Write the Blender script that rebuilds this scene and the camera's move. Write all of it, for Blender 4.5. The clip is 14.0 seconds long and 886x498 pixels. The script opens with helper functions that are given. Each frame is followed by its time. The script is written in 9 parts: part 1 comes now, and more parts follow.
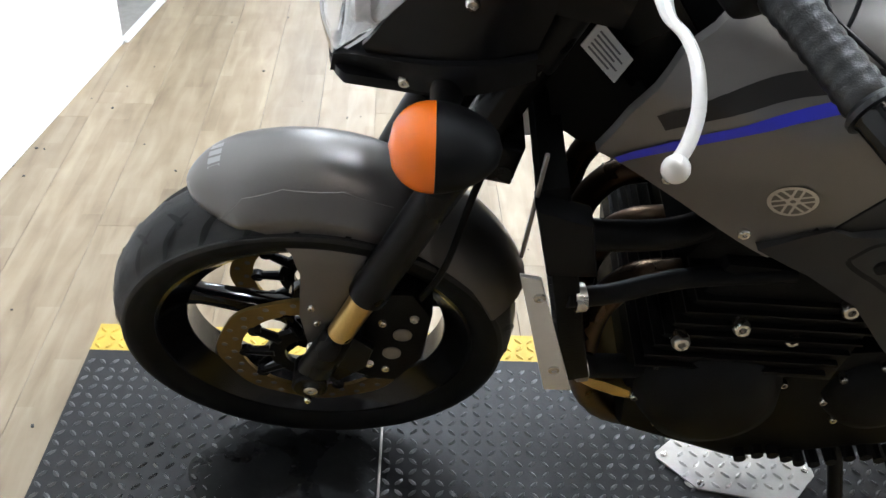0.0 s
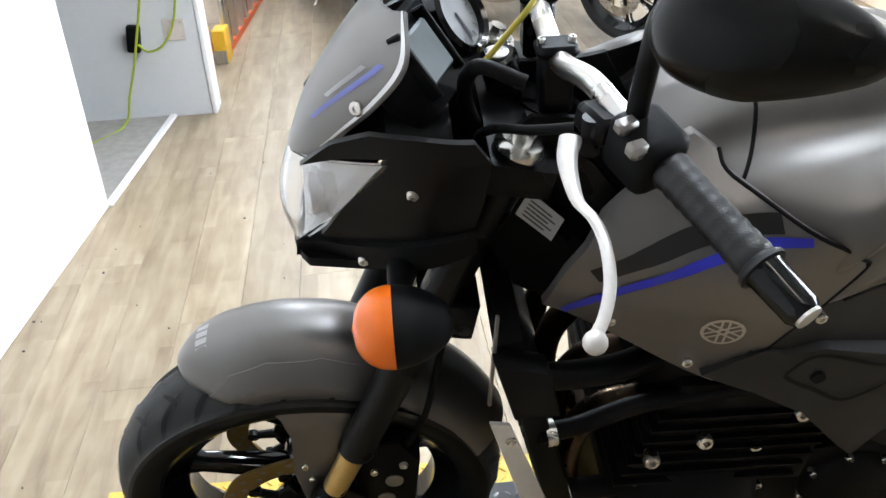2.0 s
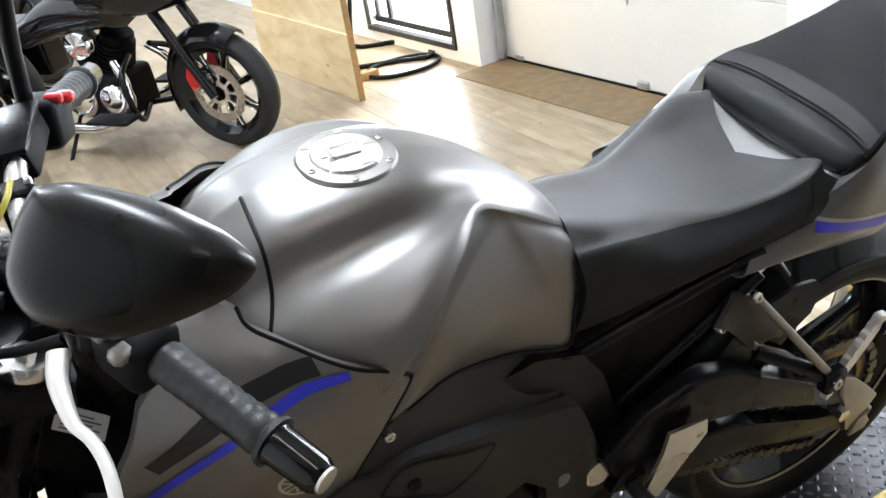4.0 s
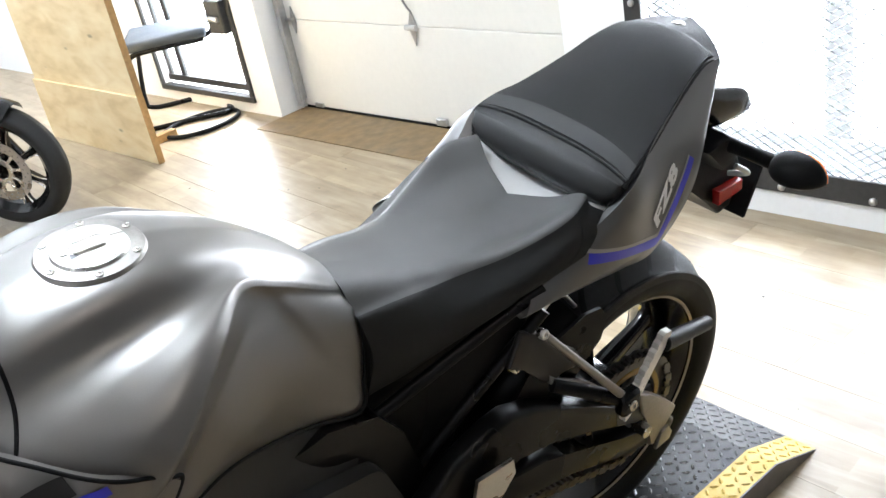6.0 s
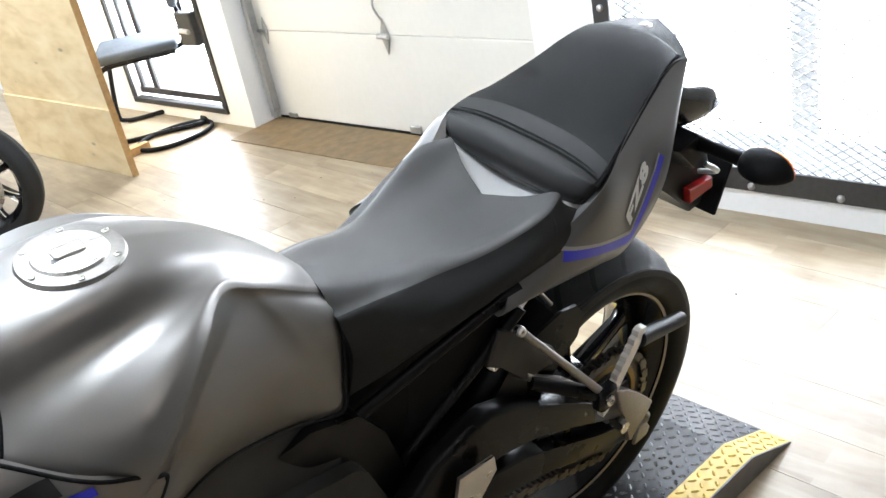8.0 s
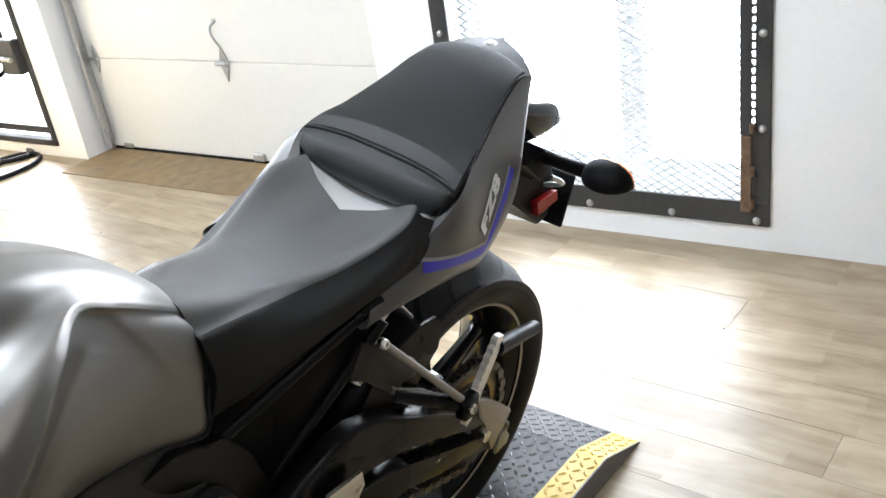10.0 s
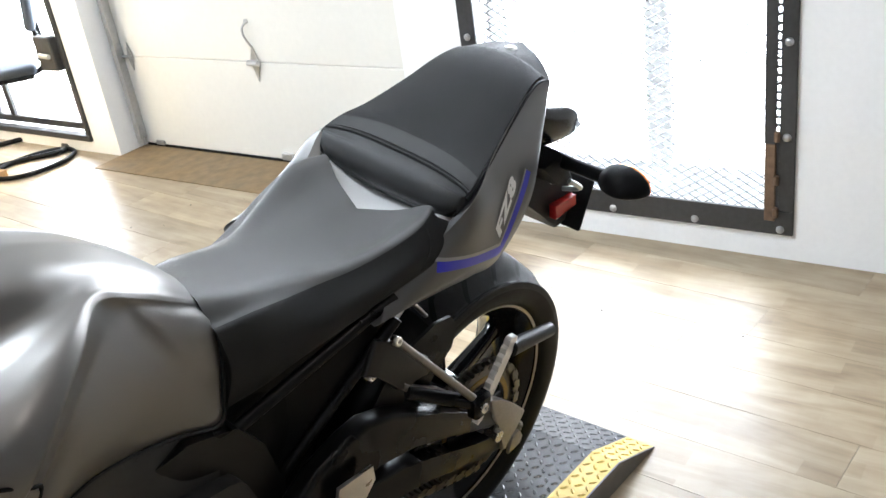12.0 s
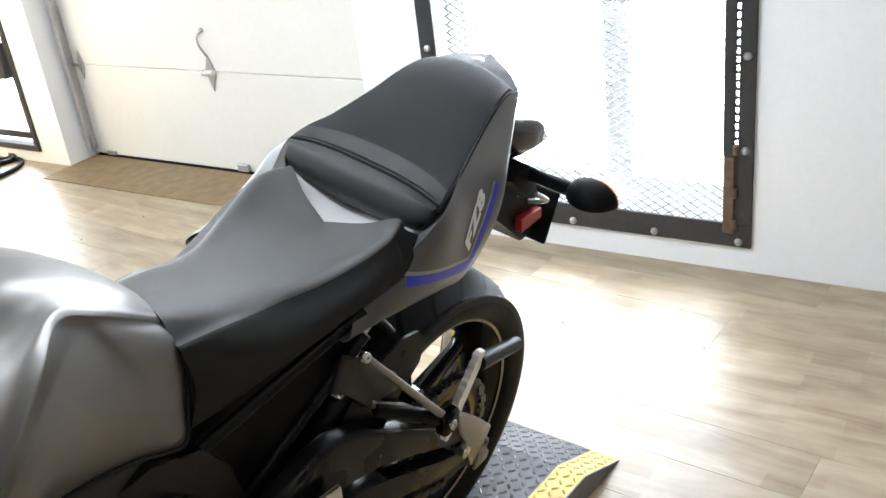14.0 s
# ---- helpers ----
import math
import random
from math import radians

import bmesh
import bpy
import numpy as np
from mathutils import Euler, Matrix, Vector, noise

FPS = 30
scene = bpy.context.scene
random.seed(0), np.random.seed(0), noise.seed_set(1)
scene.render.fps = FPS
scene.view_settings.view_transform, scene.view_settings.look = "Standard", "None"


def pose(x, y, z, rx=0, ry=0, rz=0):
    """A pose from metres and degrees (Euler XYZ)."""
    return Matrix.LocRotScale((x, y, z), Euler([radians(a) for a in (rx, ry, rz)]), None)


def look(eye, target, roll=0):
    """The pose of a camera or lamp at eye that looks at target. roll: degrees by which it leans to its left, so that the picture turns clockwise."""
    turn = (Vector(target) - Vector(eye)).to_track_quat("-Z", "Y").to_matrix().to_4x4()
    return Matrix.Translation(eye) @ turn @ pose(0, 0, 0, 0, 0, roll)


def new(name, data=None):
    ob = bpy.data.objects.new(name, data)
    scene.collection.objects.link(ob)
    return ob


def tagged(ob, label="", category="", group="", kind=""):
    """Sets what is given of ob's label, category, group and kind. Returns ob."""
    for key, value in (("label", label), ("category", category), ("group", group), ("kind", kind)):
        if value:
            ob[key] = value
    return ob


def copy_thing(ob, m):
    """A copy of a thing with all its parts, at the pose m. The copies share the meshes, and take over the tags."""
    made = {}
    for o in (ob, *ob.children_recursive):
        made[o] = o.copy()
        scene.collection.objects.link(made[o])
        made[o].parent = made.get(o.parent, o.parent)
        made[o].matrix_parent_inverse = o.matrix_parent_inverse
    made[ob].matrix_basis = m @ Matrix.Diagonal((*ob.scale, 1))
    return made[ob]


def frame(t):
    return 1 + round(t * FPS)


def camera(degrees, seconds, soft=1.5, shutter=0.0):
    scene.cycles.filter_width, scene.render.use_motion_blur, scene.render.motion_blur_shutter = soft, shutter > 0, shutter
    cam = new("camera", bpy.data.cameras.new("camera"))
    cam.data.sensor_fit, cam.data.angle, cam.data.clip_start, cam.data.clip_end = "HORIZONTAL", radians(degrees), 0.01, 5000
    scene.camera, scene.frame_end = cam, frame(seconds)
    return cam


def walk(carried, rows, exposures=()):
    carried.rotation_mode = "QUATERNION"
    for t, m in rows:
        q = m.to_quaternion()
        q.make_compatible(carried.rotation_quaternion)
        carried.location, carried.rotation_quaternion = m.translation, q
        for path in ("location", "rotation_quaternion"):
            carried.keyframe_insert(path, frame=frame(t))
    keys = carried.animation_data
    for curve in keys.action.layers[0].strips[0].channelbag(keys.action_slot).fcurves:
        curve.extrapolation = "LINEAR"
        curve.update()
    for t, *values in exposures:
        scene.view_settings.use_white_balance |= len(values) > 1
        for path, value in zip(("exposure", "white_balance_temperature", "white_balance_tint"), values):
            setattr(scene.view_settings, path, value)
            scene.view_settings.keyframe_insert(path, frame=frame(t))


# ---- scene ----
cam = camera(50.7, 14.0)
PATH = [
    (0, (0.131, -1.091, 1.216), (0.197, 0.528, 0.044), 3.2),
    (0.5, (0.097, -1.113, 1.226), (0.032, 0.521, 0.074), 2.5),
    (1, (0.085, -1.136, 1.237), (-0.062, 0.481, 0.069), 0.7),
    (1.5, (0.129, -1.126, 1.288), (0.064, 0.554, 0.204), -4.1),
    (2, (0.166, -1.131, 1.324), (0.243, 0.599, 0.325), -3.6),
    (2.5, (0.205, -1.137, 1.358), (0.394, 0.629, 0.437), -6.3),
    (3, (0.261, -1.136, 1.369), (0.639, 0.606, 0.463), -8.3),
    (3.5, (0.302, -1.124, 1.36), (0.848, 0.561, 0.43), -8.5),
    (4, (0.348, -1.111, 1.364), (1.059, 0.519, 0.449), -9.7),
    (6.5, (0.431, -1.129, 1.37), (1.472, 0.322, 0.47), -11.1),
    (7, (0.426, -1.136, 1.369), (1.467, 0.317, 0.472), -11.0),
    (9.5, (0.394, -1.134, 1.36), (1.644, 0.156, 0.482), -11.3),
    (10, (0.384, -1.13, 1.354), (1.71, 0.074, 0.465), -9.1),
    (10.5, (0.379, -1.144, 1.357), (1.681, 0.084, 0.464), -8.6),
    (11, (0.375, -1.153, 1.363), (1.67, 0.096, 0.489), -8.2),
    (11.5, (0.379, -1.159, 1.361), (1.669, 0.095, 0.488), -8.6),
    (12, (0.381, -1.162, 1.358), (1.67, 0.092, 0.483), -8.7),
    (12.5, (0.379, -1.164, 1.356), (1.665, 0.091, 0.479), -8.7),
    (13, (0.38, -1.163, 1.354), (1.668, 0.087, 0.473), -9.4),
    (13.5, (0.38, -1.159, 1.356), (1.719, 0.049, 0.491), -8.8),
    (14, (0.383, -1.128, 1.354), (1.745, 0.052, 0.488), -7.3),
]
walk(cam, [(t, look(eye, target, roll)) for t, eye, target, roll in PATH],
     exposures=[(0, -0.04), (1.5, 0.0), (3, 0.10), (4, 0.10), (6.5, 0.05), (9.5, 0.06), (14, 0.06)])

# ---- light ----
ALPHA = radians(6.62)                     # turn of the street wall against the bike
DECK = 0.06
ROOM = Matrix.Rotation(ALPHA, 4, "Z")
LEAN_ANGLE = radians(12.0)

world = bpy.data.worlds.new("sky")
scene.world = world
world.use_nodes = True
wn = world.node_tree.nodes
sky = wn.new("ShaderNodeTexSky")
sky.sky_type, sky.sun_disc = "NISHITA", False
sky.sun_elevation, sky.sun_rotation = radians(38), radians(70)
wn["Background"].inputs["Strength"].default_value = 0.12
world.node_tree.links.new(sky.outputs[0], wn["Background"].inputs["Color"])


def area_lamp(name, m, size_x, size_y, watts, colour=(1, 1, 1)):
    data = bpy.data.lights.new(name, "AREA")
    data.shape, data.size, data.size_y, data.energy, data.color = "RECTANGLE", size_x, size_y, watts, colour
    ob = new(name, data)
    ob.matrix_basis = m
    return ob


# daylight standing in the openings of the street wall
area_lamp("window_daylight", ROOM @ pose(2.90, -0.02, 1.15, 90, 0, 90), 0.95, 1.9, 78, (0.88, 0.95, 1.0))
area_lamp("glass_door_daylight", ROOM @ pose(2.95, 3.25, 1.15, 90, 0, 90), 0.85, 1.9, 62, (0.88, 0.95, 1.0))
# tubes under the ceiling
TUBES = [(0.9, 0.7), (0.3, 3.2), (1.7, 5.2), (0.3, 6.4), (0.6, -1.75)]
for u, v in TUBES:
    warm = v < 0
    area_lamp("ceiling_tube_light", ROOM @ pose(u, v, 2.9, 0, 0, 90), 1.15, 0.14, 4 if warm else 60, (1.0, 0.84, 0.66) if warm else (0.88, 0.95, 1.0))

# a slightly cool white balance
scene.view_settings.use_white_balance = True
scene.view_settings.white_balance_temperature = 6050

# ---- materials ----


def node_mat(name, colour, rough=0.5, metal=0.0, vary=0.12, scale=40.0, big=3.0, bump=0.0, bump_scale=300.0, coat=0.0,
             spec=0.5, per_object=0.0, stretch=(1, 1, 1), rough_vary=0.1, coat_rough=0.05):
    """A surface with grain and larger patches, in object space."""
    m = bpy.data.materials.new(name)
    m.use_nodes = True
    t, n = m.node_tree, m.node_tree.nodes
    b = n["Principled BSDF"]
    b.inputs["Metallic"].default_value = metal
    b.inputs["Coat Weight"].default_value = coat
    b.inputs["Coat Roughness"].default_value = coat_rough
    b.inputs["Specular IOR Level"].default_value = spec
    co = n.new("ShaderNodeTexCoord")
    mp = n.new("ShaderNodeMapping")
    mp.inputs["Scale"].default_value = stretch
    t.links.new(co.outputs["Object"], mp.inputs["Vector"])
    fine, wide = n.new("ShaderNodeTexNoise"), n.new("ShaderNodeTexNoise")
    fine.inputs["Scale"].default_value, fine.inputs["Detail"].default_value = scale, 6
    wide.inputs["Scale"].default_value, wide.inputs["Detail"].default_value = big, 4
    for x in (fine, wide):
        t.links.new(mp.outputs[0], x.inputs["Vector"])
    add = n.new("ShaderNodeMath")
    add.operation = "ADD"
    t.links.new(fine.outputs["Fac"], add.inputs[0])
    t.links.new(wide.outputs["Fac"], add.inputs[1])
    ramp = n.new("ShaderNodeMapRange")
    ramp.inputs["From Min"].default_value, ramp.inputs["From Max"].default_value = 0.6, 1.4
    ramp.inputs["To Min"].default_value, ramp.inputs["To Max"].default_value = 1 - vary, 1 + vary
    t.links.new(add.outputs[0], ramp.inputs["Value"])
    factor = ramp.outputs[0]
    if per_object:
        info = n.new("ShaderNodeObjectInfo")
        r2 = n.new("ShaderNodeMapRange")
        r2.inputs["To Min"].default_value, r2.inputs["To Max"].default_value = 1 - per_object, 1 + per_object
        t.links.new(info.outputs["Random"], r2.inputs["Value"])
        mul = n.new("ShaderNodeMath")
        mul.operation = "MULTIPLY"
        t.links.new(factor, mul.inputs[0])
        t.links.new(r2.outputs[0], mul.inputs[1])
        factor = mul.outputs[0]
    mix = n.new("ShaderNodeVectorMath")
    mix.operation = "SCALE"
    mix.inputs[0].default_value = colour[:3]
    t.links.new(factor, mix.inputs["Scale"])
    t.links.new(mix.outputs[0], b.inputs["Base Color"])
    rr = n.new("ShaderNodeMapRange")
    rr.inputs["From Min"].default_value, rr.inputs["From Max"].default_value = 0.3, 0.7
    rr.inputs["To Min"].default_value, rr.inputs["To Max"].default_value = max(rough - rough_vary, 0.02), min(rough + rough_vary, 1)
    t.links.new(wide.outputs["Fac"], rr.inputs["Value"])
    t.links.new(rr.outputs[0], b.inputs["Roughness"])
    if bump:
        grain = n.new("ShaderNodeTexNoise")
        grain.inputs["Scale"].default_value, grain.inputs["Detail"].default_value = bump_scale, 3
        t.links.new(mp.outputs[0], grain.inputs["Vector"])
        bp = n.new("ShaderNodeBump")
        bp.inputs["Strength"].default_value, bp.inputs["Distance"].default_value = bump, 0.002
        t.links.new(grain.outputs["Fac"], bp.inputs["Height"])
        t.links.new(bp.outputs[0], b.inputs["Normal"])
    return m


def lens_mat(name, colour, rough=0.08, trans=0.85):
    m = bpy.data.materials.new(name)
    m.use_nodes = True
    b = m.node_tree.nodes["Principled BSDF"]
    b.inputs["Base Color"].default_value = (*colour, 1)
    b.inputs["Roughness"].default_value = rough
    b.inputs["Transmission Weight"].default_value = trans
    b.inputs["IOR"].default_value = 1.45
    return m


def glow_mat(name, colour, strength):
    m = bpy.data.materials.new(name)
    m.use_nodes = True
    b = m.node_tree.nodes["Principled BSDF"]
    b.inputs["Base Color"].default_value = (*colour, 1)
    b.inputs["Emission Color"].default_value = (*colour, 1)
    b.inputs["Emission Strength"].default_value = strength
    return m


PAINT = node_mat("matte_grey_paint", (0.176, 0.167, 0.158), 0.39, 0.76, 0.05, 900, 3, rough_vary=0.03, coat=0.12, coat_rough=0.35)
PAINT_DARK = node_mat("dark_grey_panel", (0.022, 0.020, 0.0195), 0.42, 0.5, 0.05, 700, 4, rough_vary=0.04)
COVER = node_mat("moulded_cover_plastic", (0.017, 0.0162, 0.0155), 0.52, 0, 0.15, 300, 6, 0.25, 1200, spec=0.3)
PLASTIC = node_mat("black_plastic", (0.005, 0.005, 0.0055), 0.5, 0, 0.2, 200, 8, 0.15, 900, spec=0.12)
SATIN = node_mat("satin_black_paint", (0.004, 0.004, 0.0045), 0.30, 0.0, 0.15, 120, 6, spec=0.16)
MIRROR_SHELL = node_mat("mirror_shell_paint", (0.003, 0.0027, 0.0024), 0.24, 0.0, 0.15, 120, 6, spec=0.20)
GLOSS = node_mat("gloss_black_paint", (0.004, 0.004, 0.0045), 0.14, 0.0, 0.1, 60, 4, spec=0.4)
ENGINE = node_mat("engine_black", (0.004, 0.004, 0.004), 0.5, 0.0, 0.3, 90, 9, 0.3, 400, spec=0.1)
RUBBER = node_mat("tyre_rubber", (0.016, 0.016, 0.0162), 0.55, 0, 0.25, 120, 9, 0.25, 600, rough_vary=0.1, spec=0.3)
# same rubber as the tread, darkened for the shade on the sidewalls
SIDEWALL = node_mat("smooth_shaded_sidewall", (0.007, 0.007, 0.0071), 0.48, 0, 0.2, 120, 9, 0.1, 500, spec=0.12)
GRIP = node_mat("grip_rubber", (0.007, 0.007, 0.0075), 0.42, 0, 0.2, 150, 12, 0.3, 700)
# rider seat: sheen is put into the top's paler colour, sides stay darker
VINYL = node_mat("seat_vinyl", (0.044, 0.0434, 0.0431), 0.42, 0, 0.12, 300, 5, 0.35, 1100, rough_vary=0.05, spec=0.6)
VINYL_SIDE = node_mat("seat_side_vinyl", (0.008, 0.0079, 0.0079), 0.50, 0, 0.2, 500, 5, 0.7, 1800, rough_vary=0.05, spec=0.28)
VINYL2 = node_mat("passenger_seat_vinyl", (0.0052, 0.005, 0.005), 0.5, 0, 0.2, 300, 5, 0.6, 1400, rough_vary=0.06, spec=0.13)
VINYL_ROLL = node_mat("seat_roll_vinyl", (0.0065, 0.0063, 0.0062), 0.34, 0, 0.15, 300, 5, 0.3, 1100, rough_vary=0.05, spec=0.3)
TAIL_CAP = node_mat("tail_cap_plastic", (0.016, 0.0152, 0.0148), 0.55, 0, 0.12, 300, 5, 0.4, 1300, spec=0.2)
STRAP = node_mat("seat_strap_webbing", (0.0085, 0.0083, 0.0083), 0.6, 0, 0.15, 300, 5, 0.4, 1600)
INK_BLACK = node_mat("black_trim_and_gap_shade", (0.003, 0.003, 0.003), 0.5, 0, 0.1, spec=0.2)
PAINT_TAIL = node_mat("matte_grey_tail_paint", (0.150, 0.148, 0.147), 0.36, 0.85, 0.05, 900, 3, rough_vary=0.03)
PALE_DIM = node_mat("mid_grey_decal", (0.34, 0.335, 0.33), 0.4, 0.3, 0.05, 60, 5)
ALU = node_mat("brushed_aluminium", (0.62, 0.60, 0.57), 0.32, 1.0, 0.08, 200, 6, 0.1, 500, stretch=(1, 6, 1))
ALU_DULL = node_mat("cast_aluminium", (0.27, 0.255, 0.24), 0.40, 0.9, 0.15, 150, 8, 0.2, 500)
# tail grey made paler to stand for light reflected on the bridge
BRIDGE = node_mat("lightened_bridge_paint", (0.56, 0.555, 0.55), 0.42, 0.25, 0.05, 400, 4)
SILVER = node_mat("silver_paint", (0.72, 0.69, 0.65), 0.35, 0.35, 0.06, 90, 8)
BOLT = node_mat("zinc_bolt", (0.68, 0.66, 0.62), 0.25, 1.0, 0.15, 200, 20)
CHROME = node_mat("chrome", (0.85, 0.85, 0.86), 0.07, 1.0, 0.03, 50, 4, rough_vary=0.03)
GOLD = node_mat("gold_anodised", (0.62, 0.44, 0.17), 0.3, 0.95, 0.08, 300, 10)
DISC_GOLD = node_mat("brass_tinted_metal", (0.22, 0.15, 0.05), 0.4, 0.8, 0.15, 150, 9)
CHAIN_STEEL = node_mat("oily_chain_steel", (0.10, 0.095, 0.09), 0.38, 0.9, 0.3, 220, 8)
STEEL = node_mat("disc_steel", (0.42, 0.40, 0.38), 0.3, 1.0, 0.12, 220, 8)
PIPE = node_mat("heat_tinted_steel", (0.10, 0.065, 0.04), 0.3, 0.95, 0.35, 60, 14)
BLUE = node_mat("blue_stripe", (0.03, 0.035, 0.50), 0.35, 0.1, 0.06, 60, 5)
BLUE_PALE = node_mat("faded_blue_stripe", (0.16, 0.18, 0.46), 0.4, 0.3, 0.06, 60, 5)
PALE = node_mat("pale_grey_decal", (0.80, 0.80, 0.80), 0.4, 0.3, 0.05, 60, 5)
LABEL = node_mat("silver_label", (0.78, 0.78, 0.77), 0.4, 0.0, 0.05, 60, 5)
INK = node_mat("label_print", (0.16, 0.16, 0.17), 0.5, 0, 0.05)
CLEAR = lens_mat("clear_lens", (1, 1, 1), 0.03, 0.95)
FROST = node_mat("lamp_reflector", (0.92, 0.92, 0.93), 0.3, 0.1, 0.06, 30, 12)
ORANGE = lens_mat("orange_lens", (0.95, 0.19, 0.008), 0.2, 0.1)
RED = lens_mat("red_lens", (0.55, 0.012, 0.012), 0.2, 0.35)
LCD = node_mat("lcd_glass", (0.10, 0.115, 0.12), 0.16, 0, 0.04, 30, 4, spec=0.18)
DIAL = node_mat("dial_face", (0.32, 0.33, 0.34), 0.15, 0, 0.1, 30, 9)
CABLE_YELLOW = node_mat("yellow_cable_tie", (0.42, 0.36, 0.04), 0.4, 0)

WALL = node_mat("white_wall_paint", (0.86, 0.86, 0.86), 0.55, 0, 0.03, 60, 1.3, 0.12, 120)
WALL_GREY = node_mat("light_grey_wall_paint", (0.66, 0.67, 0.68), 0.5, 0, 0.03, 60, 1.3, 0.1, 120)
WALL_DARK = node_mat("dark_grey_wall_paint", (0.16, 0.155, 0.15), 0.6, 0, 0.05, 60, 1.3)
CEIL = node_mat("ceiling_board", (0.86, 0.86, 0.86), 0.8, 0, 0.04, 90, 2)
DOOR_PAINT = node_mat("cream_door_steel", (0.76, 0.74, 0.685), 0.4, 0, 0.03, 40, 1.2, 0.08, 60)
FRAME_STEEL = node_mat("dark_grey_steel", (0.055, 0.055, 0.056), 0.45, 0.5, 0.25, 60, 5, 0.2, 200)
RUST = node_mat("rusty_steel", (0.17, 0.11, 0.07), 0.6, 0.4, 0.4, 60, 12, 0.3, 200)
GALV = node_mat("galvanised_steel", (0.48, 0.48, 0.48), 0.4, 0.85, 0.15, 60, 8)
PLY = bpy.data.materials.new("plywood")
PLY.use_nodes = True
PLY_EDGE = node_mat("plywood_edge", (0.42, 0.25, 0.1), 0.7, 0, 0.3, 60, 5)
PAD = node_mat("grey_blue_upholstery", (0.045, 0.055, 0.07), 0.8, 0, 0.15, 200, 8, 0.4, 500)
MAT_BROWN = node_mat("worn_brown_threshold", (0.19, 0.128, 0.062), 0.55, 0, 0.4, 20, 4, 0.2, 100)
PLATE = node_mat("dark_tread_plate", (0.030, 0.030, 0.031), 0.42, 0.6, 0.2, 60, 5, 0.15, 300)
# lozenges: metal highlights put into a paler, worn steel colour
PLATE_WORN = node_mat("highlit_worn_tread_steel", (0.16, 0.16, 0.163), 0.34, 0.85, 0.25, 60, 5)
PLATE_BRIGHT = node_mat("bare_tread_plate", (0.66, 0.64, 0.61), 0.34, 0.8, 0.12, 60, 6, 0.1, 300)
YELLOW = node_mat("safety_yellow_paint", (0.62, 0.42, 0.055), 0.45, 0, 0.18, 50, 7, 0.15, 250)
WHITE_FRAME = node_mat("white_window_frame", (0.78, 0.78, 0.78), 0.4, 0)
GREEN_CABLE = node_mat("green_cable", (0.36, 0.46, 0.03), 0.45, 0)
LADDER_ORANGE = node_mat("orange_fibreglass", (0.75, 0.15, 0.05), 0.45, 0, 0.08)
LADDER_YELLOW = node_mat("yellow_plastic", (0.75, 0.42, 0.02), 0.4, 0, 0.08)
BIKE_RED = node_mat("red_plastic", (0.55, 0.02, 0.025), 0.3, 0)
BIKE_WHITE = node_mat("white_plastic", (0.78, 0.78, 0.78), 0.35, 0)
BIKE_BLUE = node_mat("dark_blue_paint", (0.006, 0.010, 0.028), 0.18, 0.0, spec=0.4)
DAYLIGHT = glow_mat("overcast_daylight", (0.97, 0.98, 1.0), 9.0)
TUBE_GLOW = glow_mat("tube_glow", (1.0, 0.95, 0.88), 9.0)

# wood-look vinyl planks: long grain, each plank its own tone
VINYL_PLANK = bpy.data.materials.new("wood_look_vinyl")
VINYL_PLANK.use_nodes = True


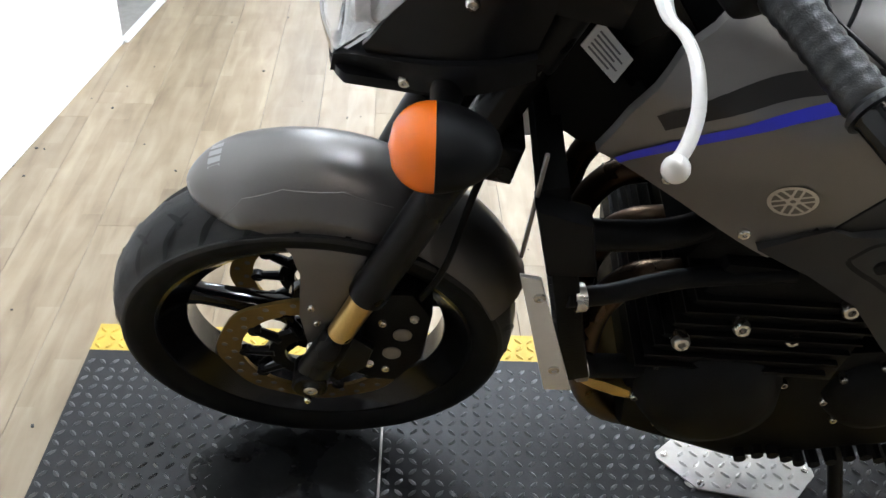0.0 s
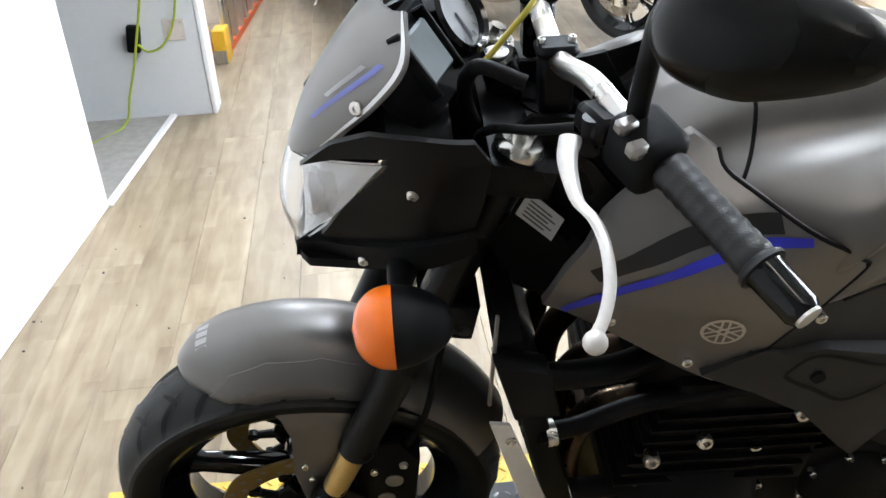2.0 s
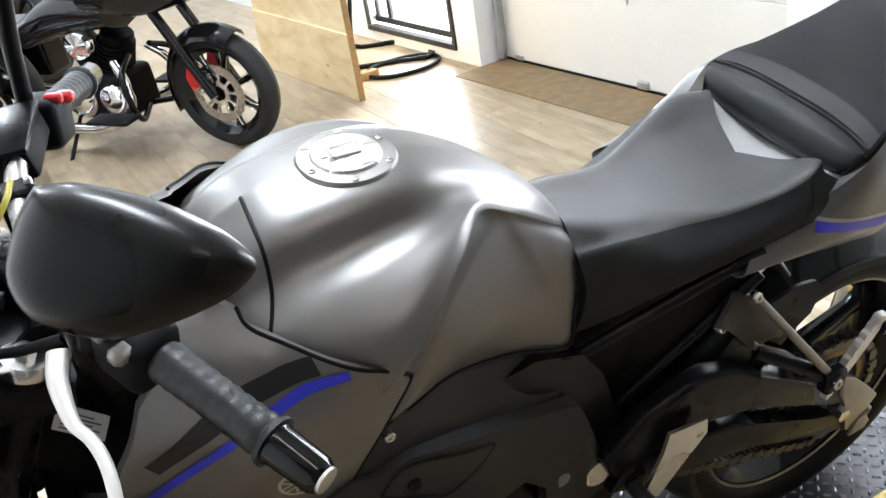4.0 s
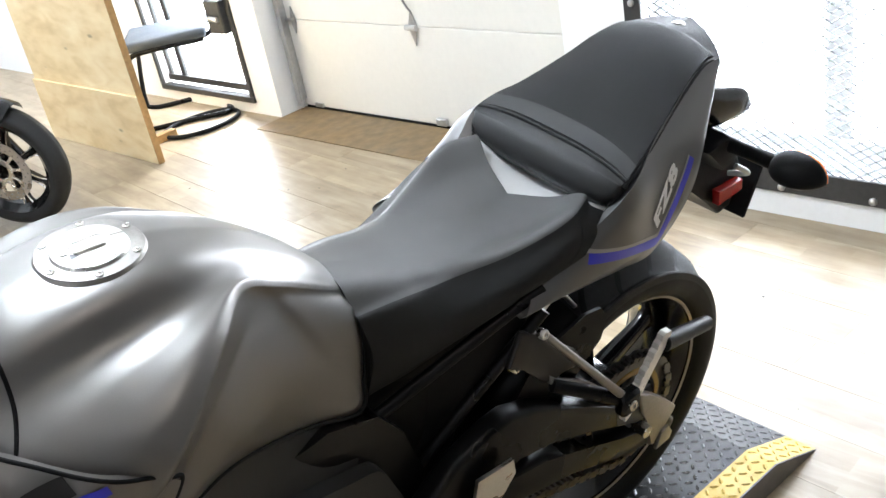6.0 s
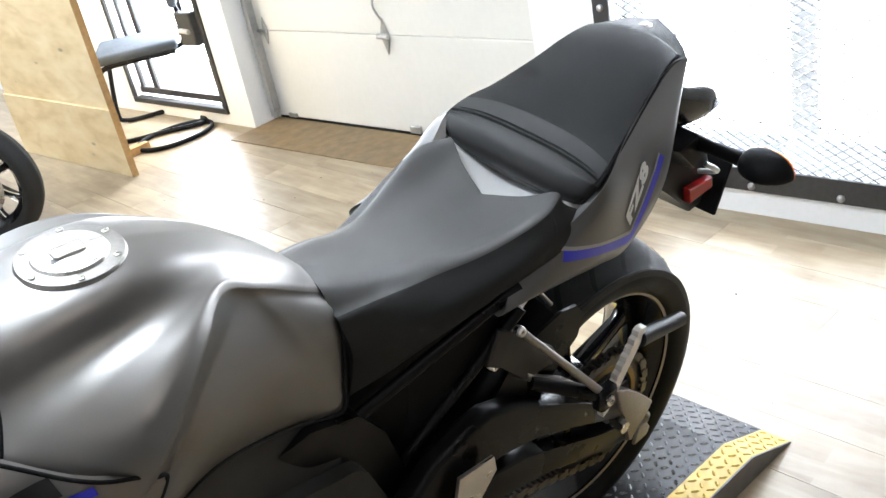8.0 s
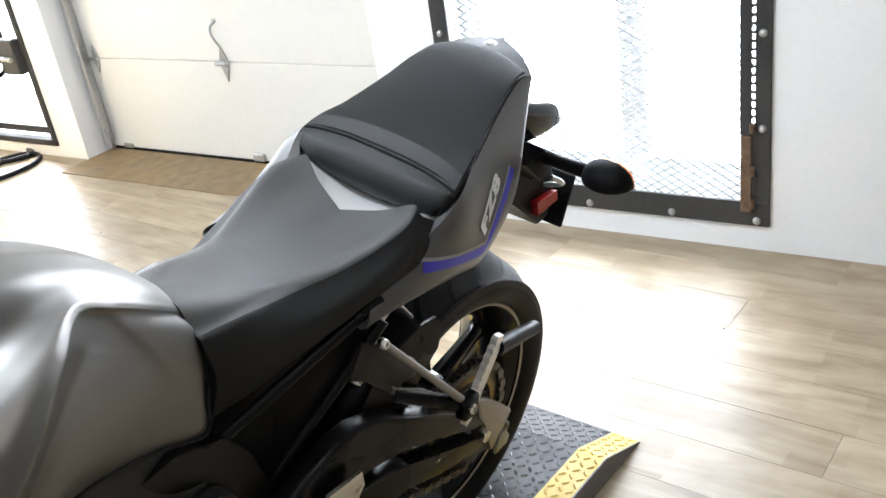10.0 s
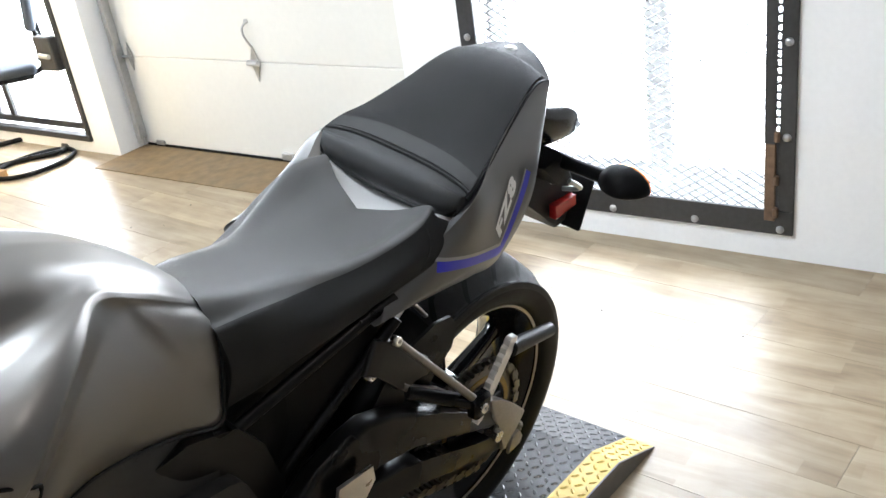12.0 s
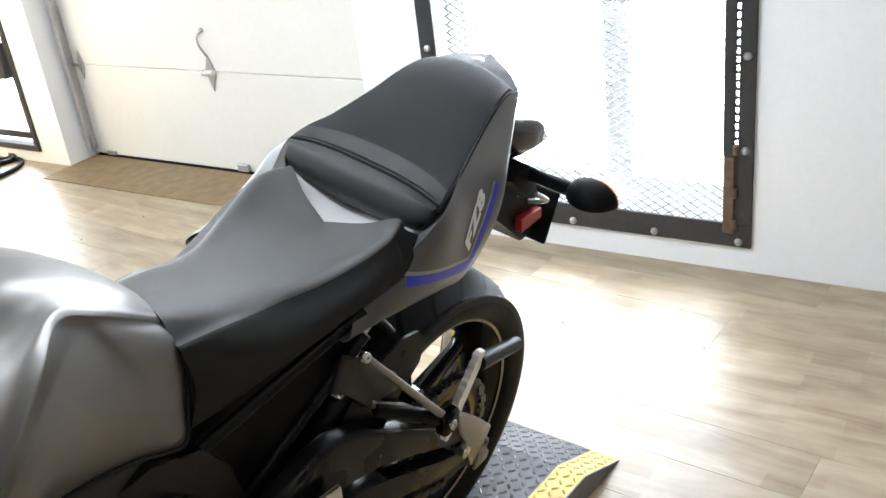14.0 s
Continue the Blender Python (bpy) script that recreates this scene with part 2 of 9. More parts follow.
def plank_nodes():
    t, n = VINYL_PLANK.node_tree, VINYL_PLANK.node_tree.nodes
    b = n["Principled BSDF"]
    co, info, mp = n.new("ShaderNodeTexCoord"), n.new("ShaderNodeObjectInfo"), n.new("ShaderNodeMapping")
    mp.inputs["Scale"].default_value = (16, 2.6, 1)
    off = n.new("ShaderNodeVectorMath")
    off.operation = "SCALE"
    off.inputs[0].default_value = (31, 17, 5)
    t.links.new(info.outputs["Random"], off.inputs["Scale"])
    t.links.new(off.outputs[0], mp.inputs["Location"])
    t.links.new(co.outputs["Object"], mp.inputs["Vector"])
    grain, patch = n.new("ShaderNodeTexNoise"), n.new("ShaderNodeTexNoise")
    grain.inputs["Scale"].default_value, grain.inputs["Detail"].default_value = 1.6, 8
    grain.inputs["Distortion"].default_value = 0.6
    patch.inputs["Scale"].default_value, patch.inputs["Detail"].default_value = 0.55, 4
    for x in (grain, patch):
        t.links.new(mp.outputs[0], x.inputs["Vector"])
    ramp = n.new("ShaderNodeValToRGB")
    ramp.color_ramp.elements[0].position, ramp.color_ramp.elements[0].color = 0.27, (0.122, 0.084, 0.049, 1)
    ramp.color_ramp.elements[1].position, ramp.color_ramp.elements[1].color = 0.66, (0.44, 0.363, 0.254, 1)
    mid = ramp.color_ramp.elements.new(0.46)
    mid.color = (0.295, 0.228, 0.148, 1)
    # printed staves: short strips of changing tone inside each plank
    lay = n.new("ShaderNodeMapping")
    lay.inputs["Rotation"].default_value = (0, 0, math.pi / 2)
    t.links.new(off.outputs[0], lay.inputs["Location"])
    t.links.new(co.outputs["Object"], lay.inputs["Vector"])
    stave = n.new("ShaderNodeTexBrick")
    stave.offset, stave.offset_frequency, stave.squash = 0.37, 2, 1.0
    stave.inputs["Scale"].default_value, stave.inputs["Mortar Size"].default_value = 1.0, 0.0
    stave.inputs["Brick Width"].default_value, stave.inputs["Row Height"].default_value = 0.33, 0.0507
    stave.inputs["Color1"].default_value, stave.inputs["Color2"].default_value = (0.30, 0.30, 0.30, 1), (0.70, 0.70, 0.70, 1)
    t.links.new(lay.outputs[0], stave.inputs["Vector"])
    cloud = n.new("ShaderNodeTexNoise")
    cloud.inputs["Scale"].default_value, cloud.inputs["Detail"].default_value = 9.0, 5
    t.links.new(co.outputs["Object"], cloud.inputs["Vector"])
    parts = []
    for sock, weight in ((grain.outputs["Fac"], 0.40), (patch.outputs["Fac"], 0.22), (stave.outputs["Color"], 0.20), (cloud.outputs["Fac"], 0.18)):
        w = n.new("ShaderNodeMath")
        w.operation = "MULTIPLY"
        w.inputs[1].default_value = weight
        t.links.new(sock, w.inputs[0])
        parts.append(w.outputs[0])
    total = parts[0]
    for p in parts[1:]:
        add = n.new("ShaderNodeMath")
        add.operation = "ADD"
        t.links.new(total, add.inputs[0])
        t.links.new(p, add.inputs[1])
        total = add.outputs[0]
    t.links.new(total, ramp.inputs["Fac"])
    tone = n.new("ShaderNodeMapRange")
    tone.inputs["To Min"].default_value, tone.inputs["To Max"].default_value = 0.92, 1.08
    t.links.new(info.outputs["Random"], tone.inputs["Value"])
    sc = n.new("ShaderNodeVectorMath")
    sc.operation = "SCALE"
    t.links.new(ramp.outputs["Color"], sc.inputs[0])
    t.links.new(tone.outputs[0], sc.inputs["Scale"])
    t.links.new(sc.outputs[0], b.inputs["Base Color"])
    rr = n.new("ShaderNodeMapRange")
    rr.inputs["To Min"].default_value, rr.inputs["To Max"].default_value = 0.27, 0.46
    t.links.new(grain.outputs["Fac"], rr.inputs["Value"])
    t.links.new(rr.outputs[0], b.inputs["Roughness"])
    bp = n.new("ShaderNodeBump")
    b.inputs["Specular IOR Level"].default_value = 0.4
    bp.inputs["Strength"].default_value, bp.inputs["Distance"].default_value = 0.12, 0.001
    t.links.new(grain.outputs["Fac"], bp.inputs["Height"])
    t.links.new(bp.outputs[0], b.inputs["Normal"])


plank_nodes()


def ply_nodes():
    """Pale rotary-cut veneer: long wavy grain, a few knots, soft blotches."""
    t, n = PLY.node_tree, PLY.node_tree.nodes
    b = n["Principled BSDF"]
    b.inputs["Roughness"].default_value = 0.55
    co, mp = n.new("ShaderNodeTexCoord"), n.new("ShaderNodeMapping")
    mp.inputs["Scale"].default_value = (1.0, 1.3, 3.4)
    t.links.new(co.outputs["Object"], mp.inputs["Vector"])
    flow, blot = n.new("ShaderNodeTexNoise"), n.new("ShaderNodeTexNoise")
    flow.inputs["Scale"].default_value, flow.inputs["Detail"].default_value, flow.inputs["Distortion"].default_value = 1.7, 2, 0.8
    blot.inputs["Scale"].default_value, blot.inputs["Detail"].default_value = 3.5, 4
    for x in (flow, blot):
        t.links.new(mp.outputs[0], x.inputs["Vector"])
    rings = n.new("ShaderNodeMath")
    rings.operation = "MULTIPLY"
    rings.inputs[1].default_value = 26
    t.links.new(flow.outputs["Fac"], rings.inputs[0])
    saw = n.new("ShaderNodeMath")
    saw.operation = "SINE"
    t.links.new(rings.outputs[0], saw.inputs[0])
    mix = n.new("ShaderNodeMath")
    mix.operation = "MULTIPLY_ADD"
    mix.inputs[1].default_value = 0.07
    t.links.new(saw.outputs[0], mix.inputs[0])
    t.links.new(blot.outputs["Fac"], mix.inputs[2])
    ramp = n.new("ShaderNodeValToRGB")
    e = ramp.color_ramp.elements
    e[0].position, e[0].color = 0.22, (0.58, 0.41, 0.20, 1)
    e[1].position, e[1].color = 0.80, (0.80, 0.66, 0.42, 1)
    e.new(0.46).color = (0.71, 0.54, 0.30, 1)
    t.links.new(mix.outputs[0], ramp.inputs["Fac"])
    knots = n.new("ShaderNodeTexVoronoi")
    knots.inputs["Scale"].default_value = 2.3
    t.links.new(mp.outputs[0], knots.inputs["Vector"])
    spot = n.new("ShaderNodeMapRange")
    spot.inputs["From Min"].default_value, spot.inputs["From Max"].default_value = 0.03, 0.09
    spot.inputs["To Min"].default_value, spot.inputs["To Max"].default_value = 0.45, 1.0
    t.links.new(knots.outputs["Distance"], spot.inputs["Value"])
    sc = n.new("ShaderNodeVectorMath")
    sc.operation = "SCALE"
    t.links.new(ramp.outputs["Color"], sc.inputs[0])
    t.links.new(spot.outputs[0], sc.inputs["Scale"])
    t.links.new(sc.outputs[0], b.inputs["Base Color"])


ply_nodes()

# ---- mesh helpers ----


def finish(ob, bm, material, smooth=True, angle=40):
    mesh = ob.data
    bmesh.ops.recalc_face_normals(bm, faces=bm.faces)
    for f in bm.faces:
        f.smooth = smooth
    if smooth:
        lim = radians(angle)
        for e in bm.edges:
            if len(e.link_faces) == 2 and e.calc_face_angle(0) > lim:
                e.smooth = False
    bm.to_mesh(mesh)
    bm.free()
    if isinstance(material, (list, tuple)):
        for m in material:
            mesh.materials.append(m)
    else:
        mesh.materials.append(material)
    return ob


def part(name, bm, material, parent=None, label="", smooth=True, angle=40, m=None):
    """Links a bmesh as one mesh object under a thing or a part."""
    ob = new(name, bpy.data.meshes.new(name))
    finish(ob, bm, material, smooth, angle)
    if m is not None:
        ob.matrix_basis = m
    if parent is not None:
        ob.parent = parent
    if label:
        ob["label"] = label
    return ob


def thing(name, m, label, category, group=""):
    ob = new(name)
    ob.matrix_basis = m
    ob.empty_display_size = 0.05
    return tagged(ob, label, category, group)


def setting(name, bm, material, label, category, smooth=False, m=None):
    ob = part(name, bm, material, smooth=smooth, m=m if m is not None else ROOM)
    return tagged(ob, label, category, kind="structure")


def V(*a):
    return Vector(a)


def box(bm, lo, hi, bevel=0.0, m=None, mat_index=0, seg=1):
    lo, hi = Vector(lo), Vector(hi)
    r = bmesh.ops.create_cube(bm, size=1)
    vs = r["verts"]
    d = hi - lo
    for v in vs:
        v.co = Vector((v.co[i] * d[i] + (lo[i] + hi[i]) / 2 for i in range(3)))
    faces = {f for v in vs for f in v.link_faces}
    if bevel:
        es = {e for v in vs for e in v.link_edges}
        r = bmesh.ops.bevel(bm, geom=list(es), offset=bevel, segments=seg, affect="EDGES", profile=0.5)
        vs = list({v for f in r["faces"] for v in f.verts} | {v for v in vs if v.is_valid})
        faces = {f for v in vs for f in v.link_faces}
    for f in faces:
        f.material_index = mat_index
    if m is not None:
        bmesh.ops.transform(bm, matrix=m, verts=list(vs))
    return vs


def frame_of(d):
    d = d.normalized()
    side = d.cross(Vector((0, 0, 1)))
    if side.length < 1e-3:
        side = d.cross(Vector((0, 1, 0)))
    side.normalize()
    return side, side.cross(d).normalized()


def ring_tube(bm, pts, radii, seg=12, cap=True, squash=1.0, mat_index=0):
    """A tube of changing radius along points."""
    pts = [Vector(p) for p in pts]
    if not hasattr(radii, "__len__"):
        radii = [radii] * len(pts)
    rings, a = [], None
    for i, p in enumerate(pts):
        d = pts[min(i + 1, len(pts) - 1)] - pts[max(i - 1, 0)]
        if d.length < 1e-7:
            d = Vector((0, 0, 1))
        d.normalize()
        if a is None:
            a, b = frame_of(d)
        else:
            a = (a - d * a.dot(d)).normalized()
            b = a.cross(d).normalized()
        rings.append([bm.verts.new(p + radii[i] * (math.cos(k * math.tau / seg) * a + squash * math.sin(k * math.tau / seg) * b)) for k in range(seg)])
    for r0, r1 in zip(rings, rings[1:]):
        for k in range(seg):
            bm.faces.new((r0[k], r0[(k + 1) % seg], r1[(k + 1) % seg], r1[k])).material_index = mat_index
    if cap:
        for r in (rings[0], rings[-1]):
            bm.faces.new(r).material_index = mat_index
    return rings


def rod(bm, a, b, r, r2=None, seg=12, bevel=0.0, mat_index=0):
    a, b = Vector(a), Vector(b)
    r2 = r if r2 is None else r2
    if bevel:
        d = (b - a).normalized() * bevel
        ring_tube(bm, [a, a + d, b - d, b], [r - bevel, r, r2, r2 - bevel], seg, mat_index=mat_index)
    else:
        ring_tube(bm, [a, b], [r, r2], seg, mat_index=mat_index)


def smooth_line(pts, n):
    """n points on a Catmull-Rom line through pts (tuples of any length)."""
    p = np.array(pts, float)
    k = len(p) - 1
    ext = np.vstack([2 * p[0] - p[1], p, 2 * p[-1] - p[-2]])
    out = []
    for s in np.linspace(0, k, n):
        i = min(int(s), k - 1)
        f = s - i
        a, b, c, d = ext[i : i + 4]
        out.append(0.5 * (2 * b + (c - a) * f + (2 * a - 5 * b + 4 * c - d) * f * f + (3 * b - 3 * c + d - a) * f**3))
    return np.array(out)


def bent(bm, pts, r, n=24, seg=10, mat_index=0):
    ring_tube(bm, smooth_line(pts, n), r, seg, mat_index=mat_index)


def lathe(bm, profile, origin=(0, 0, 0), axis="Y", seg=48, close=False, mat_index=0):
    """Turns (radius, along) points about an axis through origin."""
    o = Vector(origin)
    rows = []
    for k in range(seg):
        c, s = math.cos(k * math.tau / seg), math.sin(k * math.tau / seg)
        row = []
        for r, h in profile:
            if axis == "Y":
                row.append(bm.verts.new(o + Vector((r * c, h, r * s))))
            elif axis == "Z":
                row.append(bm.verts.new(o + Vector((r * c, r * s, h))))
            else:
                row.append(bm.verts.new(o + Vector((h, r * c, r * s))))
        rows.append(row)
    m = len(profile)
    for k in range(seg):
        a, b = rows[k], rows[(k + 1) % seg]
        for i in range(m if close else m - 1):
            j = (i + 1) % m
            bm.faces.new((a[i], a[j], b[j], b[i])).material_index = mat_index
    return rows


def prism(bm, outline, y0, y1, bevel=0.0, mat_index=0, seg=2):
    """An outline in x and z, extruded from y0 to y1, with softened edges."""
    a = [bm.verts.new((x, y0, z)) for x, z in outline]
    b = [bm.verts.new((x, y1, z)) for x, z in outline]
    fs = [bm.faces.new(a), bm.faces.new(b[::-1])]
    for i in range(len(a)):
        j = (i + 1) % len(a)
        fs.append(bm.faces.new((a[j], a[i], b[i], b[j])))
    for f in fs:
        f.material_index = mat_index
    if bevel:
        rim = [e for e in set(fs[0].edges) | set(fs[1].edges)]
        bmesh.ops.bevel(bm, geom=rim, offset=bevel, segments=seg, affect="EDGES", profile=0.5)
    return a + b


def sheet(bm, rows, close_u=False, close_v=False, mat_index=0):
    """A grid of faces over rows of points."""
    vs = [[bm.verts.new(Vector(p)) for p in row] for row in rows]
    nu, nv = len(vs), len(vs[0])
    for i in range(nu if close_u else nu - 1):
        for j in range(nv if close_v else nv - 1):
            q = (vs[i][j], vs[(i + 1) % nu][j], vs[(i + 1) % nu][(j + 1) % nv], vs[i][(j + 1) % nv])
            bm.faces.new(q).material_index = mat_index
    return vs


def body(bm, stations, nx=40, ny=28):
    """A closed body: each station is (x, half profile of (y, z) from the top middle to the bottom middle), mirrored about y = 0."""
    k = len(stations[0][1])
    flat = [[x] + [c for p in prof for c in p] for x, prof in stations]
    lines = smooth_line(flat, nx)
    rows = []
    for line in lines:
        half = smooth_line([(line[1 + 2 * i], line[2 + 2 * i]) for i in range(k)], ny)
        half[:, 0] = np.maximum(half[:, 0], 0)
        ring = [(line[0], -y, z) for y, z in half] + [(line[0], y, z) for y, z in half[::-1][1:-1]]
        rows.append(ring)
    vs = sheet(bm, rows, close_v=True)
    bm.faces.new(vs[0][::-1])
    bm.faces.new(vs[-1])
    bmesh.ops.remove_doubles(bm, verts=bm.verts, dist=1e-5)


def bolt(bm, p, d, r=0.006, h=0.005, mat_index=0):
    p, d = Vector(p), Vector(d).normalized()
    a, b = frame_of(d)
    rings = []
    for up, rad in ((-0.004, r), (h * 0.7, r), (h, r * 0.78), (h, r * 0.45), (h * 0.45, r * 0.40)):
        rings.append([p + d * up + rad * (math.cos(k * math.tau / 10) * a + math.sin(k * math.tau / 10) * b) for k in range(10)])
    vs = sheet(bm, rings, close_v=True, mat_index=mat_index)
    for e in (vs[0], vs[-1]):
        bm.faces.new(e).material_index = mat_index


# ---- the room (in the street wall's own axes: u out to the street, v along the wall) ----
U_WALL, U_LEFT, U_DOOR, V_NEAR, V_FAR, HIGH = 2.7286, 2.79, 2.944, -2.6, 9.0, 3.0


def room_shell():
    # street wall with its three openings
    bm = bmesh.new()
    b = lambda lo, hi: box(bm, lo, hi)  # noqa: E731
    b((U_WALL, V_NEAR, 0), (3.05, -0.51, HIGH))                 # right of the window
    b((U_WALL, -0.51, 0), (3.05, 0.47, 0.11))                   # under the window
    b((U_WALL, -0.51, 2.15), (3.05, 0.47, HIGH))
    b((U_WALL, 0.47, 0), (3.05, 0.765, HIGH))
    b((U_WALL, 0.765, 2.2), (3.05, 2.60, HIGH))
    setting("wall_street", bm, WALL, "white painted wall with window and door openings", "wall")
    bm = bmesh.new()
    box(bm, (U_LEFT, 2.60, 0), (3.05, 2.815, HIGH))
    box(bm, (U_LEFT, 2.815, 0), (3.05, 3.65, 0.075))
    box(bm, (U_LEFT, 2.815, 2.12), (3.05, 3.65, HIGH))
    box(bm, (U_LEFT, 3.65, 0), (3.05, V_FAR, HIGH))
    setting("wall_street_far", bm, WALL, "white painted wall beside the glazed door", "wall")
    bm = bmesh.new()
    box(bm, (-4.2, V_FAR, 0), (3.05, V_FAR + 0.12, HIGH))
    setting("wall_far", bm, WALL, "plain white end wall of the showroom", "wall")
    # unseen wall, added dark so that the bike's near side reflects little light
    bm = bmesh.new()
    box(bm, (-4.2, V_NEAR - 0.12, 0), (3.05, V_NEAR, HIGH))
    setting("wall_near_unseen", bm, WALL_DARK, "plain dark wall added behind the lift, out of view", "wall")
    bm = bmesh.new()
    box(bm, (-4.3, V_NEAR - 0.12, 0), (-4.2, V_FAR + 0.12, HIGH))
    setting("wall_inner", bm, WALL_GREY, "plain light grey inner wall", "wall")
    bm = bmesh.new()
    box(bm, (-4.3, V_NEAR - 0.12, HIGH), (3.05, V_FAR + 0.12, HIGH + 0.1))
    setting("ceiling", bm, CEIL, "pale flat ceiling", "ceiling")
    # slab under the planks
    bm = bmesh.new()
    box(bm, (-4.3, V_NEAR - 0.12, -0.12), (3.05, V_FAR + 0.12, -0.006))
    return setting("floor", bm, MAT_BROWN, "wood-look vinyl plank floor, worn and dusty", "floor")


FLOOR = room_shell()


def partitions():
    # white partition beside the lift, from near wall to the alcove
    bm = bmesh.new()
    a, b = Vector((-0.772, 1.612, 0)), Vector((-0.89, 0.366, 0))
    d = (b - a).normalized()
    n = Vector((-d.y, d.x, 0))
    if n.x > 0:
        n = -n
    m = Matrix(((d.x, n.x, 0, a.x), (d.y, n.y, 0, a.y), (0, 0, 1, 0), (0, 0, 0, 1)))
    box(bm, (0, 0, 0), (5.0, 0.11, HIGH), 0.004, m)
    setting("wall_partition", bm, WALL, "bright white painted partition wall", "wall", m=Matrix())
    bm = bmesh.new()
    box(bm, (-2.6, 2.375, 0), (-0.545, 2.47, HIGH), 0.002)
    setting("wall_alcove", bm, WALL_GREY, "light grey wall end of a small alcove", "wall", m=Matrix())
    bm = bmesh.new()
    box(bm, (-0.543, 2.368, 0), (-0.525, 2.478, HIGH), 0.003)
    setting("trim", bm, WALL, "white corner trim on the alcove wall", "trim", m=Matrix())
    bm = bmesh.new()
    box(bm, (-2.6, 2.47, 0), (-2.5, 9.6, HIGH))
    box(bm, (-0.95, 3.0, 0), (-0.85, 9.6, HIGH))
    setting("wall_left", bm, WALL, "white painted wall behind the ladder", "wall", m=Matrix())
    # dark floor of the alcove with its pale edge strip
    bm = bmesh.new()
    vs = [bm.verts.new(p) for p in ((-0.772, 1.6, 0.006), (-0.70, 2.375, 0.006), (-2.5, 2.375, 0.006), (-2.5, 1.6, 0.006))]
    bm.faces.new(vs)
    bmesh.ops.extrude_face_region(bm, geom=list(bm.faces))
    for v in list(bm.verts)[:4]:
        v.co.z = -0.004
    setting("floor_alcove", bm, node_mat("grey_concrete", (0.36, 0.34, 0.31), 0.6, 0, 0.25, 30, 3, 0.3, 200), "dull grey concrete floor of the alcove", "floor", m=Matrix())
    bm = bmesh.new()
    a, b = Vector((-0.772, 1.615, 0)), Vector((-0.695, 2.372, 0))
    d = (b - a).normalized()
    m = Matrix(((d.x, -d.y, 0, a.x), (d.y, d.x, 0, a.y), (0, 0, 1, 0), (0, 0, 0, 1)))
    box(bm, (0, -0.014, 0), ((b - a).length, 0.014, 0.014), 0.004, m)
    setting("trim_floor", bm, WALL, "pale floor edge strip, scuffed", "trim", m=Matrix())


partitions()


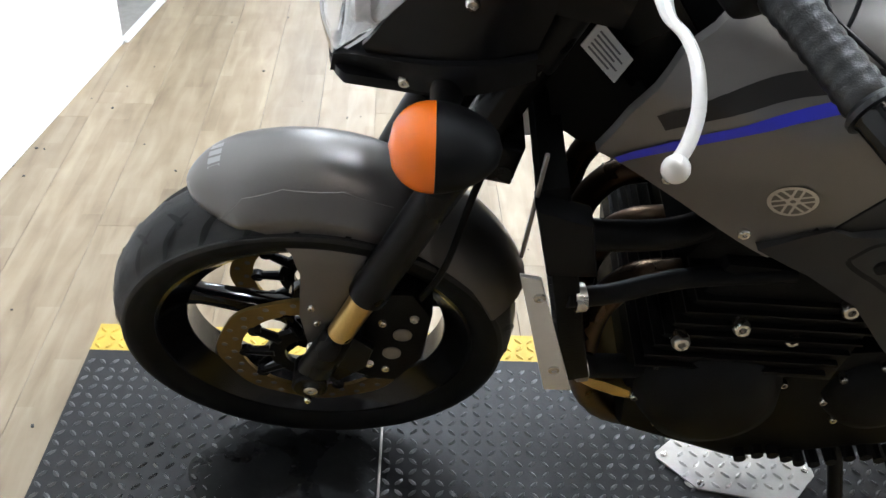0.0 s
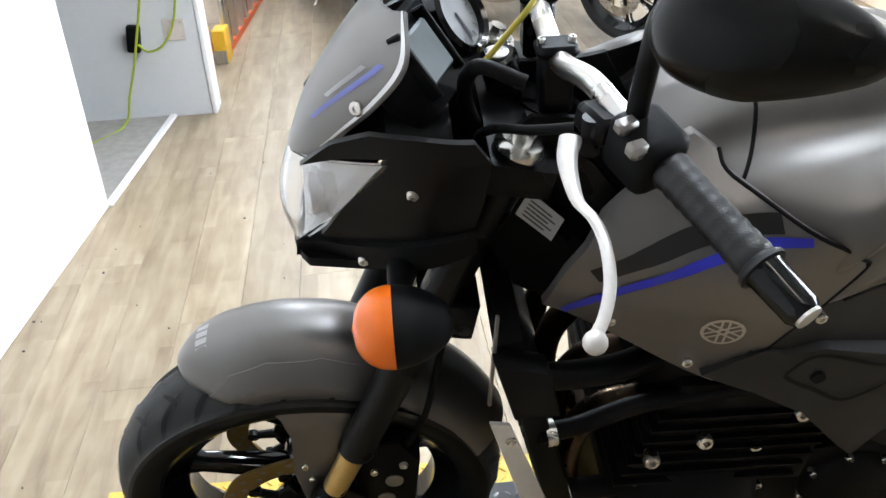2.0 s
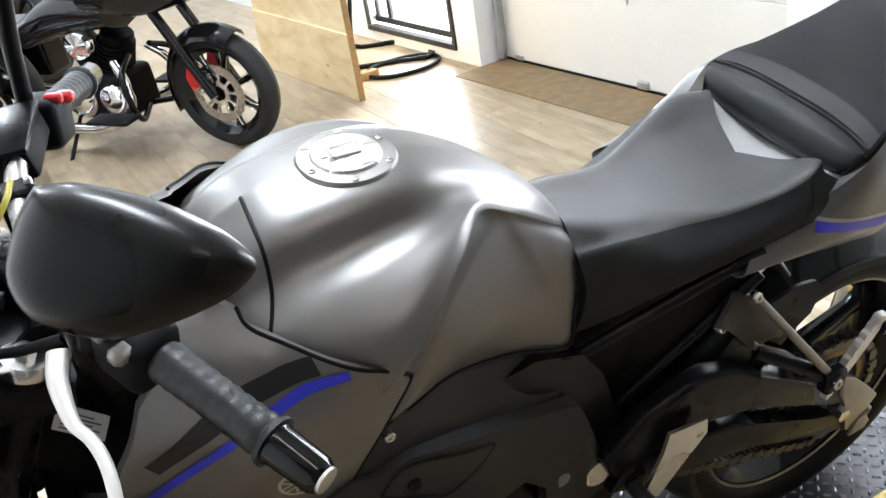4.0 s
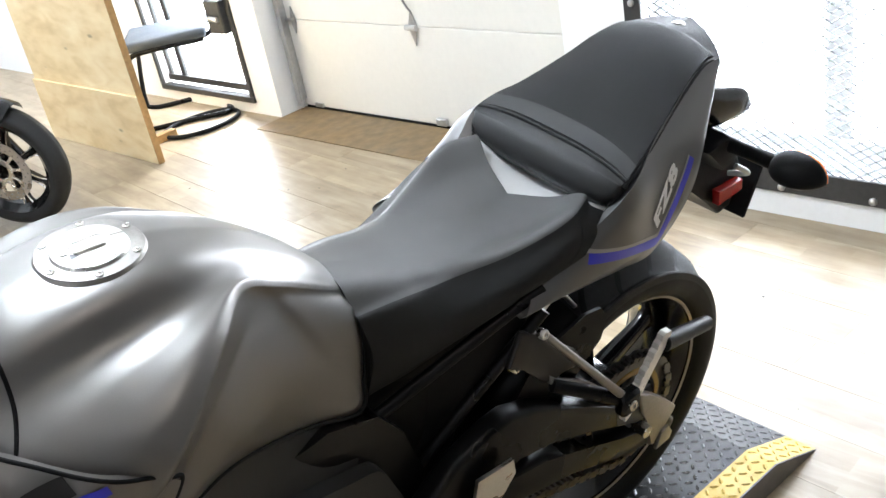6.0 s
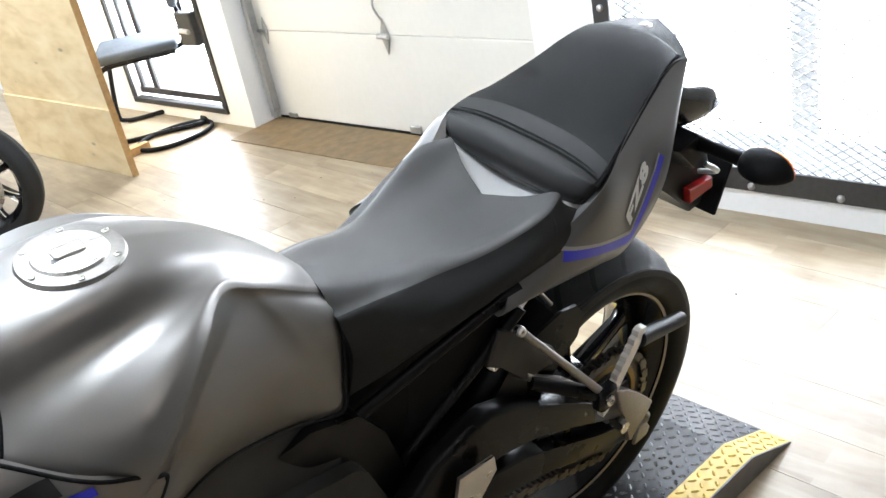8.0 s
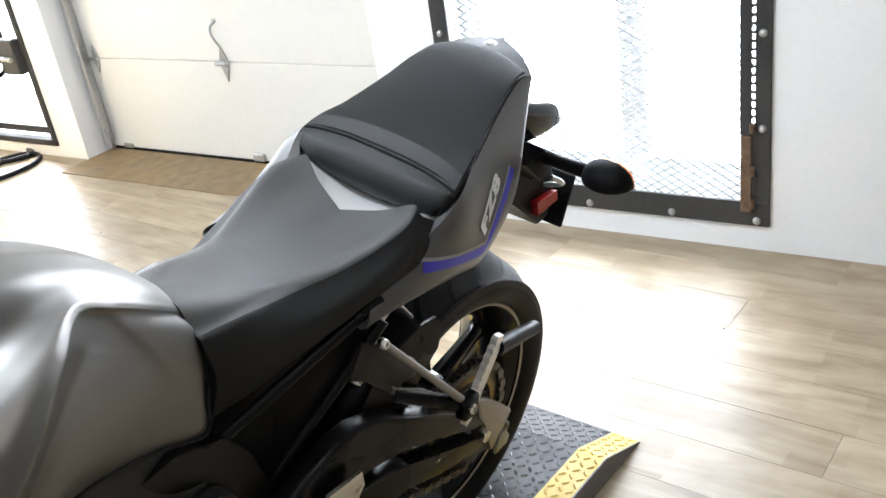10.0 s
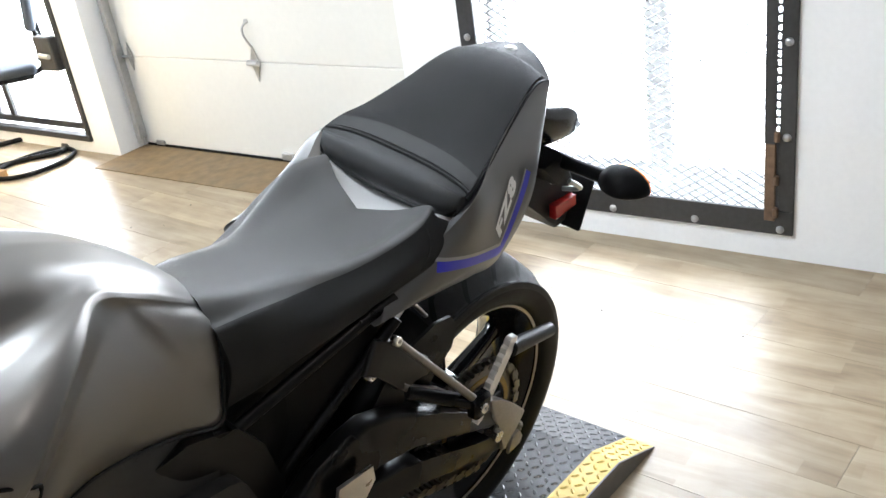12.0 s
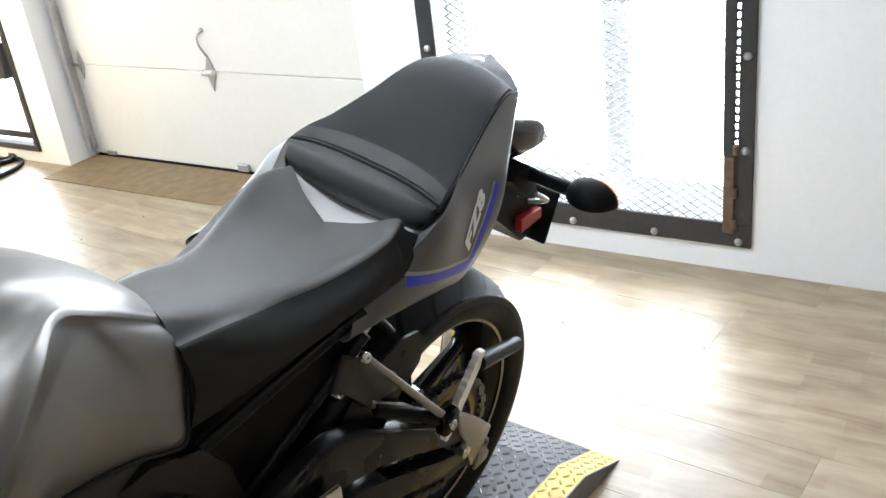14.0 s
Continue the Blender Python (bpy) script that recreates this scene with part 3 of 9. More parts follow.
def street_window():
    """Steel frame with bolts, expanded-metal screen, white sash behind it."""
    w = thing("window_1", ROOM, "barred window, dark steel frame and expanded-metal screen", "window")
    w["kind"] = "structure"
    v0, v1, z0, z1, u = -0.549, 0.508, 0.082, 2.2, U_WALL
    for nm, lo, hi in (("frame_rail", (u - 0.012, v0, z0), (u, v1, z0 + 0.075)), ("frame_rail", (u - 0.012, v0, z1 - 0.075), (u, v1, z1)),
                       ("frame_stile", (u - 0.012, v0, z0 + 0.075), (u, v0 + 0.043, z1 - 0.075)), ("frame_stile", (u - 0.012, v1 - 0.06, z0 + 0.075), (u, v1, z1 - 0.075))):
        bm = bmesh.new()
        box(bm, lo, hi, 0.002)
        part(nm, bm, FRAME_STEEL, w, smooth=False)
    # hinge bar inside the near stile: light shows through a row of slots beside it, its foot is rusty
    bm = bmesh.new()
    box(bm, (u - 0.016, v0 + 0.0515, 0.36), (u - 0.004, v0 + 0.083, z1 - 0.08), 0.002)
    part("hinge_bar", bm, FRAME_STEEL, w, "dark steel hinge bar", smooth=False)
    bm = bmesh.new()
    box(bm, (u - 0.020, v0 + 0.050, z0 + 0.045), (u - 0.004, v0 + 0.080, 0.36), 0.002)
    part("hinge_foot", bm, RUST, w, "rusty foot of the hinge bar", smooth=False)
    for z in (0.14, 0.24, 0.37):
        bm = bmesh.new()
        rod(bm, (u - 0.020, v0 + 0.047, z), (u - 0.020, v0 + 0.047, z + 0.03), 0.008, seg=10, bevel=0.002)
        part("hinge_knuckle", bm, RUST, w, "rusty hinge knuckle")
    bm = bmesh.new()
    for k in range(74):
        z = 0.365 + k * 0.0235
        box(bm, (u - 0.013, v0 + 0.042, z), (u - 0.005, v0 + 0.0525, z + 0.0075))
    box(bm, (u - 0.013, v0 + 0.042, z0 + 0.07), (u - 0.005, v0 + 0.0525, 0.365))
    part("slot_rungs", bm, FRAME_STEEL, w, smooth=False)["kind"] = "stuff"
    bolts = [(v, z0 + 0.018) for v in (v0 + 0.035, -0.262, 0.005, 0.272)] + [(v0 + 0.022, z) for z in (0.382, 0.648, 0.92, 1.2)]
    bolts += [(v1 - 0.03, z) for z in (0.4, 0.64, 0.9)]
    for v, z in bolts:
        bm = bmesh.new()
        ring_tube(bm, [(u - 0.012, v, z), (u - 0.017, v, z), (u - 0.021, v, z)], [0.012, 0.011, 0.006], 12)
        part("bolt", bm, GALV, w)
    # expanded metal: flat strands crossing in diamonds
    bm = bmesh.new()
    du, dz, t = 0.043, 0.0128, 0.0030
    a0, a1, c0, c1 = v0 + 0.05, v1 - 0.055, z0 + 0.07, z1 - 0.07
    rows = int((c1 - c0) / dz)
    cols = int((a1 - a0) / du)
    for i in range(rows):
        za = c0 + i * dz
        for j in range(cols):
            va = a0 + j * du + (du / 2 if i % 2 else 0)
            for s in (-1, 1):
                p, q = (u - 0.004, va, za), (u - 0.004, va + s * du / 2, za + dz)
                a = [bm.verts.new((p[0] + du_, p[1], p[2] + dz_)) for du_, dz_ in ((-t, 0), (t * 0.6, -t * 0.7), (t * 0.6, t * 0.7))]
                b = [bm.verts.new((q[0] + du_, q[1], q[2] + dz_)) for du_, dz_ in ((-t, 0), (t * 0.6, -t * 0.7), (t * 0.6, t * 0.7))]
                for k in range(3):
                    bm.faces.new((a[k], a[(k + 1) % 3], b[(k + 1) % 3], b[k]))
    part("expanded_metal", bm, FRAME_STEEL, w, "grey expanded-metal mesh", smooth=False)["kind"] = "stuff"
    # sash behind
    for nm, lo, hi in (("sash_rail", (2.84, -0.51, 0.09), (2.88, 0.47, 0.222)), ("sash_mullion", (2.84, -0.155, 0.222), (2.88, -0.065, 2.15)),
                       ("sash_stile", (2.84, 0.40, 0.222), (2.88, 0.47, 2.15))):
        bm = bmesh.new()
        box(bm, lo, hi, 0.006)
        part(nm, bm, WHITE_FRAME, w, "white painted sash", smooth=False)


street_window()


def glazed_door():
    d = thing("door_1", ROOM, "glazed street door with a dark metal frame", "door")
    d["kind"] = "structure"
    v0, v1, z0, z1, u = 2.79, 3.68, 0.058, 2.12, U_LEFT
    for nm, lo, hi in (("frame_rail", (u - 0.015, v0, z0), (u + 0.03, v1, z0 + 0.03)), ("frame_stile", (u - 0.015, v0, z0 + 0.03), (u + 0.03, v0 + 0.028, z1)),
                       ("frame_stile", (u - 0.015, v1 - 0.028, z0 + 0.03), (u + 0.03, v1, z1)), ("inner_rail", (u + 0.03, v0 + 0.03, 0.10), (u + 0.05, v1 - 0.03, 0.135)),
                       ("inner_stile", (u + 0.03, v0 + 0.045, 0.135), (u + 0.05, v0 + 0.075, z1)), ("inner_stile", (u + 0.03, v1 - 0.075, 0.135), (u + 0.05, v1 - 0.045, z1)),
                       ("middle_stile", (u + 0.03, 3.46, 0.135), (u + 0.05, 3.50, z1))):
        bm = bmesh.new()
        box(bm, lo, hi, 0.003)
        part(nm, bm, FRAME_STEEL, d, smooth=False)
    bm = bmesh.new()
    box(bm, (u - 0.05, v0 + 0.03, 0.42), (u - 0.005, v0 + 0.16, 0.585), 0.006)
    lock = part("lock_box", bm, FRAME_STEEL, d, "dark steel lock box", smooth=False)
    bm = bmesh.new()
    rod(bm, (u - 0.06, v0 + 0.05, 0.495), (u - 0.06, v0 + 0.12, 0.50), 0.012)
    part("lever", bm, GALV, lock)


glazed_door()


def garage_door():
    g = thing("garage_door", ROOM, "cream sectional garage door, closed, with steel track", "garage door")
    u = U_DOOR
    joints = [0.012, 0.447, 0.895, 1.343, 1.79, 2.24]
    for z0, z1 in zip(joints, joints[1:]):
        bm = bmesh.new()
        box(bm, (u, 0.72, z0 + 0.0015), (u + 0.045, 2.60, z1 - 0.0015), 0.003)
        part("panel", bm, DOOR_PAINT, g, smooth=False)
    bm = bmesh.new()
    box(bm, (u - 0.004, 0.72, 0.0), (u + 0.04, 2.585, 0.014), 0.003)
    part("bottom_seal", bm, PLASTIC, g, "black rubber bottom seal", smooth=False)
    for v, s in ((2.575, 1), (0.79, -1)):
        bm = bmesh.new()
        box(bm, (u - 0.06, v - 0.004, 0.05), (u - 0.004, v + 0.0, 2.3))
        box(bm, (u - 0.06, v - 0.028 if s > 0 else v, 0.05), (u - 0.055, v if s > 0 else v + 0.028, 2.3))
        part("track", bm, GALV, g, "galvanised steel track", smooth=False)
        for z in (0.447, 1.343):
            bm = bmesh.new()
            a = v - s * 0.055
            pts = [(u - 0.004, a - 0.02, z), (u - 0.004, a, z + 0.065), (u - 0.004, a + 0.02, z), (u - 0.004, a, z - 0.065)]
            f = bm.faces.new([bm.verts.new(p) for p in pts])
            r = bmesh.ops.extrude_face_region(bm, geom=[f])
            for x in r["geom"]:
                if isinstance(x, bmesh.types.BMVert):
                    x.co.x -= 0.006
            rod(bm, (u - 0.012, a - 0.02, z), (u - 0.012, a + s * 0.05, z), 0.008, seg=8)
            part("hinge", bm, GALV, g, "galvanised roller hinge", smooth=False)
        bm = bmesh.new()
        box(bm, (u - 0.05, v - 0.03, 0.02), (u - 0.045, v + 0.02, 0.12), 0.001)
        box(bm, (u - 0.012, v - s * 0.1 - 0.03, 0.014), (u - 0.002, v - s * 0.1 + 0.03, 0.035), 0.002)
        bolt(bm, (u - 0.05, v - 0.01, 0.1), (-1, 0, 0))
        bolt(bm, (u - 0.05, v - 0.01, 0.05), (-1, 0, 0))
        part("bottom_bracket", bm, GALV, g, smooth=False)
    # latch plate and pull handle
    a = 1.706
    bm = bmesh.new()
    pts = [(u - 0.003, a - 0.026, 0.45), (u - 0.003, a, 0.52), (u - 0.003, a + 0.026, 0.45), (u - 0.003, a, 0.365)]
    f = bm.faces.new([bm.verts.new(p) for p in pts])
    r = bmesh.ops.extrude_face_region(bm, geom=[f])
    for x in r["geom"]:
        if isinstance(x, bmesh.types.BMVert):
            x.co.x -= 0.005
    rod(bm, (u - 0.02, a - 0.03, 0.447), (u - 0.02, a + 0.03, 0.447), 0.012, seg=10)
    part("latch", bm, GALV, g, "galvanised latch plate", smooth=False)
    bm = bmesh.new()
    bent(bm, [(u - 0.006, a + 0.004, 0.618), (u - 0.026, a + 0.010, 0.600), (u - 0.030, a + 0.010, 0.570), (u - 0.020, a + 0.002, 0.535), (u - 0.006, a - 0.002, 0.512)], 0.0048)
    rod(bm, (u - 0.002, a + 0.004, 0.62), (u - 0.008, a + 0.004, 0.62), 0.010, seg=10)
    part("pull_handle", bm, GALV, g, "worn steel pull handle")
    bm = bmesh.new()
    box(bm, (u - 0.02, 1.60, 0.018), (u - 0.002, 1.66, 0.05), 0.002)
    box(bm, (u - 0.023, 1.612, 0.04), (u - 0.018, 1.625, 0.048))
    box(bm, (u - 0.023, 1.635, 0.04), (u - 0.018, 1.648, 0.048))
    part("floor_latch", bm, GALV, g, smooth=False)
    bm = bmesh.new()
    box(bm, (u - 0.012, 0.85, 0.78), (u - 0.002, 0.89, 0.83), 0.002)
    bent(bm, [(u - 0.012, 0.87, 0.8), (u - 0.03, 0.9, 0.81), (u - 0.03, 0.97, 0.80), (u - 0.02, 1.0, 0.795)], 0.006)
    part("slide_bolt", bm, GALV, g, "steel slide bolt")
    bm = bmesh.new()
    box(bm, (2.63, 0.768, -0.002), (u - 0.001, 2.598, 0.004))
    setting("floor_threshold", bm, MAT_BROWN, "worn brown threshold in front of the garage door", "floor")


garage_door()


def outside():
    # plain bright overcast distance behind the panes
    bm = bmesh.new()
    box(bm, (3.6, -3.0, -1.0), (3.62, 5.5, 3.6))
    ob = setting("backdrop", bm, DAYLIGHT, "blank overcast daylight beyond the windows", "backdrop")
    ob.visible_shadow = False


outside()


def ceiling_lights():
    first = None
    for u, v in TUBES:
        m = ROOM @ pose(u, v, 2.96, 0, 0, 0)
        if first is None:
            first = thing("ceiling_light", m, "white fluorescent batten under the ceiling", "ceiling light", "ceiling lights")
            bm = bmesh.new()
            box(bm, (-0.09, -0.62, -0.01), (0.09, 0.62, 0.04), 0.006)
            part("housing", bm, WHITE_FRAME, first, smooth=False)
            for x in (-0.045, 0.045):
                bm = bmesh.new()
                rod(bm, (x, -0.59, -0.028), (x, 0.59, -0.028), 0.013)
                part("tube", bm, TUBE_GLOW, first, "glowing fluorescent tube")
        else:
            copy_thing(first, m)


ceiling_lights()

# ---- the lift deck ----


def tread(bm, lo, hi, z_of, pitch=0.0212, height=0.0028, half=0.0094, wide=0.0034):
    """Raised lozenges in alternating directions, low pyramids with a ridge."""
    nx, ny = int((hi[0] - lo[0]) / pitch), int((hi[1] - lo[1]) / pitch)
    for i in range(nx):
        for j in range(ny):
            x, y = lo[0] + (i + 0.5) * pitch, lo[1] + (j + 0.5) * pitch
            a = radians(45 if (i + j) % 2 else -45)
            c, s = math.cos(a), math.sin(a)
            pts = [(-half, 0, 0), (-half * 0.4, -wide, 0), (half * 0.4, -wide, 0), (half, 0, 0), (half * 0.4, wide, 0), (-half * 0.4, wide, 0), (-half * 0.55, 0, height), (half * 0.55, 0, height)]
            vs = []
            for p in pts:
                px, py = x + p[0] * c - p[1] * s, y + p[0] * s + p[1] * c
                vs.append(bm.verts.new((px, py, z_of(px) + p[2])))
            for f in ((0, 1, 6), (1, 2, 7, 6), (2, 3, 7), (3, 4, 7), (4, 5, 6, 7), (5, 0, 6)):
                bm.faces.new([vs[k] for k in f])


X_FRONT, X_BREAK, X_TIP = -0.44, 1.69, 1.832
Y_NEAR, Y_NEAR_IN, Y_FAR_IN, Y_FAR = -0.304, -0.236, 0.165, 0.236


def lift_deck():
    d = thing("lift_deck", pose(0, 0, 0), "low dark tread-plate lift platform with yellow edges", "motorcycle lift")
    top = lambda x: DECK if x < X_BREAK else DECK * (X_TIP - x) / (X_TIP - X_BREAK) + 0.003 * (x - X_BREAK) / (X_TIP - X_BREAK)  # noqa: E731

    def slab(y0, y1, lift, m, name, lab=""):
        bm = bmesh.new()
        out = [(X_FRONT, 0.001), (X_FRONT, DECK + lift), (X_BREAK, DECK + lift), (X_TIP, 0.003 + lift), (X_TIP, 0.001)]
        prism(bm, out, y0, y1)
        return part(name, bm, m, d, lab, smooth=False)

    plate = slab(Y_NEAR_IN, Y_FAR_IN, 0, PLATE, "deck_plate", "dark grey tread plate")
    near = slab(Y_NEAR + 0.003, Y_NEAR_IN, 0, YELLOW, "edge_strip", "yellow painted edge")
    far = slab(Y_FAR_IN, Y_FAR, 0, YELLOW, "edge_strip", "yellow painted edge")
    bm = bmesh.new()
    prism(bm, [(X_FRONT, 0.001), (X_FRONT, DECK - 0.001), (X_BREAK, DECK - 0.001), (X_TIP, 0.002), (X_TIP, 0.001)], Y_NEAR, Y_NEAR + 0.003)
    part("side_skirt", bm, node_mat("grey_side_steel", (0.16, 0.15, 0.14), 0.5, 0.5, 0.2), d, smooth=False)
    for owner, lo, hi, m in ((plate, Y_NEAR_IN, Y_FAR_IN, PLATE_WORN), (near, Y_NEAR + 0.003, Y_NEAR_IN, YELLOW), (far, Y_FAR_IN, Y_FAR, YELLOW)):
        bm = bmesh.new()
        tread(bm, (X_FRONT, lo), (X_TIP, hi), top)
        part("tread_pattern", bm, m, owner, smooth=False)["kind"] = "stuff"
    # bare access plate with clipped corners, screwed down
    bm = bmesh.new()
    out = [(0.54, -0.048), (0.594, 0.002), (0.735, 0.002), (0.79, -0.068), (0.79, -0.09), (0.735, -0.15), (0.594, -0.122), (0.54, -0.06)]
    f = bm.faces.new([bm.verts.new((x, y, DECK + 0.001)) for x, y in out])
    r = bmesh.ops.extrude_face_region(bm, geom=[f])
    for v in r["geom"]:
        if isinstance(v, bmesh.types.BMVert):
            v.co.z += 0.003
    tread(bm, (0.57, -0.125), (0.765, -0.005), lambda x: DECK + 0.004)
    acc = part("access_plate", bm, PLATE_BRIGHT, d, "bare bright tread-plate cover", smooth=False)
    for x, y in ((0.553, -0.052), (0.777, -0.08), (0.6, -0.01), (0.6, -0.112)):
        bm = bmesh.new()
        bolt(bm, (x, y, DECK + 0.004), (0, 0, 1), 0.006, 0.002)
        part("screw", bm, BOLT, acc)
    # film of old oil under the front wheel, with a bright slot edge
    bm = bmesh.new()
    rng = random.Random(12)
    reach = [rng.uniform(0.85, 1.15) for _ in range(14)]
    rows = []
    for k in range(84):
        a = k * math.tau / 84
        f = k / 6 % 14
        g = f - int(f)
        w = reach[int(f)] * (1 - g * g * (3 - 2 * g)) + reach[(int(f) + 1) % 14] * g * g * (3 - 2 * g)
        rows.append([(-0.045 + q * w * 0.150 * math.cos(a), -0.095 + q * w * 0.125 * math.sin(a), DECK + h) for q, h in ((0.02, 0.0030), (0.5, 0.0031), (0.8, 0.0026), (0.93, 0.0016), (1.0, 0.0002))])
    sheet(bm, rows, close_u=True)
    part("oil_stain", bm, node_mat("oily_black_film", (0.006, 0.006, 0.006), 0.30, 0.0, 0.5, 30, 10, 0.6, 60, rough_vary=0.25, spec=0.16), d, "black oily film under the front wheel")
    bm = bmesh.new()
    box(bm, (0.0885, -0.235, DECK + 0.001), (0.0925, 0.06, DECK + 0.0045), 0.0008)
    part("slot_edge", bm, ALU, d, "bright worn metal edge", smooth=False)


lift_deck()

# ---- the motorcycle: x to its rear, y to its right, z up, in its own leaning axes ----
BIKE = thing("motorcycle", pose(0, 0, DECK) @ Matrix.Rotation(LEAN_ANGLE, 4, "X"), "matte grey naked motorcycle with blue stripes, leaning on its stand", "motorcycle")


from mathutils.bvhtree import BVHTree
from mathutils.geometry import tessellate_polygon


def refine(bm, longest):
    for _ in range(7):
        es = [e for e in bm.edges if e.calc_length() > longest]
        if not es:
            break
        bmesh.ops.subdivide_edges(bm, edges=es, cuts=1)
        bmesh.ops.triangulate(bm, faces=[f for f in bm.faces if len(f.verts) > 3])


def shell(outline, y_of, thick=0.006, longest=0.03, bm=None):
    """A formed panel: an outline in x and z laid on the surface y_of(x, z), with thickness towards the middle."""
    bm = bm or bmesh.new()
    vs = [bm.verts.new((x, 0, z)) for x, z in outline]
    for tri in tessellate_polygon([[Vector((x, z, 0)) for x, z in outline]]):
        bm.faces.new([vs[k] for k in tri])
    refine(bm, longest)
    for v in bm.verts:
        v.co.y = y_of(v.co.x, v.co.z)
    side = 1 if sum(v.co.y for v in bm.verts) < 0 else -1
    r = bmesh.ops.extrude_face_region(bm, geom=list(bm.faces))
    for v in r["geom"]:
        if isinstance(v, bmesh.types.BMVert):
            v.co.y += side * thick
    return bm


def step(a, b, t):
    t = min(max((t - a) / (b - a), 0), 1)
    return t * t * (3 - 2 * t)


def both(make, *args, **kw):
    for s in (-1, 1):
        make(s, *args, **kw)


def tyre(name, parent, radius, half, bead, groove_pitch, seg=160):
    """A round-shouldered tyre with slanting sipes."""
    bm = bmesh.new()
    ctrl = [(bead, -half * 0.80), (bead + 0.012, -half * 0.93), (bead + (radius - bead) * 0.42, -half), (bead + (radius - bead) * 0.66, -half * 0.97),
            (radius - half * 0.36, -half * 0.82), (radius - half * 0.12, -half * 0.5), (radius, 0)]
    side = smooth_line(ctrl, 22)
    prof = [tuple(p) for p in side] + [(r, -y) for r, y in side[::-1][1:]]
    rows = lathe(bm, prof, (0, 0, 0), "Y", seg)
    inner = [(bead, -half * 0.80), (bead - 0.004, -half * 0.6), (bead - 0.004, half * 0.6), (bead, half * 0.80)]
    lathe(bm, inner, (0, 0, 0), "Y", seg // 3)
    # sidewall faces take the shade-darkened rubber
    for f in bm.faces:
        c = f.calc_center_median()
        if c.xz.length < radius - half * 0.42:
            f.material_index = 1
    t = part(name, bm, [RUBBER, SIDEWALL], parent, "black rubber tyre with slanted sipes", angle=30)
    # sipes as black strips for the shade in them: long curved ones from the crown to the shoulder, and short ones near
    # the crown
    reach = int(np.argmin(side[:, 1]))
    ys, rs = [-p[1] for p in side[reach:][::-1]], [p[0] for p in side[reach:][::-1]]
    bm = bmesh.new()
    turns = round(math.tau * radius / groove_pitch)
    for k in range(turns):
        for sg in (-1, 1):
            base = (k + (0.5 if sg > 0 else 0.0)) * math.tau / turns
            for w0, w1, sweep, lag, wide in ((0.22, 0.88, 0.30, 0.0, 0.0105), (0.08, 0.46, -0.12, 0.5, 0.0080)):
                rows = []
                for q in np.linspace(0, 1, 10):
                    y = half * (w0 + (w1 - w0) * q)
                    a = base + lag * math.tau / turns + sweep * (q - 0.35 * q * q)
                    r = float(np.interp(y, ys, rs)) + 0.0018
                    h = 0.5 * wide * (0.25 + math.sin(math.pi * min(max(q, 0.04), 0.96)) ** 0.5) / r
                    rows.append([(r * math.cos(a + o), sg * y, r * math.sin(a + o)) for o in (-h, h)])
                sheet(bm, rows)
    part("tread_pattern", bm, INK_BLACK, t, "black strips for the shaded tread cuts")["kind"] = "stuff"
    return t


def rim_and_hub(bead, half, hub_r):
    bm = bmesh.new()
    prof = [(bead + 0.006, -half), (bead + 0.004, -half + 0.006), (bead - 0.010, -half + 0.014), (bead - 0.028, -half * 0.45), (bead - 0.028, half * 0.45),
            (bead - 0.010, half - 0.014), (bead + 0.004, half - 0.006), (bead + 0.006, half), (bead - 0.002, half), (bead - 0.016, half - 0.014), (bead - 0.036, half * 0.4),
            (bead - 0.036, -half * 0.4), (bead - 0.016, -half + 0.014), (bead - 0.002, -half)]
    lathe(bm, prof, (0, 0, 0), "Y", 96, close=True)
    lathe(bm, [(0.012, -half * 0.7), (hub_r, -half * 0.7), (hub_r, half * 0.7), (0.012, half * 0.7)], (0, 0, 0), "Y", 32, close=True)
    return bm


def wheel_spokes(wheel, bead, hub_r, spokes, material, width0=0.034, width1=0.026):
    for k in range(spokes):
        bm = bmesh.new()
        a = k * math.tau / spokes + 0.35
        c, s = math.cos(a), math.sin(a)
        rows = []
        for r, w, h in ((hub_r * 0.8, width0, 0.020), (hub_r + 0.04, width0 * 0.8, 0.017), (bead * 0.75, width1, 0.014), (bead - 0.030, width1 * 1.7, 0.016)):
            ring = []
            for q in range(12):
                b = q * math.tau / 12
                u, y = 0.5 * w * math.copysign(abs(math.cos(b)) ** 0.6, math.cos(b)), h * math.copysign(abs(math.sin(b)) ** 0.6, math.sin(b))
                ring.append((r * c - u * s, y, r * s + u * c))
            rows.append(ring)
        vs = sheet(bm, rows, close_v=True)
        for r in (vs[0], vs[-1]):
            bm.faces.new(r)
        part("spoke", bm, material, wheel)


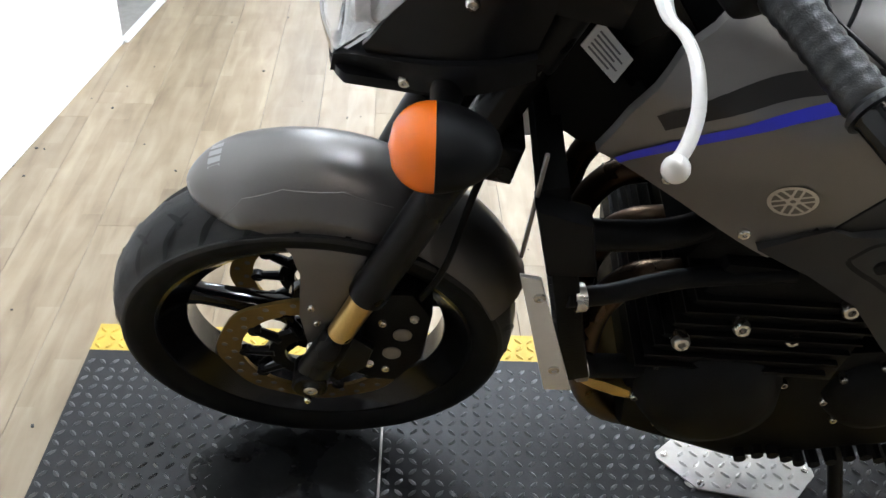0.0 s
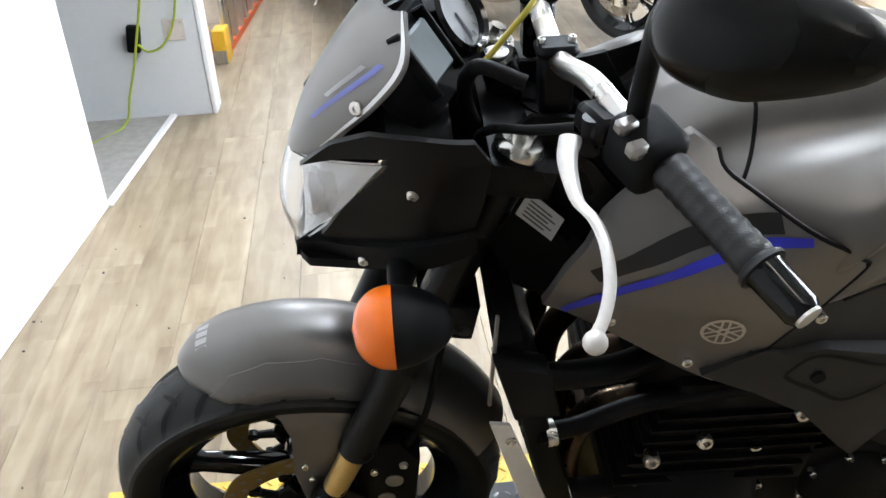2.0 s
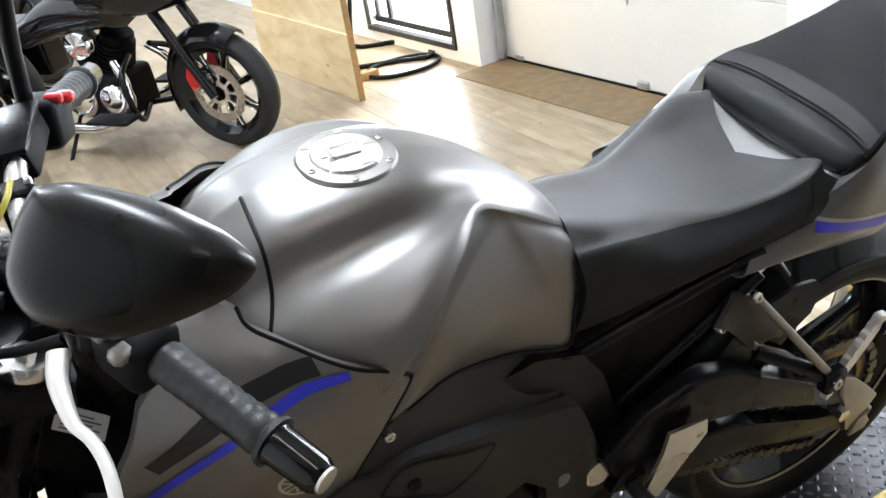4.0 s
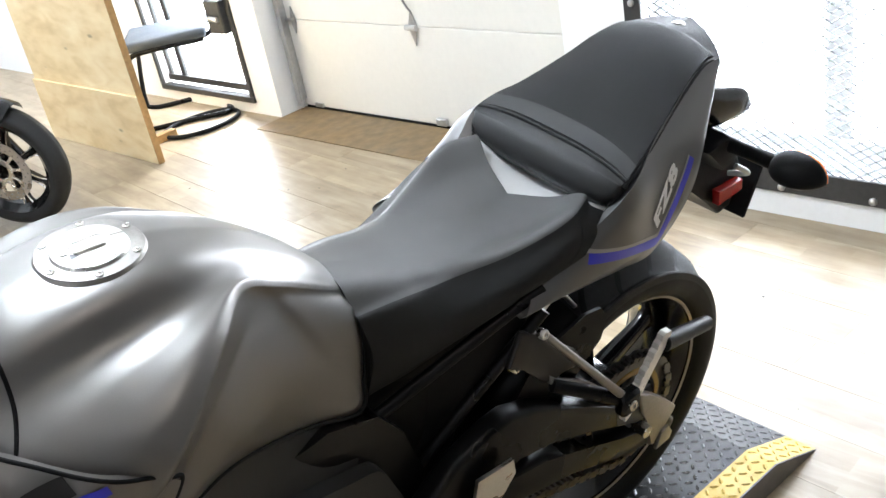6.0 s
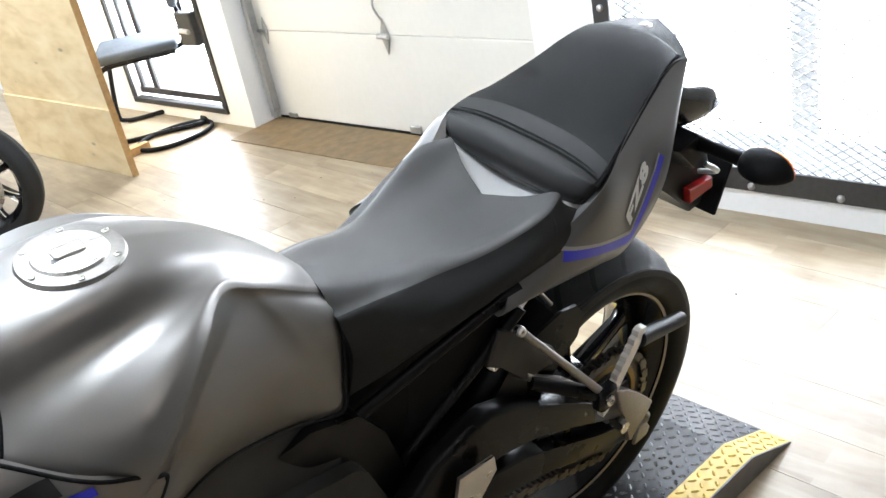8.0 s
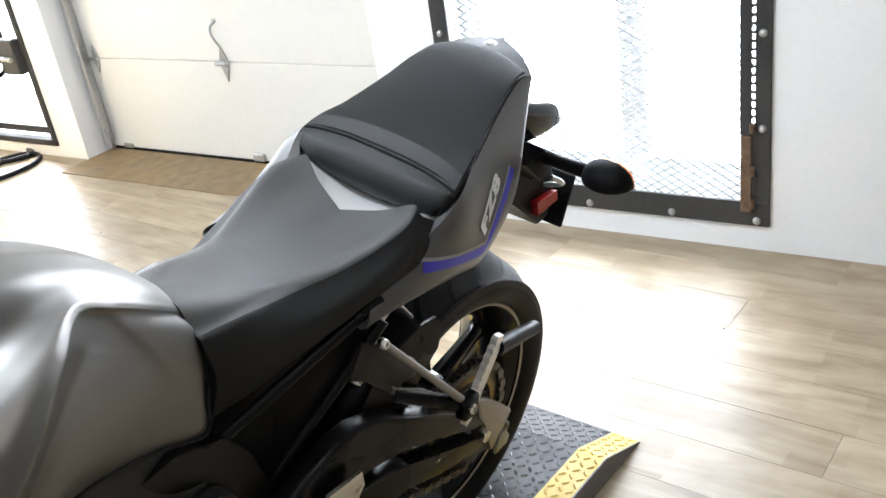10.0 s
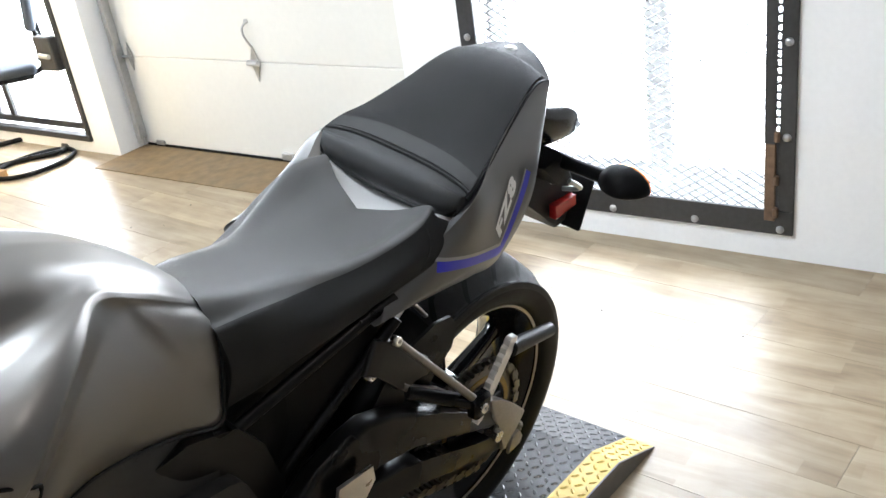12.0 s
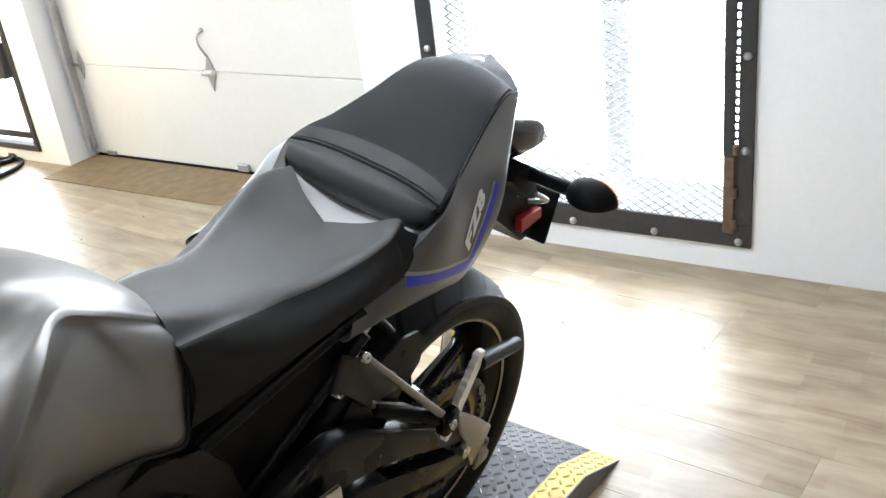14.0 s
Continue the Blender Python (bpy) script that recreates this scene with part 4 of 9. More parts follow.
def brake_disc(parent, y, outer, inner, m=STEEL, carrier=DISC_GOLD, seg=72):
    bm = bmesh.new()
    s = 1 if y > 0 else -1
    rows = []
    for k in range(seg):
        a = k * math.tau / seg
        ro = outer + 0.002 * math.cos(8 * a)
        rows.append([(r * math.cos(a), y + h, r * math.sin(a)) for r, h in ((inner, -0.0025), (ro, -0.0025), (ro, 0.0025), (inner, 0.0025))])
    sheet(bm, rows, close_u=True, close_v=True)
    disc = part("brake_disc", bm, m, parent, "drilled steel brake disc")
    bm = bmesh.new()
    for ring_r, n, off in ((inner + (outer - inner) * 0.3, 20, 0), (inner + (outer - inner) * 0.7, 20, 0.5)):
        for k in range(n):
            a = (k + off) * math.tau / n
            p = Vector((ring_r * math.cos(a), y, ring_r * math.sin(a)))
            ring_tube(bm, [p + Vector((0, -0.0031, 0)), p + Vector((0, 0.0031, 0))], 0.0042, 8)
    part("drill_hole", bm, INK, disc)["kind"] = "stuff"
    bm = bmesh.new()
    for k in range(10):
        a = k * math.tau / 10
        p = Vector(((inner - 0.006) * math.cos(a), y, (inner - 0.006) * math.sin(a)))
        ring_tube(bm, [p + Vector((0, -0.005, 0)), p + Vector((0, 0.005, 0))], 0.009, 12)
        q = p * (0.055 / p.xz.length)
        q.y = y
        rod(bm, q, p, 0.008, 0.006, 8)
    lathe(bm, [(0.04, y - 0.004), (0.062, y - 0.004), (0.062, y + 0.004), (0.04, y + 0.004)], (0, 0, 0), "Y", 36, close=True)
    part("disc_carrier", bm, carrier, disc, "dark brass disc carrier")


def front_wheel():
    w = part("front_wheel", rim_and_hub(0.216, 0.048, 0.045), GLOSS, BIKE, "black cast five-spoke front wheel", m=pose(0, 0, 0.297, 6.0, 0, 0))
    wheel_spokes(w, 0.216, 0.045, 5, GLOSS)
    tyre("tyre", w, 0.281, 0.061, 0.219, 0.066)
    # steel rotors tinted brass for the yellow deck reflected in them
    for y in (-0.063, 0.063):
        brake_disc(w, y, 0.132, 0.100, DISC_GOLD, SATIN)
    bm = bmesh.new()
    rod(bm, (0, -0.11, 0), (0, 0.11, 0), 0.012)
    part("axle", bm, BOLT, w)


front_wheel()


def front_end():
    # fender over the tyre
    bm = bmesh.new()
    rows, inner = [], []
    for a in np.linspace(118, 22, 60):
        k = (118 - a) / 96
        R = 0.322 + 0.012 * math.sin(math.pi * min(k * 1.5, 1)) - 0.016 * k
        half = 0.078 * math.sqrt(min(1, 0.10 + 0.9 * k / 0.13)) if k < 0.13 else 0.078 - 0.004 * k
        R -= 0.014 * (1 - k / 0.10) ** 2 if k < 0.10 else 0
        drop = 0.052 if k < 0.75 else 0.052 - 0.01 * (k - 0.75)
        c, s = math.cos(radians(a)), math.sin(radians(a))
        row, low = [], []
        for b in np.linspace(-1, 1, 21):
            rr = R - drop * abs(b) ** 2.6 * (half / 0.078)
            row.append((rr * c, half * b, 0.290 + rr * s))
            low.append(((rr - 0.004) * c, half * b * 0.97, 0.290 + (rr - 0.004) * s))
        rows.append(row + low[::-1])
    vs = sheet(bm, rows, close_v=True)
    for r in (vs[0], vs[-1]):
        bm.faces.new(r)
    fender = part("front_fender", bm, PAINT, BIKE, "matte grey front mudguard", angle=55)
    # cheek plates down to the fork
    for s in (-1, 1):
        out = [(-0.100, 0.551), (-0.062, 0.552), (-0.032, 0.543), (-0.012, 0.520), (-0.004, 0.486), (-0.010, 0.408), (-0.003, 0.350), (0.014, 0.346), (0.034, 0.374), (0.060, 0.45),
               (0.078, 0.52), (0.105, 0.54), (0.108, 0.572), (0.05, 0.594), (-0.02, 0.597), (-0.068, 0.584)]

        def cheek_y(x, z):
            r, a = math.hypot(x, z - 0.290), math.degrees(math.atan2(z - 0.290, x))
            k = min(max((118 - a) / 96, 0.0), 1.0)
            crown = 0.322 + 0.012 * math.sin(math.pi * min(k * 1.5, 1)) - 0.016 * k
            half = 0.078 * math.sqrt(min(1, 0.10 + 0.9 * k / 0.13)) if k < 0.13 else 0.078 - 0.004 * k
            depth = 0.052 * half / 0.078
            return s * (0.0009 + half * min(1, max(0.0, (crown - r) / depth)) ** 0.385 + 0.012 * step(0.268, 0.215, r))

        bm = shell(out, cheek_y, 0.004, 0.010)
        part("fender_cheek", bm, PAINT, fender, "matte grey mudguard cheek")
        for x, z in ((0.006, 0.425), (0.012, 0.395)):
            bm = bmesh.new()
            bolt(bm, (x, s * 0.0905, z), (0, s, 0), 0.005)
            part("screw", bm, BOLT, fender)
    # unlettered pale bars where the maker's word stands
    for k in range(6):
        bm = bmesh.new()
        y0 = -0.052 + k * 0.0125
        pts = []
        for a in (110.5, 107.5):
            for y in (y0, y0 + 0.009):
                kk = (118 - a) / 96
                R = 0.322 + 0.012 * math.sin(math.pi * min(kk * 1.5, 1)) - 0.016 * kk
                hf = 0.078 * (0.25 + 0.75 * step(0, 0.16, kk))
                rr = R - 0.052 * abs(y / hf) ** 2.6 * (hf / 0.078) + 0.0006 if abs(y) < hf else R - 0.05
                pts.append((rr * math.cos(radians(a)), y, 0.290 + rr * math.sin(radians(a))))
        vs = [bm.verts.new(p) for p in pts]
        bm.faces.new((vs[0], vs[1], vs[3], vs[2]))
        part("decal_bar", bm, PALE_DIM, fender, "pale grey decal bar", smooth=False)
    # fork legs
    def leg(s):
        y = s * 0.105
        at = lambda z: Vector((0.0015 + 0.446 * (z - 0.30), y, z))  # noqa: E731
        bm = bmesh.new()
        ring_tube(bm, [at(z) for z in (0.468, 0.472, 0.49, 0.497, 0.66, 0.664, 0.80, 0.93)], [0.020, 0.0245, 0.0245, 0.0228, 0.0232, 0.0238, 0.0240, 0.0250], 28)
        f = part("fork_leg", bm, SATIN, BIKE, "black upside-down fork tube")
        bm = bmesh.new()
        rod(bm, at(0.375), at(0.475), 0.0172, seg=28)
        part("slider", bm, GOLD, f, "gold fork slider")
        bm = bmesh.new()
        ring_tube(bm, [at(0.285), at(0.31), at(0.36), at(0.388), at(0.392)], [0.019, 0.024, 0.0225, 0.0205, 0.018], 24)
        prism(bm, [(0.005, 0.33), (0.06, 0.395), (0.085, 0.37), (0.075, 0.33), (0.03, 0.29)], y - 0.010 if s < 0 else y - 0.004, y + 0.004 if s < 0 else y + 0.010, 0.003)
        rod(bm, (0, y - s * 0.02, 0.298), (0, y + s * 0.024, 0.298), 0.024, seg=24, bevel=0.003)
        part("axle_clamp", bm, SATIN, f)
        bm = bmesh.new()
        bolt(bm, (0.002, y + s * 0.025, 0.298), (0, s, 0), 0.010, 0.005)
        bolt(bm, (-0.004, y + s * 0.022, 0.272), (0, s, 0), 0.005, 0.006)
        part("axle_bolt", bm, BOLT, f)
        bm = bmesh.new()
        top = at(0.93)
        d = (at(0.95) - at(0.9)).normalized()
        ring_tube(bm, [top, top + d * 0.006, top + d * 0.012, top + d * 0.013], [0.026, 0.026, 0.022, 0.013], 24)
        rod(bm, top + d * 0.012, top + d * 0.022, 0.010, seg=6)
        part("fork_cap", bm, BOLT, f, "silver fork cap with adjuster")
        bm = bmesh.new()
        # brake caliper behind the leg
        prism(bm, [(0.060, 0.31), (0.072, 0.40), (0.105, 0.455), (0.135, 0.455), (0.160, 0.41), (0.150, 0.32), (0.115, 0.265), (0.075, 0.27)], s * 0.040, s * 0.092, 0.008)
        c = part("brake_caliper", bm, ENGINE, BIKE, "black four-piston brake caliper")
        for x, z in ((0.108, 0.335), (0.122, 0.375)):
            bm = bmesh.new()
            ring_tube(bm, [(x, s * 0.088, z), (x, s * 0.094, z), (x, s * 0.0955, z)], [0.0125, 0.0125, 0.0095], 20)
            part("piston_cover", bm, ALU_DULL, c, "dull aluminium piston cover")
        for x, z in ((0.096, 0.40), (0.137, 0.41), (0.10, 0.30), (0.078, 0.31)):
            bm = bmesh.new()
            bolt(bm, (x, s * 0.092, z), (0, s, 0), 0.006, 0.005)
            part("screw", bm, BOLT, c)
        bm = bmesh.new()
        bent(bm, [(0.135, s * 0.08, 0.42), (0.17, s * 0.085, 0.50), (0.20, s * 0.07, 0.62), (0.23, s * 0.04, 0.70)], 0.0045)
        part("brake_hose", bm, PLASTIC, c, "black brake hose")

    both(leg)
    # yokes
    for z, dz, nm in ((0.735, 0.035, "lower_yoke"), (0.915, 0.022, "upper_yoke")):
        bm = bmesh.new()
        x = 0.0015 + 0.446 * (z - 0.30)
        prism(bm, [(x - 0.030, z - dz), (x + 0.036, z - dz - 0.014), (x + 0.046, z), (x - 0.022, z + 0.018)], -0.132, 0.132, 0.008)
        part(nm, bm, SATIN, BIKE)
    bm = bmesh.new()
    rod(bm, (0.225, 0, 0.70), (0.322, 0, 0.915), 0.03, seg=20)
    part("steering_head", bm, SATIN, BIKE)


front_end()


def headlight():
    # clear lens over a bright bowl
    def face(a, b, push):
        ab = abs(b)
        ys = 0.052 + 0.077 * a
        xs, zs = 0.048 + 0.105 * a**0.9, 0.792 + 0.148 * a
        xc, zc = 0.038 + 0.010 * a * a - 0.012 * math.sin(math.pi * a), 0.755 + 0.132 * a
        x = xc + (xs - xc) * ab**1.8
        return (x + push, ys * b, zc + (zs - zc) * ab**1.4)

    def grid(push):
        return [[face(a, b, push) for b in np.linspace(-1, 1, 25)] for a in np.linspace(0, 1, 13)]

    bm = bmesh.new()
    front, back = grid(0), grid(0.004)
    vs = sheet(bm, front)
    ws = sheet(bm, back)
    n, m = len(vs), len(vs[0])
    edge = [(i, 0) for i in range(n)] + [(n - 1, j) for j in range(1, m)] + [(i, m - 1) for i in range(n - 2, -1, -1)] + [(0, j) for j in range(m - 2, 0, -1)]
    for p, q in zip(edge, edge[1:] + edge[:1]):
        bm.faces.new((vs[p[0]][p[1]], vs[q[0]][q[1]], ws[q[0]][q[1]], ws[p[0]][p[1]]))
    lamp = part("headlight", bm, CLEAR, BIKE, "clear headlight lens", angle=60)
    bm = bmesh.new()
    rows = grid(0.009)
    for i, r in enumerate(rows):
        for j, p in enumerate(r):
            k = (1 - (2 * i / (len(rows) - 1) - 1) ** 2) * (1 - abs(2 * j / (len(r) - 1) - 1) ** 2)
            wave = 0.006 * math.cos(j * 1.7) * (0.4 + k)
            r[j] = (p[0] + 0.022 * k + wave * 0.6, p[1] * 0.98, p[2])
    sheet(bm, rows)
    part("reflector", bm, FROST, lamp, "bright faceted reflector", angle=15)
    for y in (-0.045, 0.045):
        bm = bmesh.new()
        ring_tube(bm, [(0.085, y, 0.85), (0.07, y, 0.85), (0.066, y, 0.85)], [0.022, 0.024, 0.02], 18)
        part("bulb_shield", bm, FROST, lamp)


headlight()


def cowl_y(x, z):
    return 0.066 + 0.085 * step(0.03, 0.25, x) + 0.010 * step(0.86, 0.95, z) - 0.028 * step(0.83, 0.76, z) * step(0.2, 0.05, x)


def front_cowl():
    for s in (-1, 1):
        # main black side panel round the lens
        out = [(0.155, 0.945), (0.11, 0.931), (0.066, 0.911), (0.100, 0.946), (0.14, 0.968), (0.185, 0.975), (0.235, 0.978), (0.25, 0.955), (0.243, 0.905), (0.235, 0.872),
               (0.155, 0.83), (0.082, 0.800), (0.076, 0.812), (0.105, 0.862)]
        bm = shell(out, lambda x, z: s * cowl_y(x, z), 0.008, 0.02)
        p = part("front_cowl", bm, SATIN, BIKE, "black side panel of the headlight cowl")
        bm = bmesh.new()
        bolt(bm, (0.176, s * cowl_y(0.176, 0.905), 0.905), (0, s, 0), 0.006)
        part("screw", bm, BOLT, p)
        # lower blade of the cowl, running into the chin
        out = [(0.040, 0.757), (0.045, 0.785), (0.078, 0.802), (0.155, 0.832), (0.235, 0.868), (0.236, 0.845), (0.19, 0.815), (0.13, 0.776), (0.09, 0.762)]
        bm = shell(out, lambda x, z: s * (cowl_y(x, z) + 0.008 * step(0.77, 0.82, z)), 0.010, 0.02)
        p = part("cowl_blade", bm, PLASTIC, BIKE, "black lower cowl blade")
        bm = bmesh.new()
        bolt(bm, (0.118, s * (cowl_y(0.118, 0.783) + 0.002), 0.783), (0, s, 0), 0.006)
        part("screw", bm, BOLT, p)
    # chin under the lamp
    bm = bmesh.new()
    rows = []
    for k in np.linspace(0, 1, 9):
        x = 0.036 + 0.12 * k
        w = 0.058 + 0.045 * k
        rows.append([(x + 0.02 * abs(b) ** 2, w * b, 0.756 + 0.018 * k - 0.004 * (1 - b * b)) for b in np.linspace(-1, 1, 15)])
    vs = sheet(bm, rows)
    r = bmesh.ops.extrude_face_region(bm, geom=list(bm.faces))
    for v in r["geom"]:
        if isinstance(v, bmesh.types.BMVert):
            v.co.z += 0.012
    part("chin", bm, PLASTIC, BIKE, "black chin under the headlight")
    # dark shell behind lamp and cowl
    bm = bmesh.new()
    body(bm, [(0.155, [(0, 0.955), (0.09, 0.95), (0.105, 0.89), (0.07, 0.81), (0, 0.79)]), (0.18, [(0, 0.962), (0.10, 0.955), (0.115, 0.89), (0.08, 0.82), (0, 0.80)]),
              (0.22, [(0, 0.95), (0.09, 0.945), (0.10, 0.90), (0.07, 0.85), (0, 0.83)])], 14, 16)
    part("lamp_housing", bm, PLASTIC, BIKE)


front_cowl()


def fly_screen():
    centre = [(0.048, 0.890), (0.067, 0.935), (0.094, 0.978), (0.128, 1.018), (0.160, 1.046)]
    half = [0.05, 0.078, 0.098, 0.100, 0.052]
    back = [0.03, 0.046, 0.056, 0.05, 0.022]
    line = smooth_line([(x, z, h, b) for (x, z), h, b in zip(centre, half, back)], 26)

    def at(i, b, push=0.0):
        x, z, h, bk = line[i]
        return (x + bk * abs(b) ** 2.2 + push * 0.8, h * b, z + 0.012 * abs(b) ** 2 + push * -0.5)

    bm = bmesh.new()
    rows = [[at(i, b) for b in np.linspace(-1, 1, 25)] + [at(i, b, 0.004) for b in np.linspace(1, -1, 25)] for i in range(len(line))]
    vs = sheet(bm, rows, close_v=True)
    for r in (vs[0], vs[-1]):
        bm.faces.new(r)
    sc = part("fly_screen", bm, PAINT, BIKE, "matte grey fly screen", angle=60)
    # pale border, stripe and word bars on each side
    for s in (-1, 1):
        bm = bmesh.new()
        rows = [[at(i, s * b, -0.0008) for b in (0.955, 0.995)] for i in range(2, len(line))]
        sheet(bm, rows)
        part("screen_edge", bm, PALE, sc, "pale edge line")
        bm = bmesh.new()
        n = 12
        rows = [[at(7 + k, s * (0.50 + 0.026 * k), -0.0008), at(7 + k, s * (0.57 + 0.026 * k), -0.0008)] for k in range(n)]
        sheet(bm, rows)
        part("stripe", bm, BLUE_PALE, sc, "faded blue stripe")
        for k in range(6):
            bm = bmesh.new()
            i = 11 + k
            rows = [[at(i, s * (0.60 - 0.05 + 0.026 * k), -0.001), at(i, s * (0.535 - 0.05 + 0.026 * k), -0.001)], [at(i + 1, s * (0.62 - 0.05 + 0.026 * k), -0.001), at(i + 1, s * (0.555 - 0.05 + 0.026 * k), -0.001)]]
            sheet(bm, rows)
            part("decal_bar", bm, PALE_DIM, sc, "pale decal bar")
        bm = bmesh.new()
        p = at(11, s * 0.9)
        bolt(bm, p, (-0.5, s * 0.8, 0.2), 0.008, 0.004)
        part("screw", bm, BOLT, sc)


fly_screen()


def instruments():
    m = pose(0.214, -0.014, 1.006, 0, 54, -26) @ Matrix.Scale(0.94, 4)
    bm = bmesh.new()
    body(bm, [(-0.045, [(0, 0.0), (0.05, -0.002), (0.066, -0.015), (0.05, -0.028), (0, -0.03)]), (0.0, [(0, 0.006), (0.075, 0.005), (0.10, -0.02), (0.085, -0.04), (0, -0.045)]),
              (0.05, [(0, 0.004), (0.07, 0.002), (0.09, -0.02), (0.07, -0.04), (0, -0.045)])], 16, 16)
    d = part("instrument_panel", bm, PLASTIC, BIKE, "black instrument cluster", m=m)
    bm = bmesh.new()
    lathe(bm, [(0.001, 0.012), (0.036, 0.012)], (-0.002, 0.036, 0), "Z", 36)
    t = part("tachometer", bm, DIAL, d, "pale round rev counter dial")
    bm = bmesh.new()
    lathe(bm, [(0.036, 0.0), (0.045, 0.0), (0.045, 0.02), (0.040, 0.024), (0.036, 0.02)], (-0.002, 0.036, 0), "Z", 36, close=True)
    part("bezel", bm, GLOSS, t, "black bezel ring")
    bm = bmesh.new()
    for k in range(11):
        a = radians(210 - 24 * k)
        q = Matrix.Translation((-0.002 + 0.029 * math.sin(a - 1.57), 0.036 + 0.029 * math.cos(a - 1.57), 0.013)) @ Matrix.Rotation(-a, 4, "Z")
        box(bm, (-0.0035, -0.0007, 0), (0.0035, 0.0007, 0.0006), m=q)
    box(bm, (-0.006, 0.035, 0.013), (0.026, 0.037, 0.0145))
    part("scale_marks", bm, INK, t)
    bm = bmesh.new()
    box(bm, (-0.032, -0.07, 0.006), (0.026, -0.016, 0.014), 0.003)
    part("display", bm, LCD, d, "pale grey display window", smooth=False)
    bm = bmesh.new()
    box(bm, (-0.042, -0.078, 0.0), (0.036, -0.071, 0.018), 0.002)
    part("display_trim", bm, SATIN, d, "black display trim", smooth=False)
    bm = bmesh.new()
    box(bm, (-0.042, -0.015, 0.0), (0.036, -0.009, 0.018), 0.002)
    part("display_trim", bm, SATIN, d, "black display trim", smooth=False)


instruments()


def bars():
    pts = [(0.325, 0, 1.0), (0.328, -0.07, 1.002), (0.345, -0.13, 1.015), (0.372, -0.20, 1.003), (0.46, -0.385, 0.958)]
    full = [(x, -y, z) for x, y, z in pts[::-1][:-1]] + pts
    bm = bmesh.new()
    bent(bm, full, 0.0112, 60, 16)
    bar = part("handlebar", bm, ALU, BIKE, "silver tapered handlebar")
    for s in (-1, 1):
        bm = bmesh.new()
        box(bm, (-0.017, -0.016, -0.06), (0.017, 0.016, 0.004), 0.005, pose(0.326, s * 0.055, 1.0))
        box(bm, (-0.021, -0.016, 0.003), (0.021, 0.016, 0.016), 0.005, pose(0.326, s * 0.055, 1.0))
        part("bar_clamp", bm, SATIN, bar)
        for dx in (-0.015, 0.015):
            bm = bmesh.new()
            bolt(bm, (0.326 + dx, s * 0.055, 1.016), (0, 0, 1), 0.0042)
            part("screw", bm, BOLT, bar)
        d = Vector((0.088, s * 0.185, -0.045)).normalized()
        a = Vector((0.389, s * 0.236, 0.9935))
        bm = bmesh.new()
        at = lambda t: a + d * t  # noqa: E731
        rs, ps = [], []
        for k in range(30):
            t = k * 0.118 / 29
            ps.append(at(t))
            rs.append(0.0172 + (0.0012 if k % 3 else 0.0) + (0.003 if k > 27 else 0) - 0.001 * math.sin(math.pi * k / 29))
        ring_tube(bm, ps, rs, 24)
        part("grip", bm, GRIP, BIKE, "black ribbed rubber grip")
        bm = bmesh.new()
        ring_tube(bm, [at(0.119), at(0.122), at(0.160), at(0.166)], [0.0175, 0.0165, 0.0155, 0.012], 24)
        e = part("bar_end", bm, GLOSS, BIKE, "black bar-end weight")
        bm = bmesh.new()
        bolt(bm, at(0.166), d, 0.0045, 0.002)
        part("screw", bm, BOLT, e)
        # switch housing
        bm = bmesh.new()
        q = Matrix.Translation(at(-0.028)) @ d.to_track_quat("Y", "Z").to_matrix().to_4x4()
        box(bm, (-0.024, -0.03, -0.032), (0.028, 0.028, 0.026), 0.012, q, seg=3)
        sw = part("switch_housing", bm, PLASTIC, BIKE, "black switch housing")
        bm = bmesh.new()
        box(bm, (0.012, -0.018, 0.018), (0.032, -0.004, 0.03), 0.003, q)
        box(bm, (0.016, 0.004, 0.012), (0.036, 0.02, 0.026), 0.004, q)
        part("switch_button", bm, ALU_DULL if s < 0 else BIKE_RED, sw, "small switch buttons")


bars()


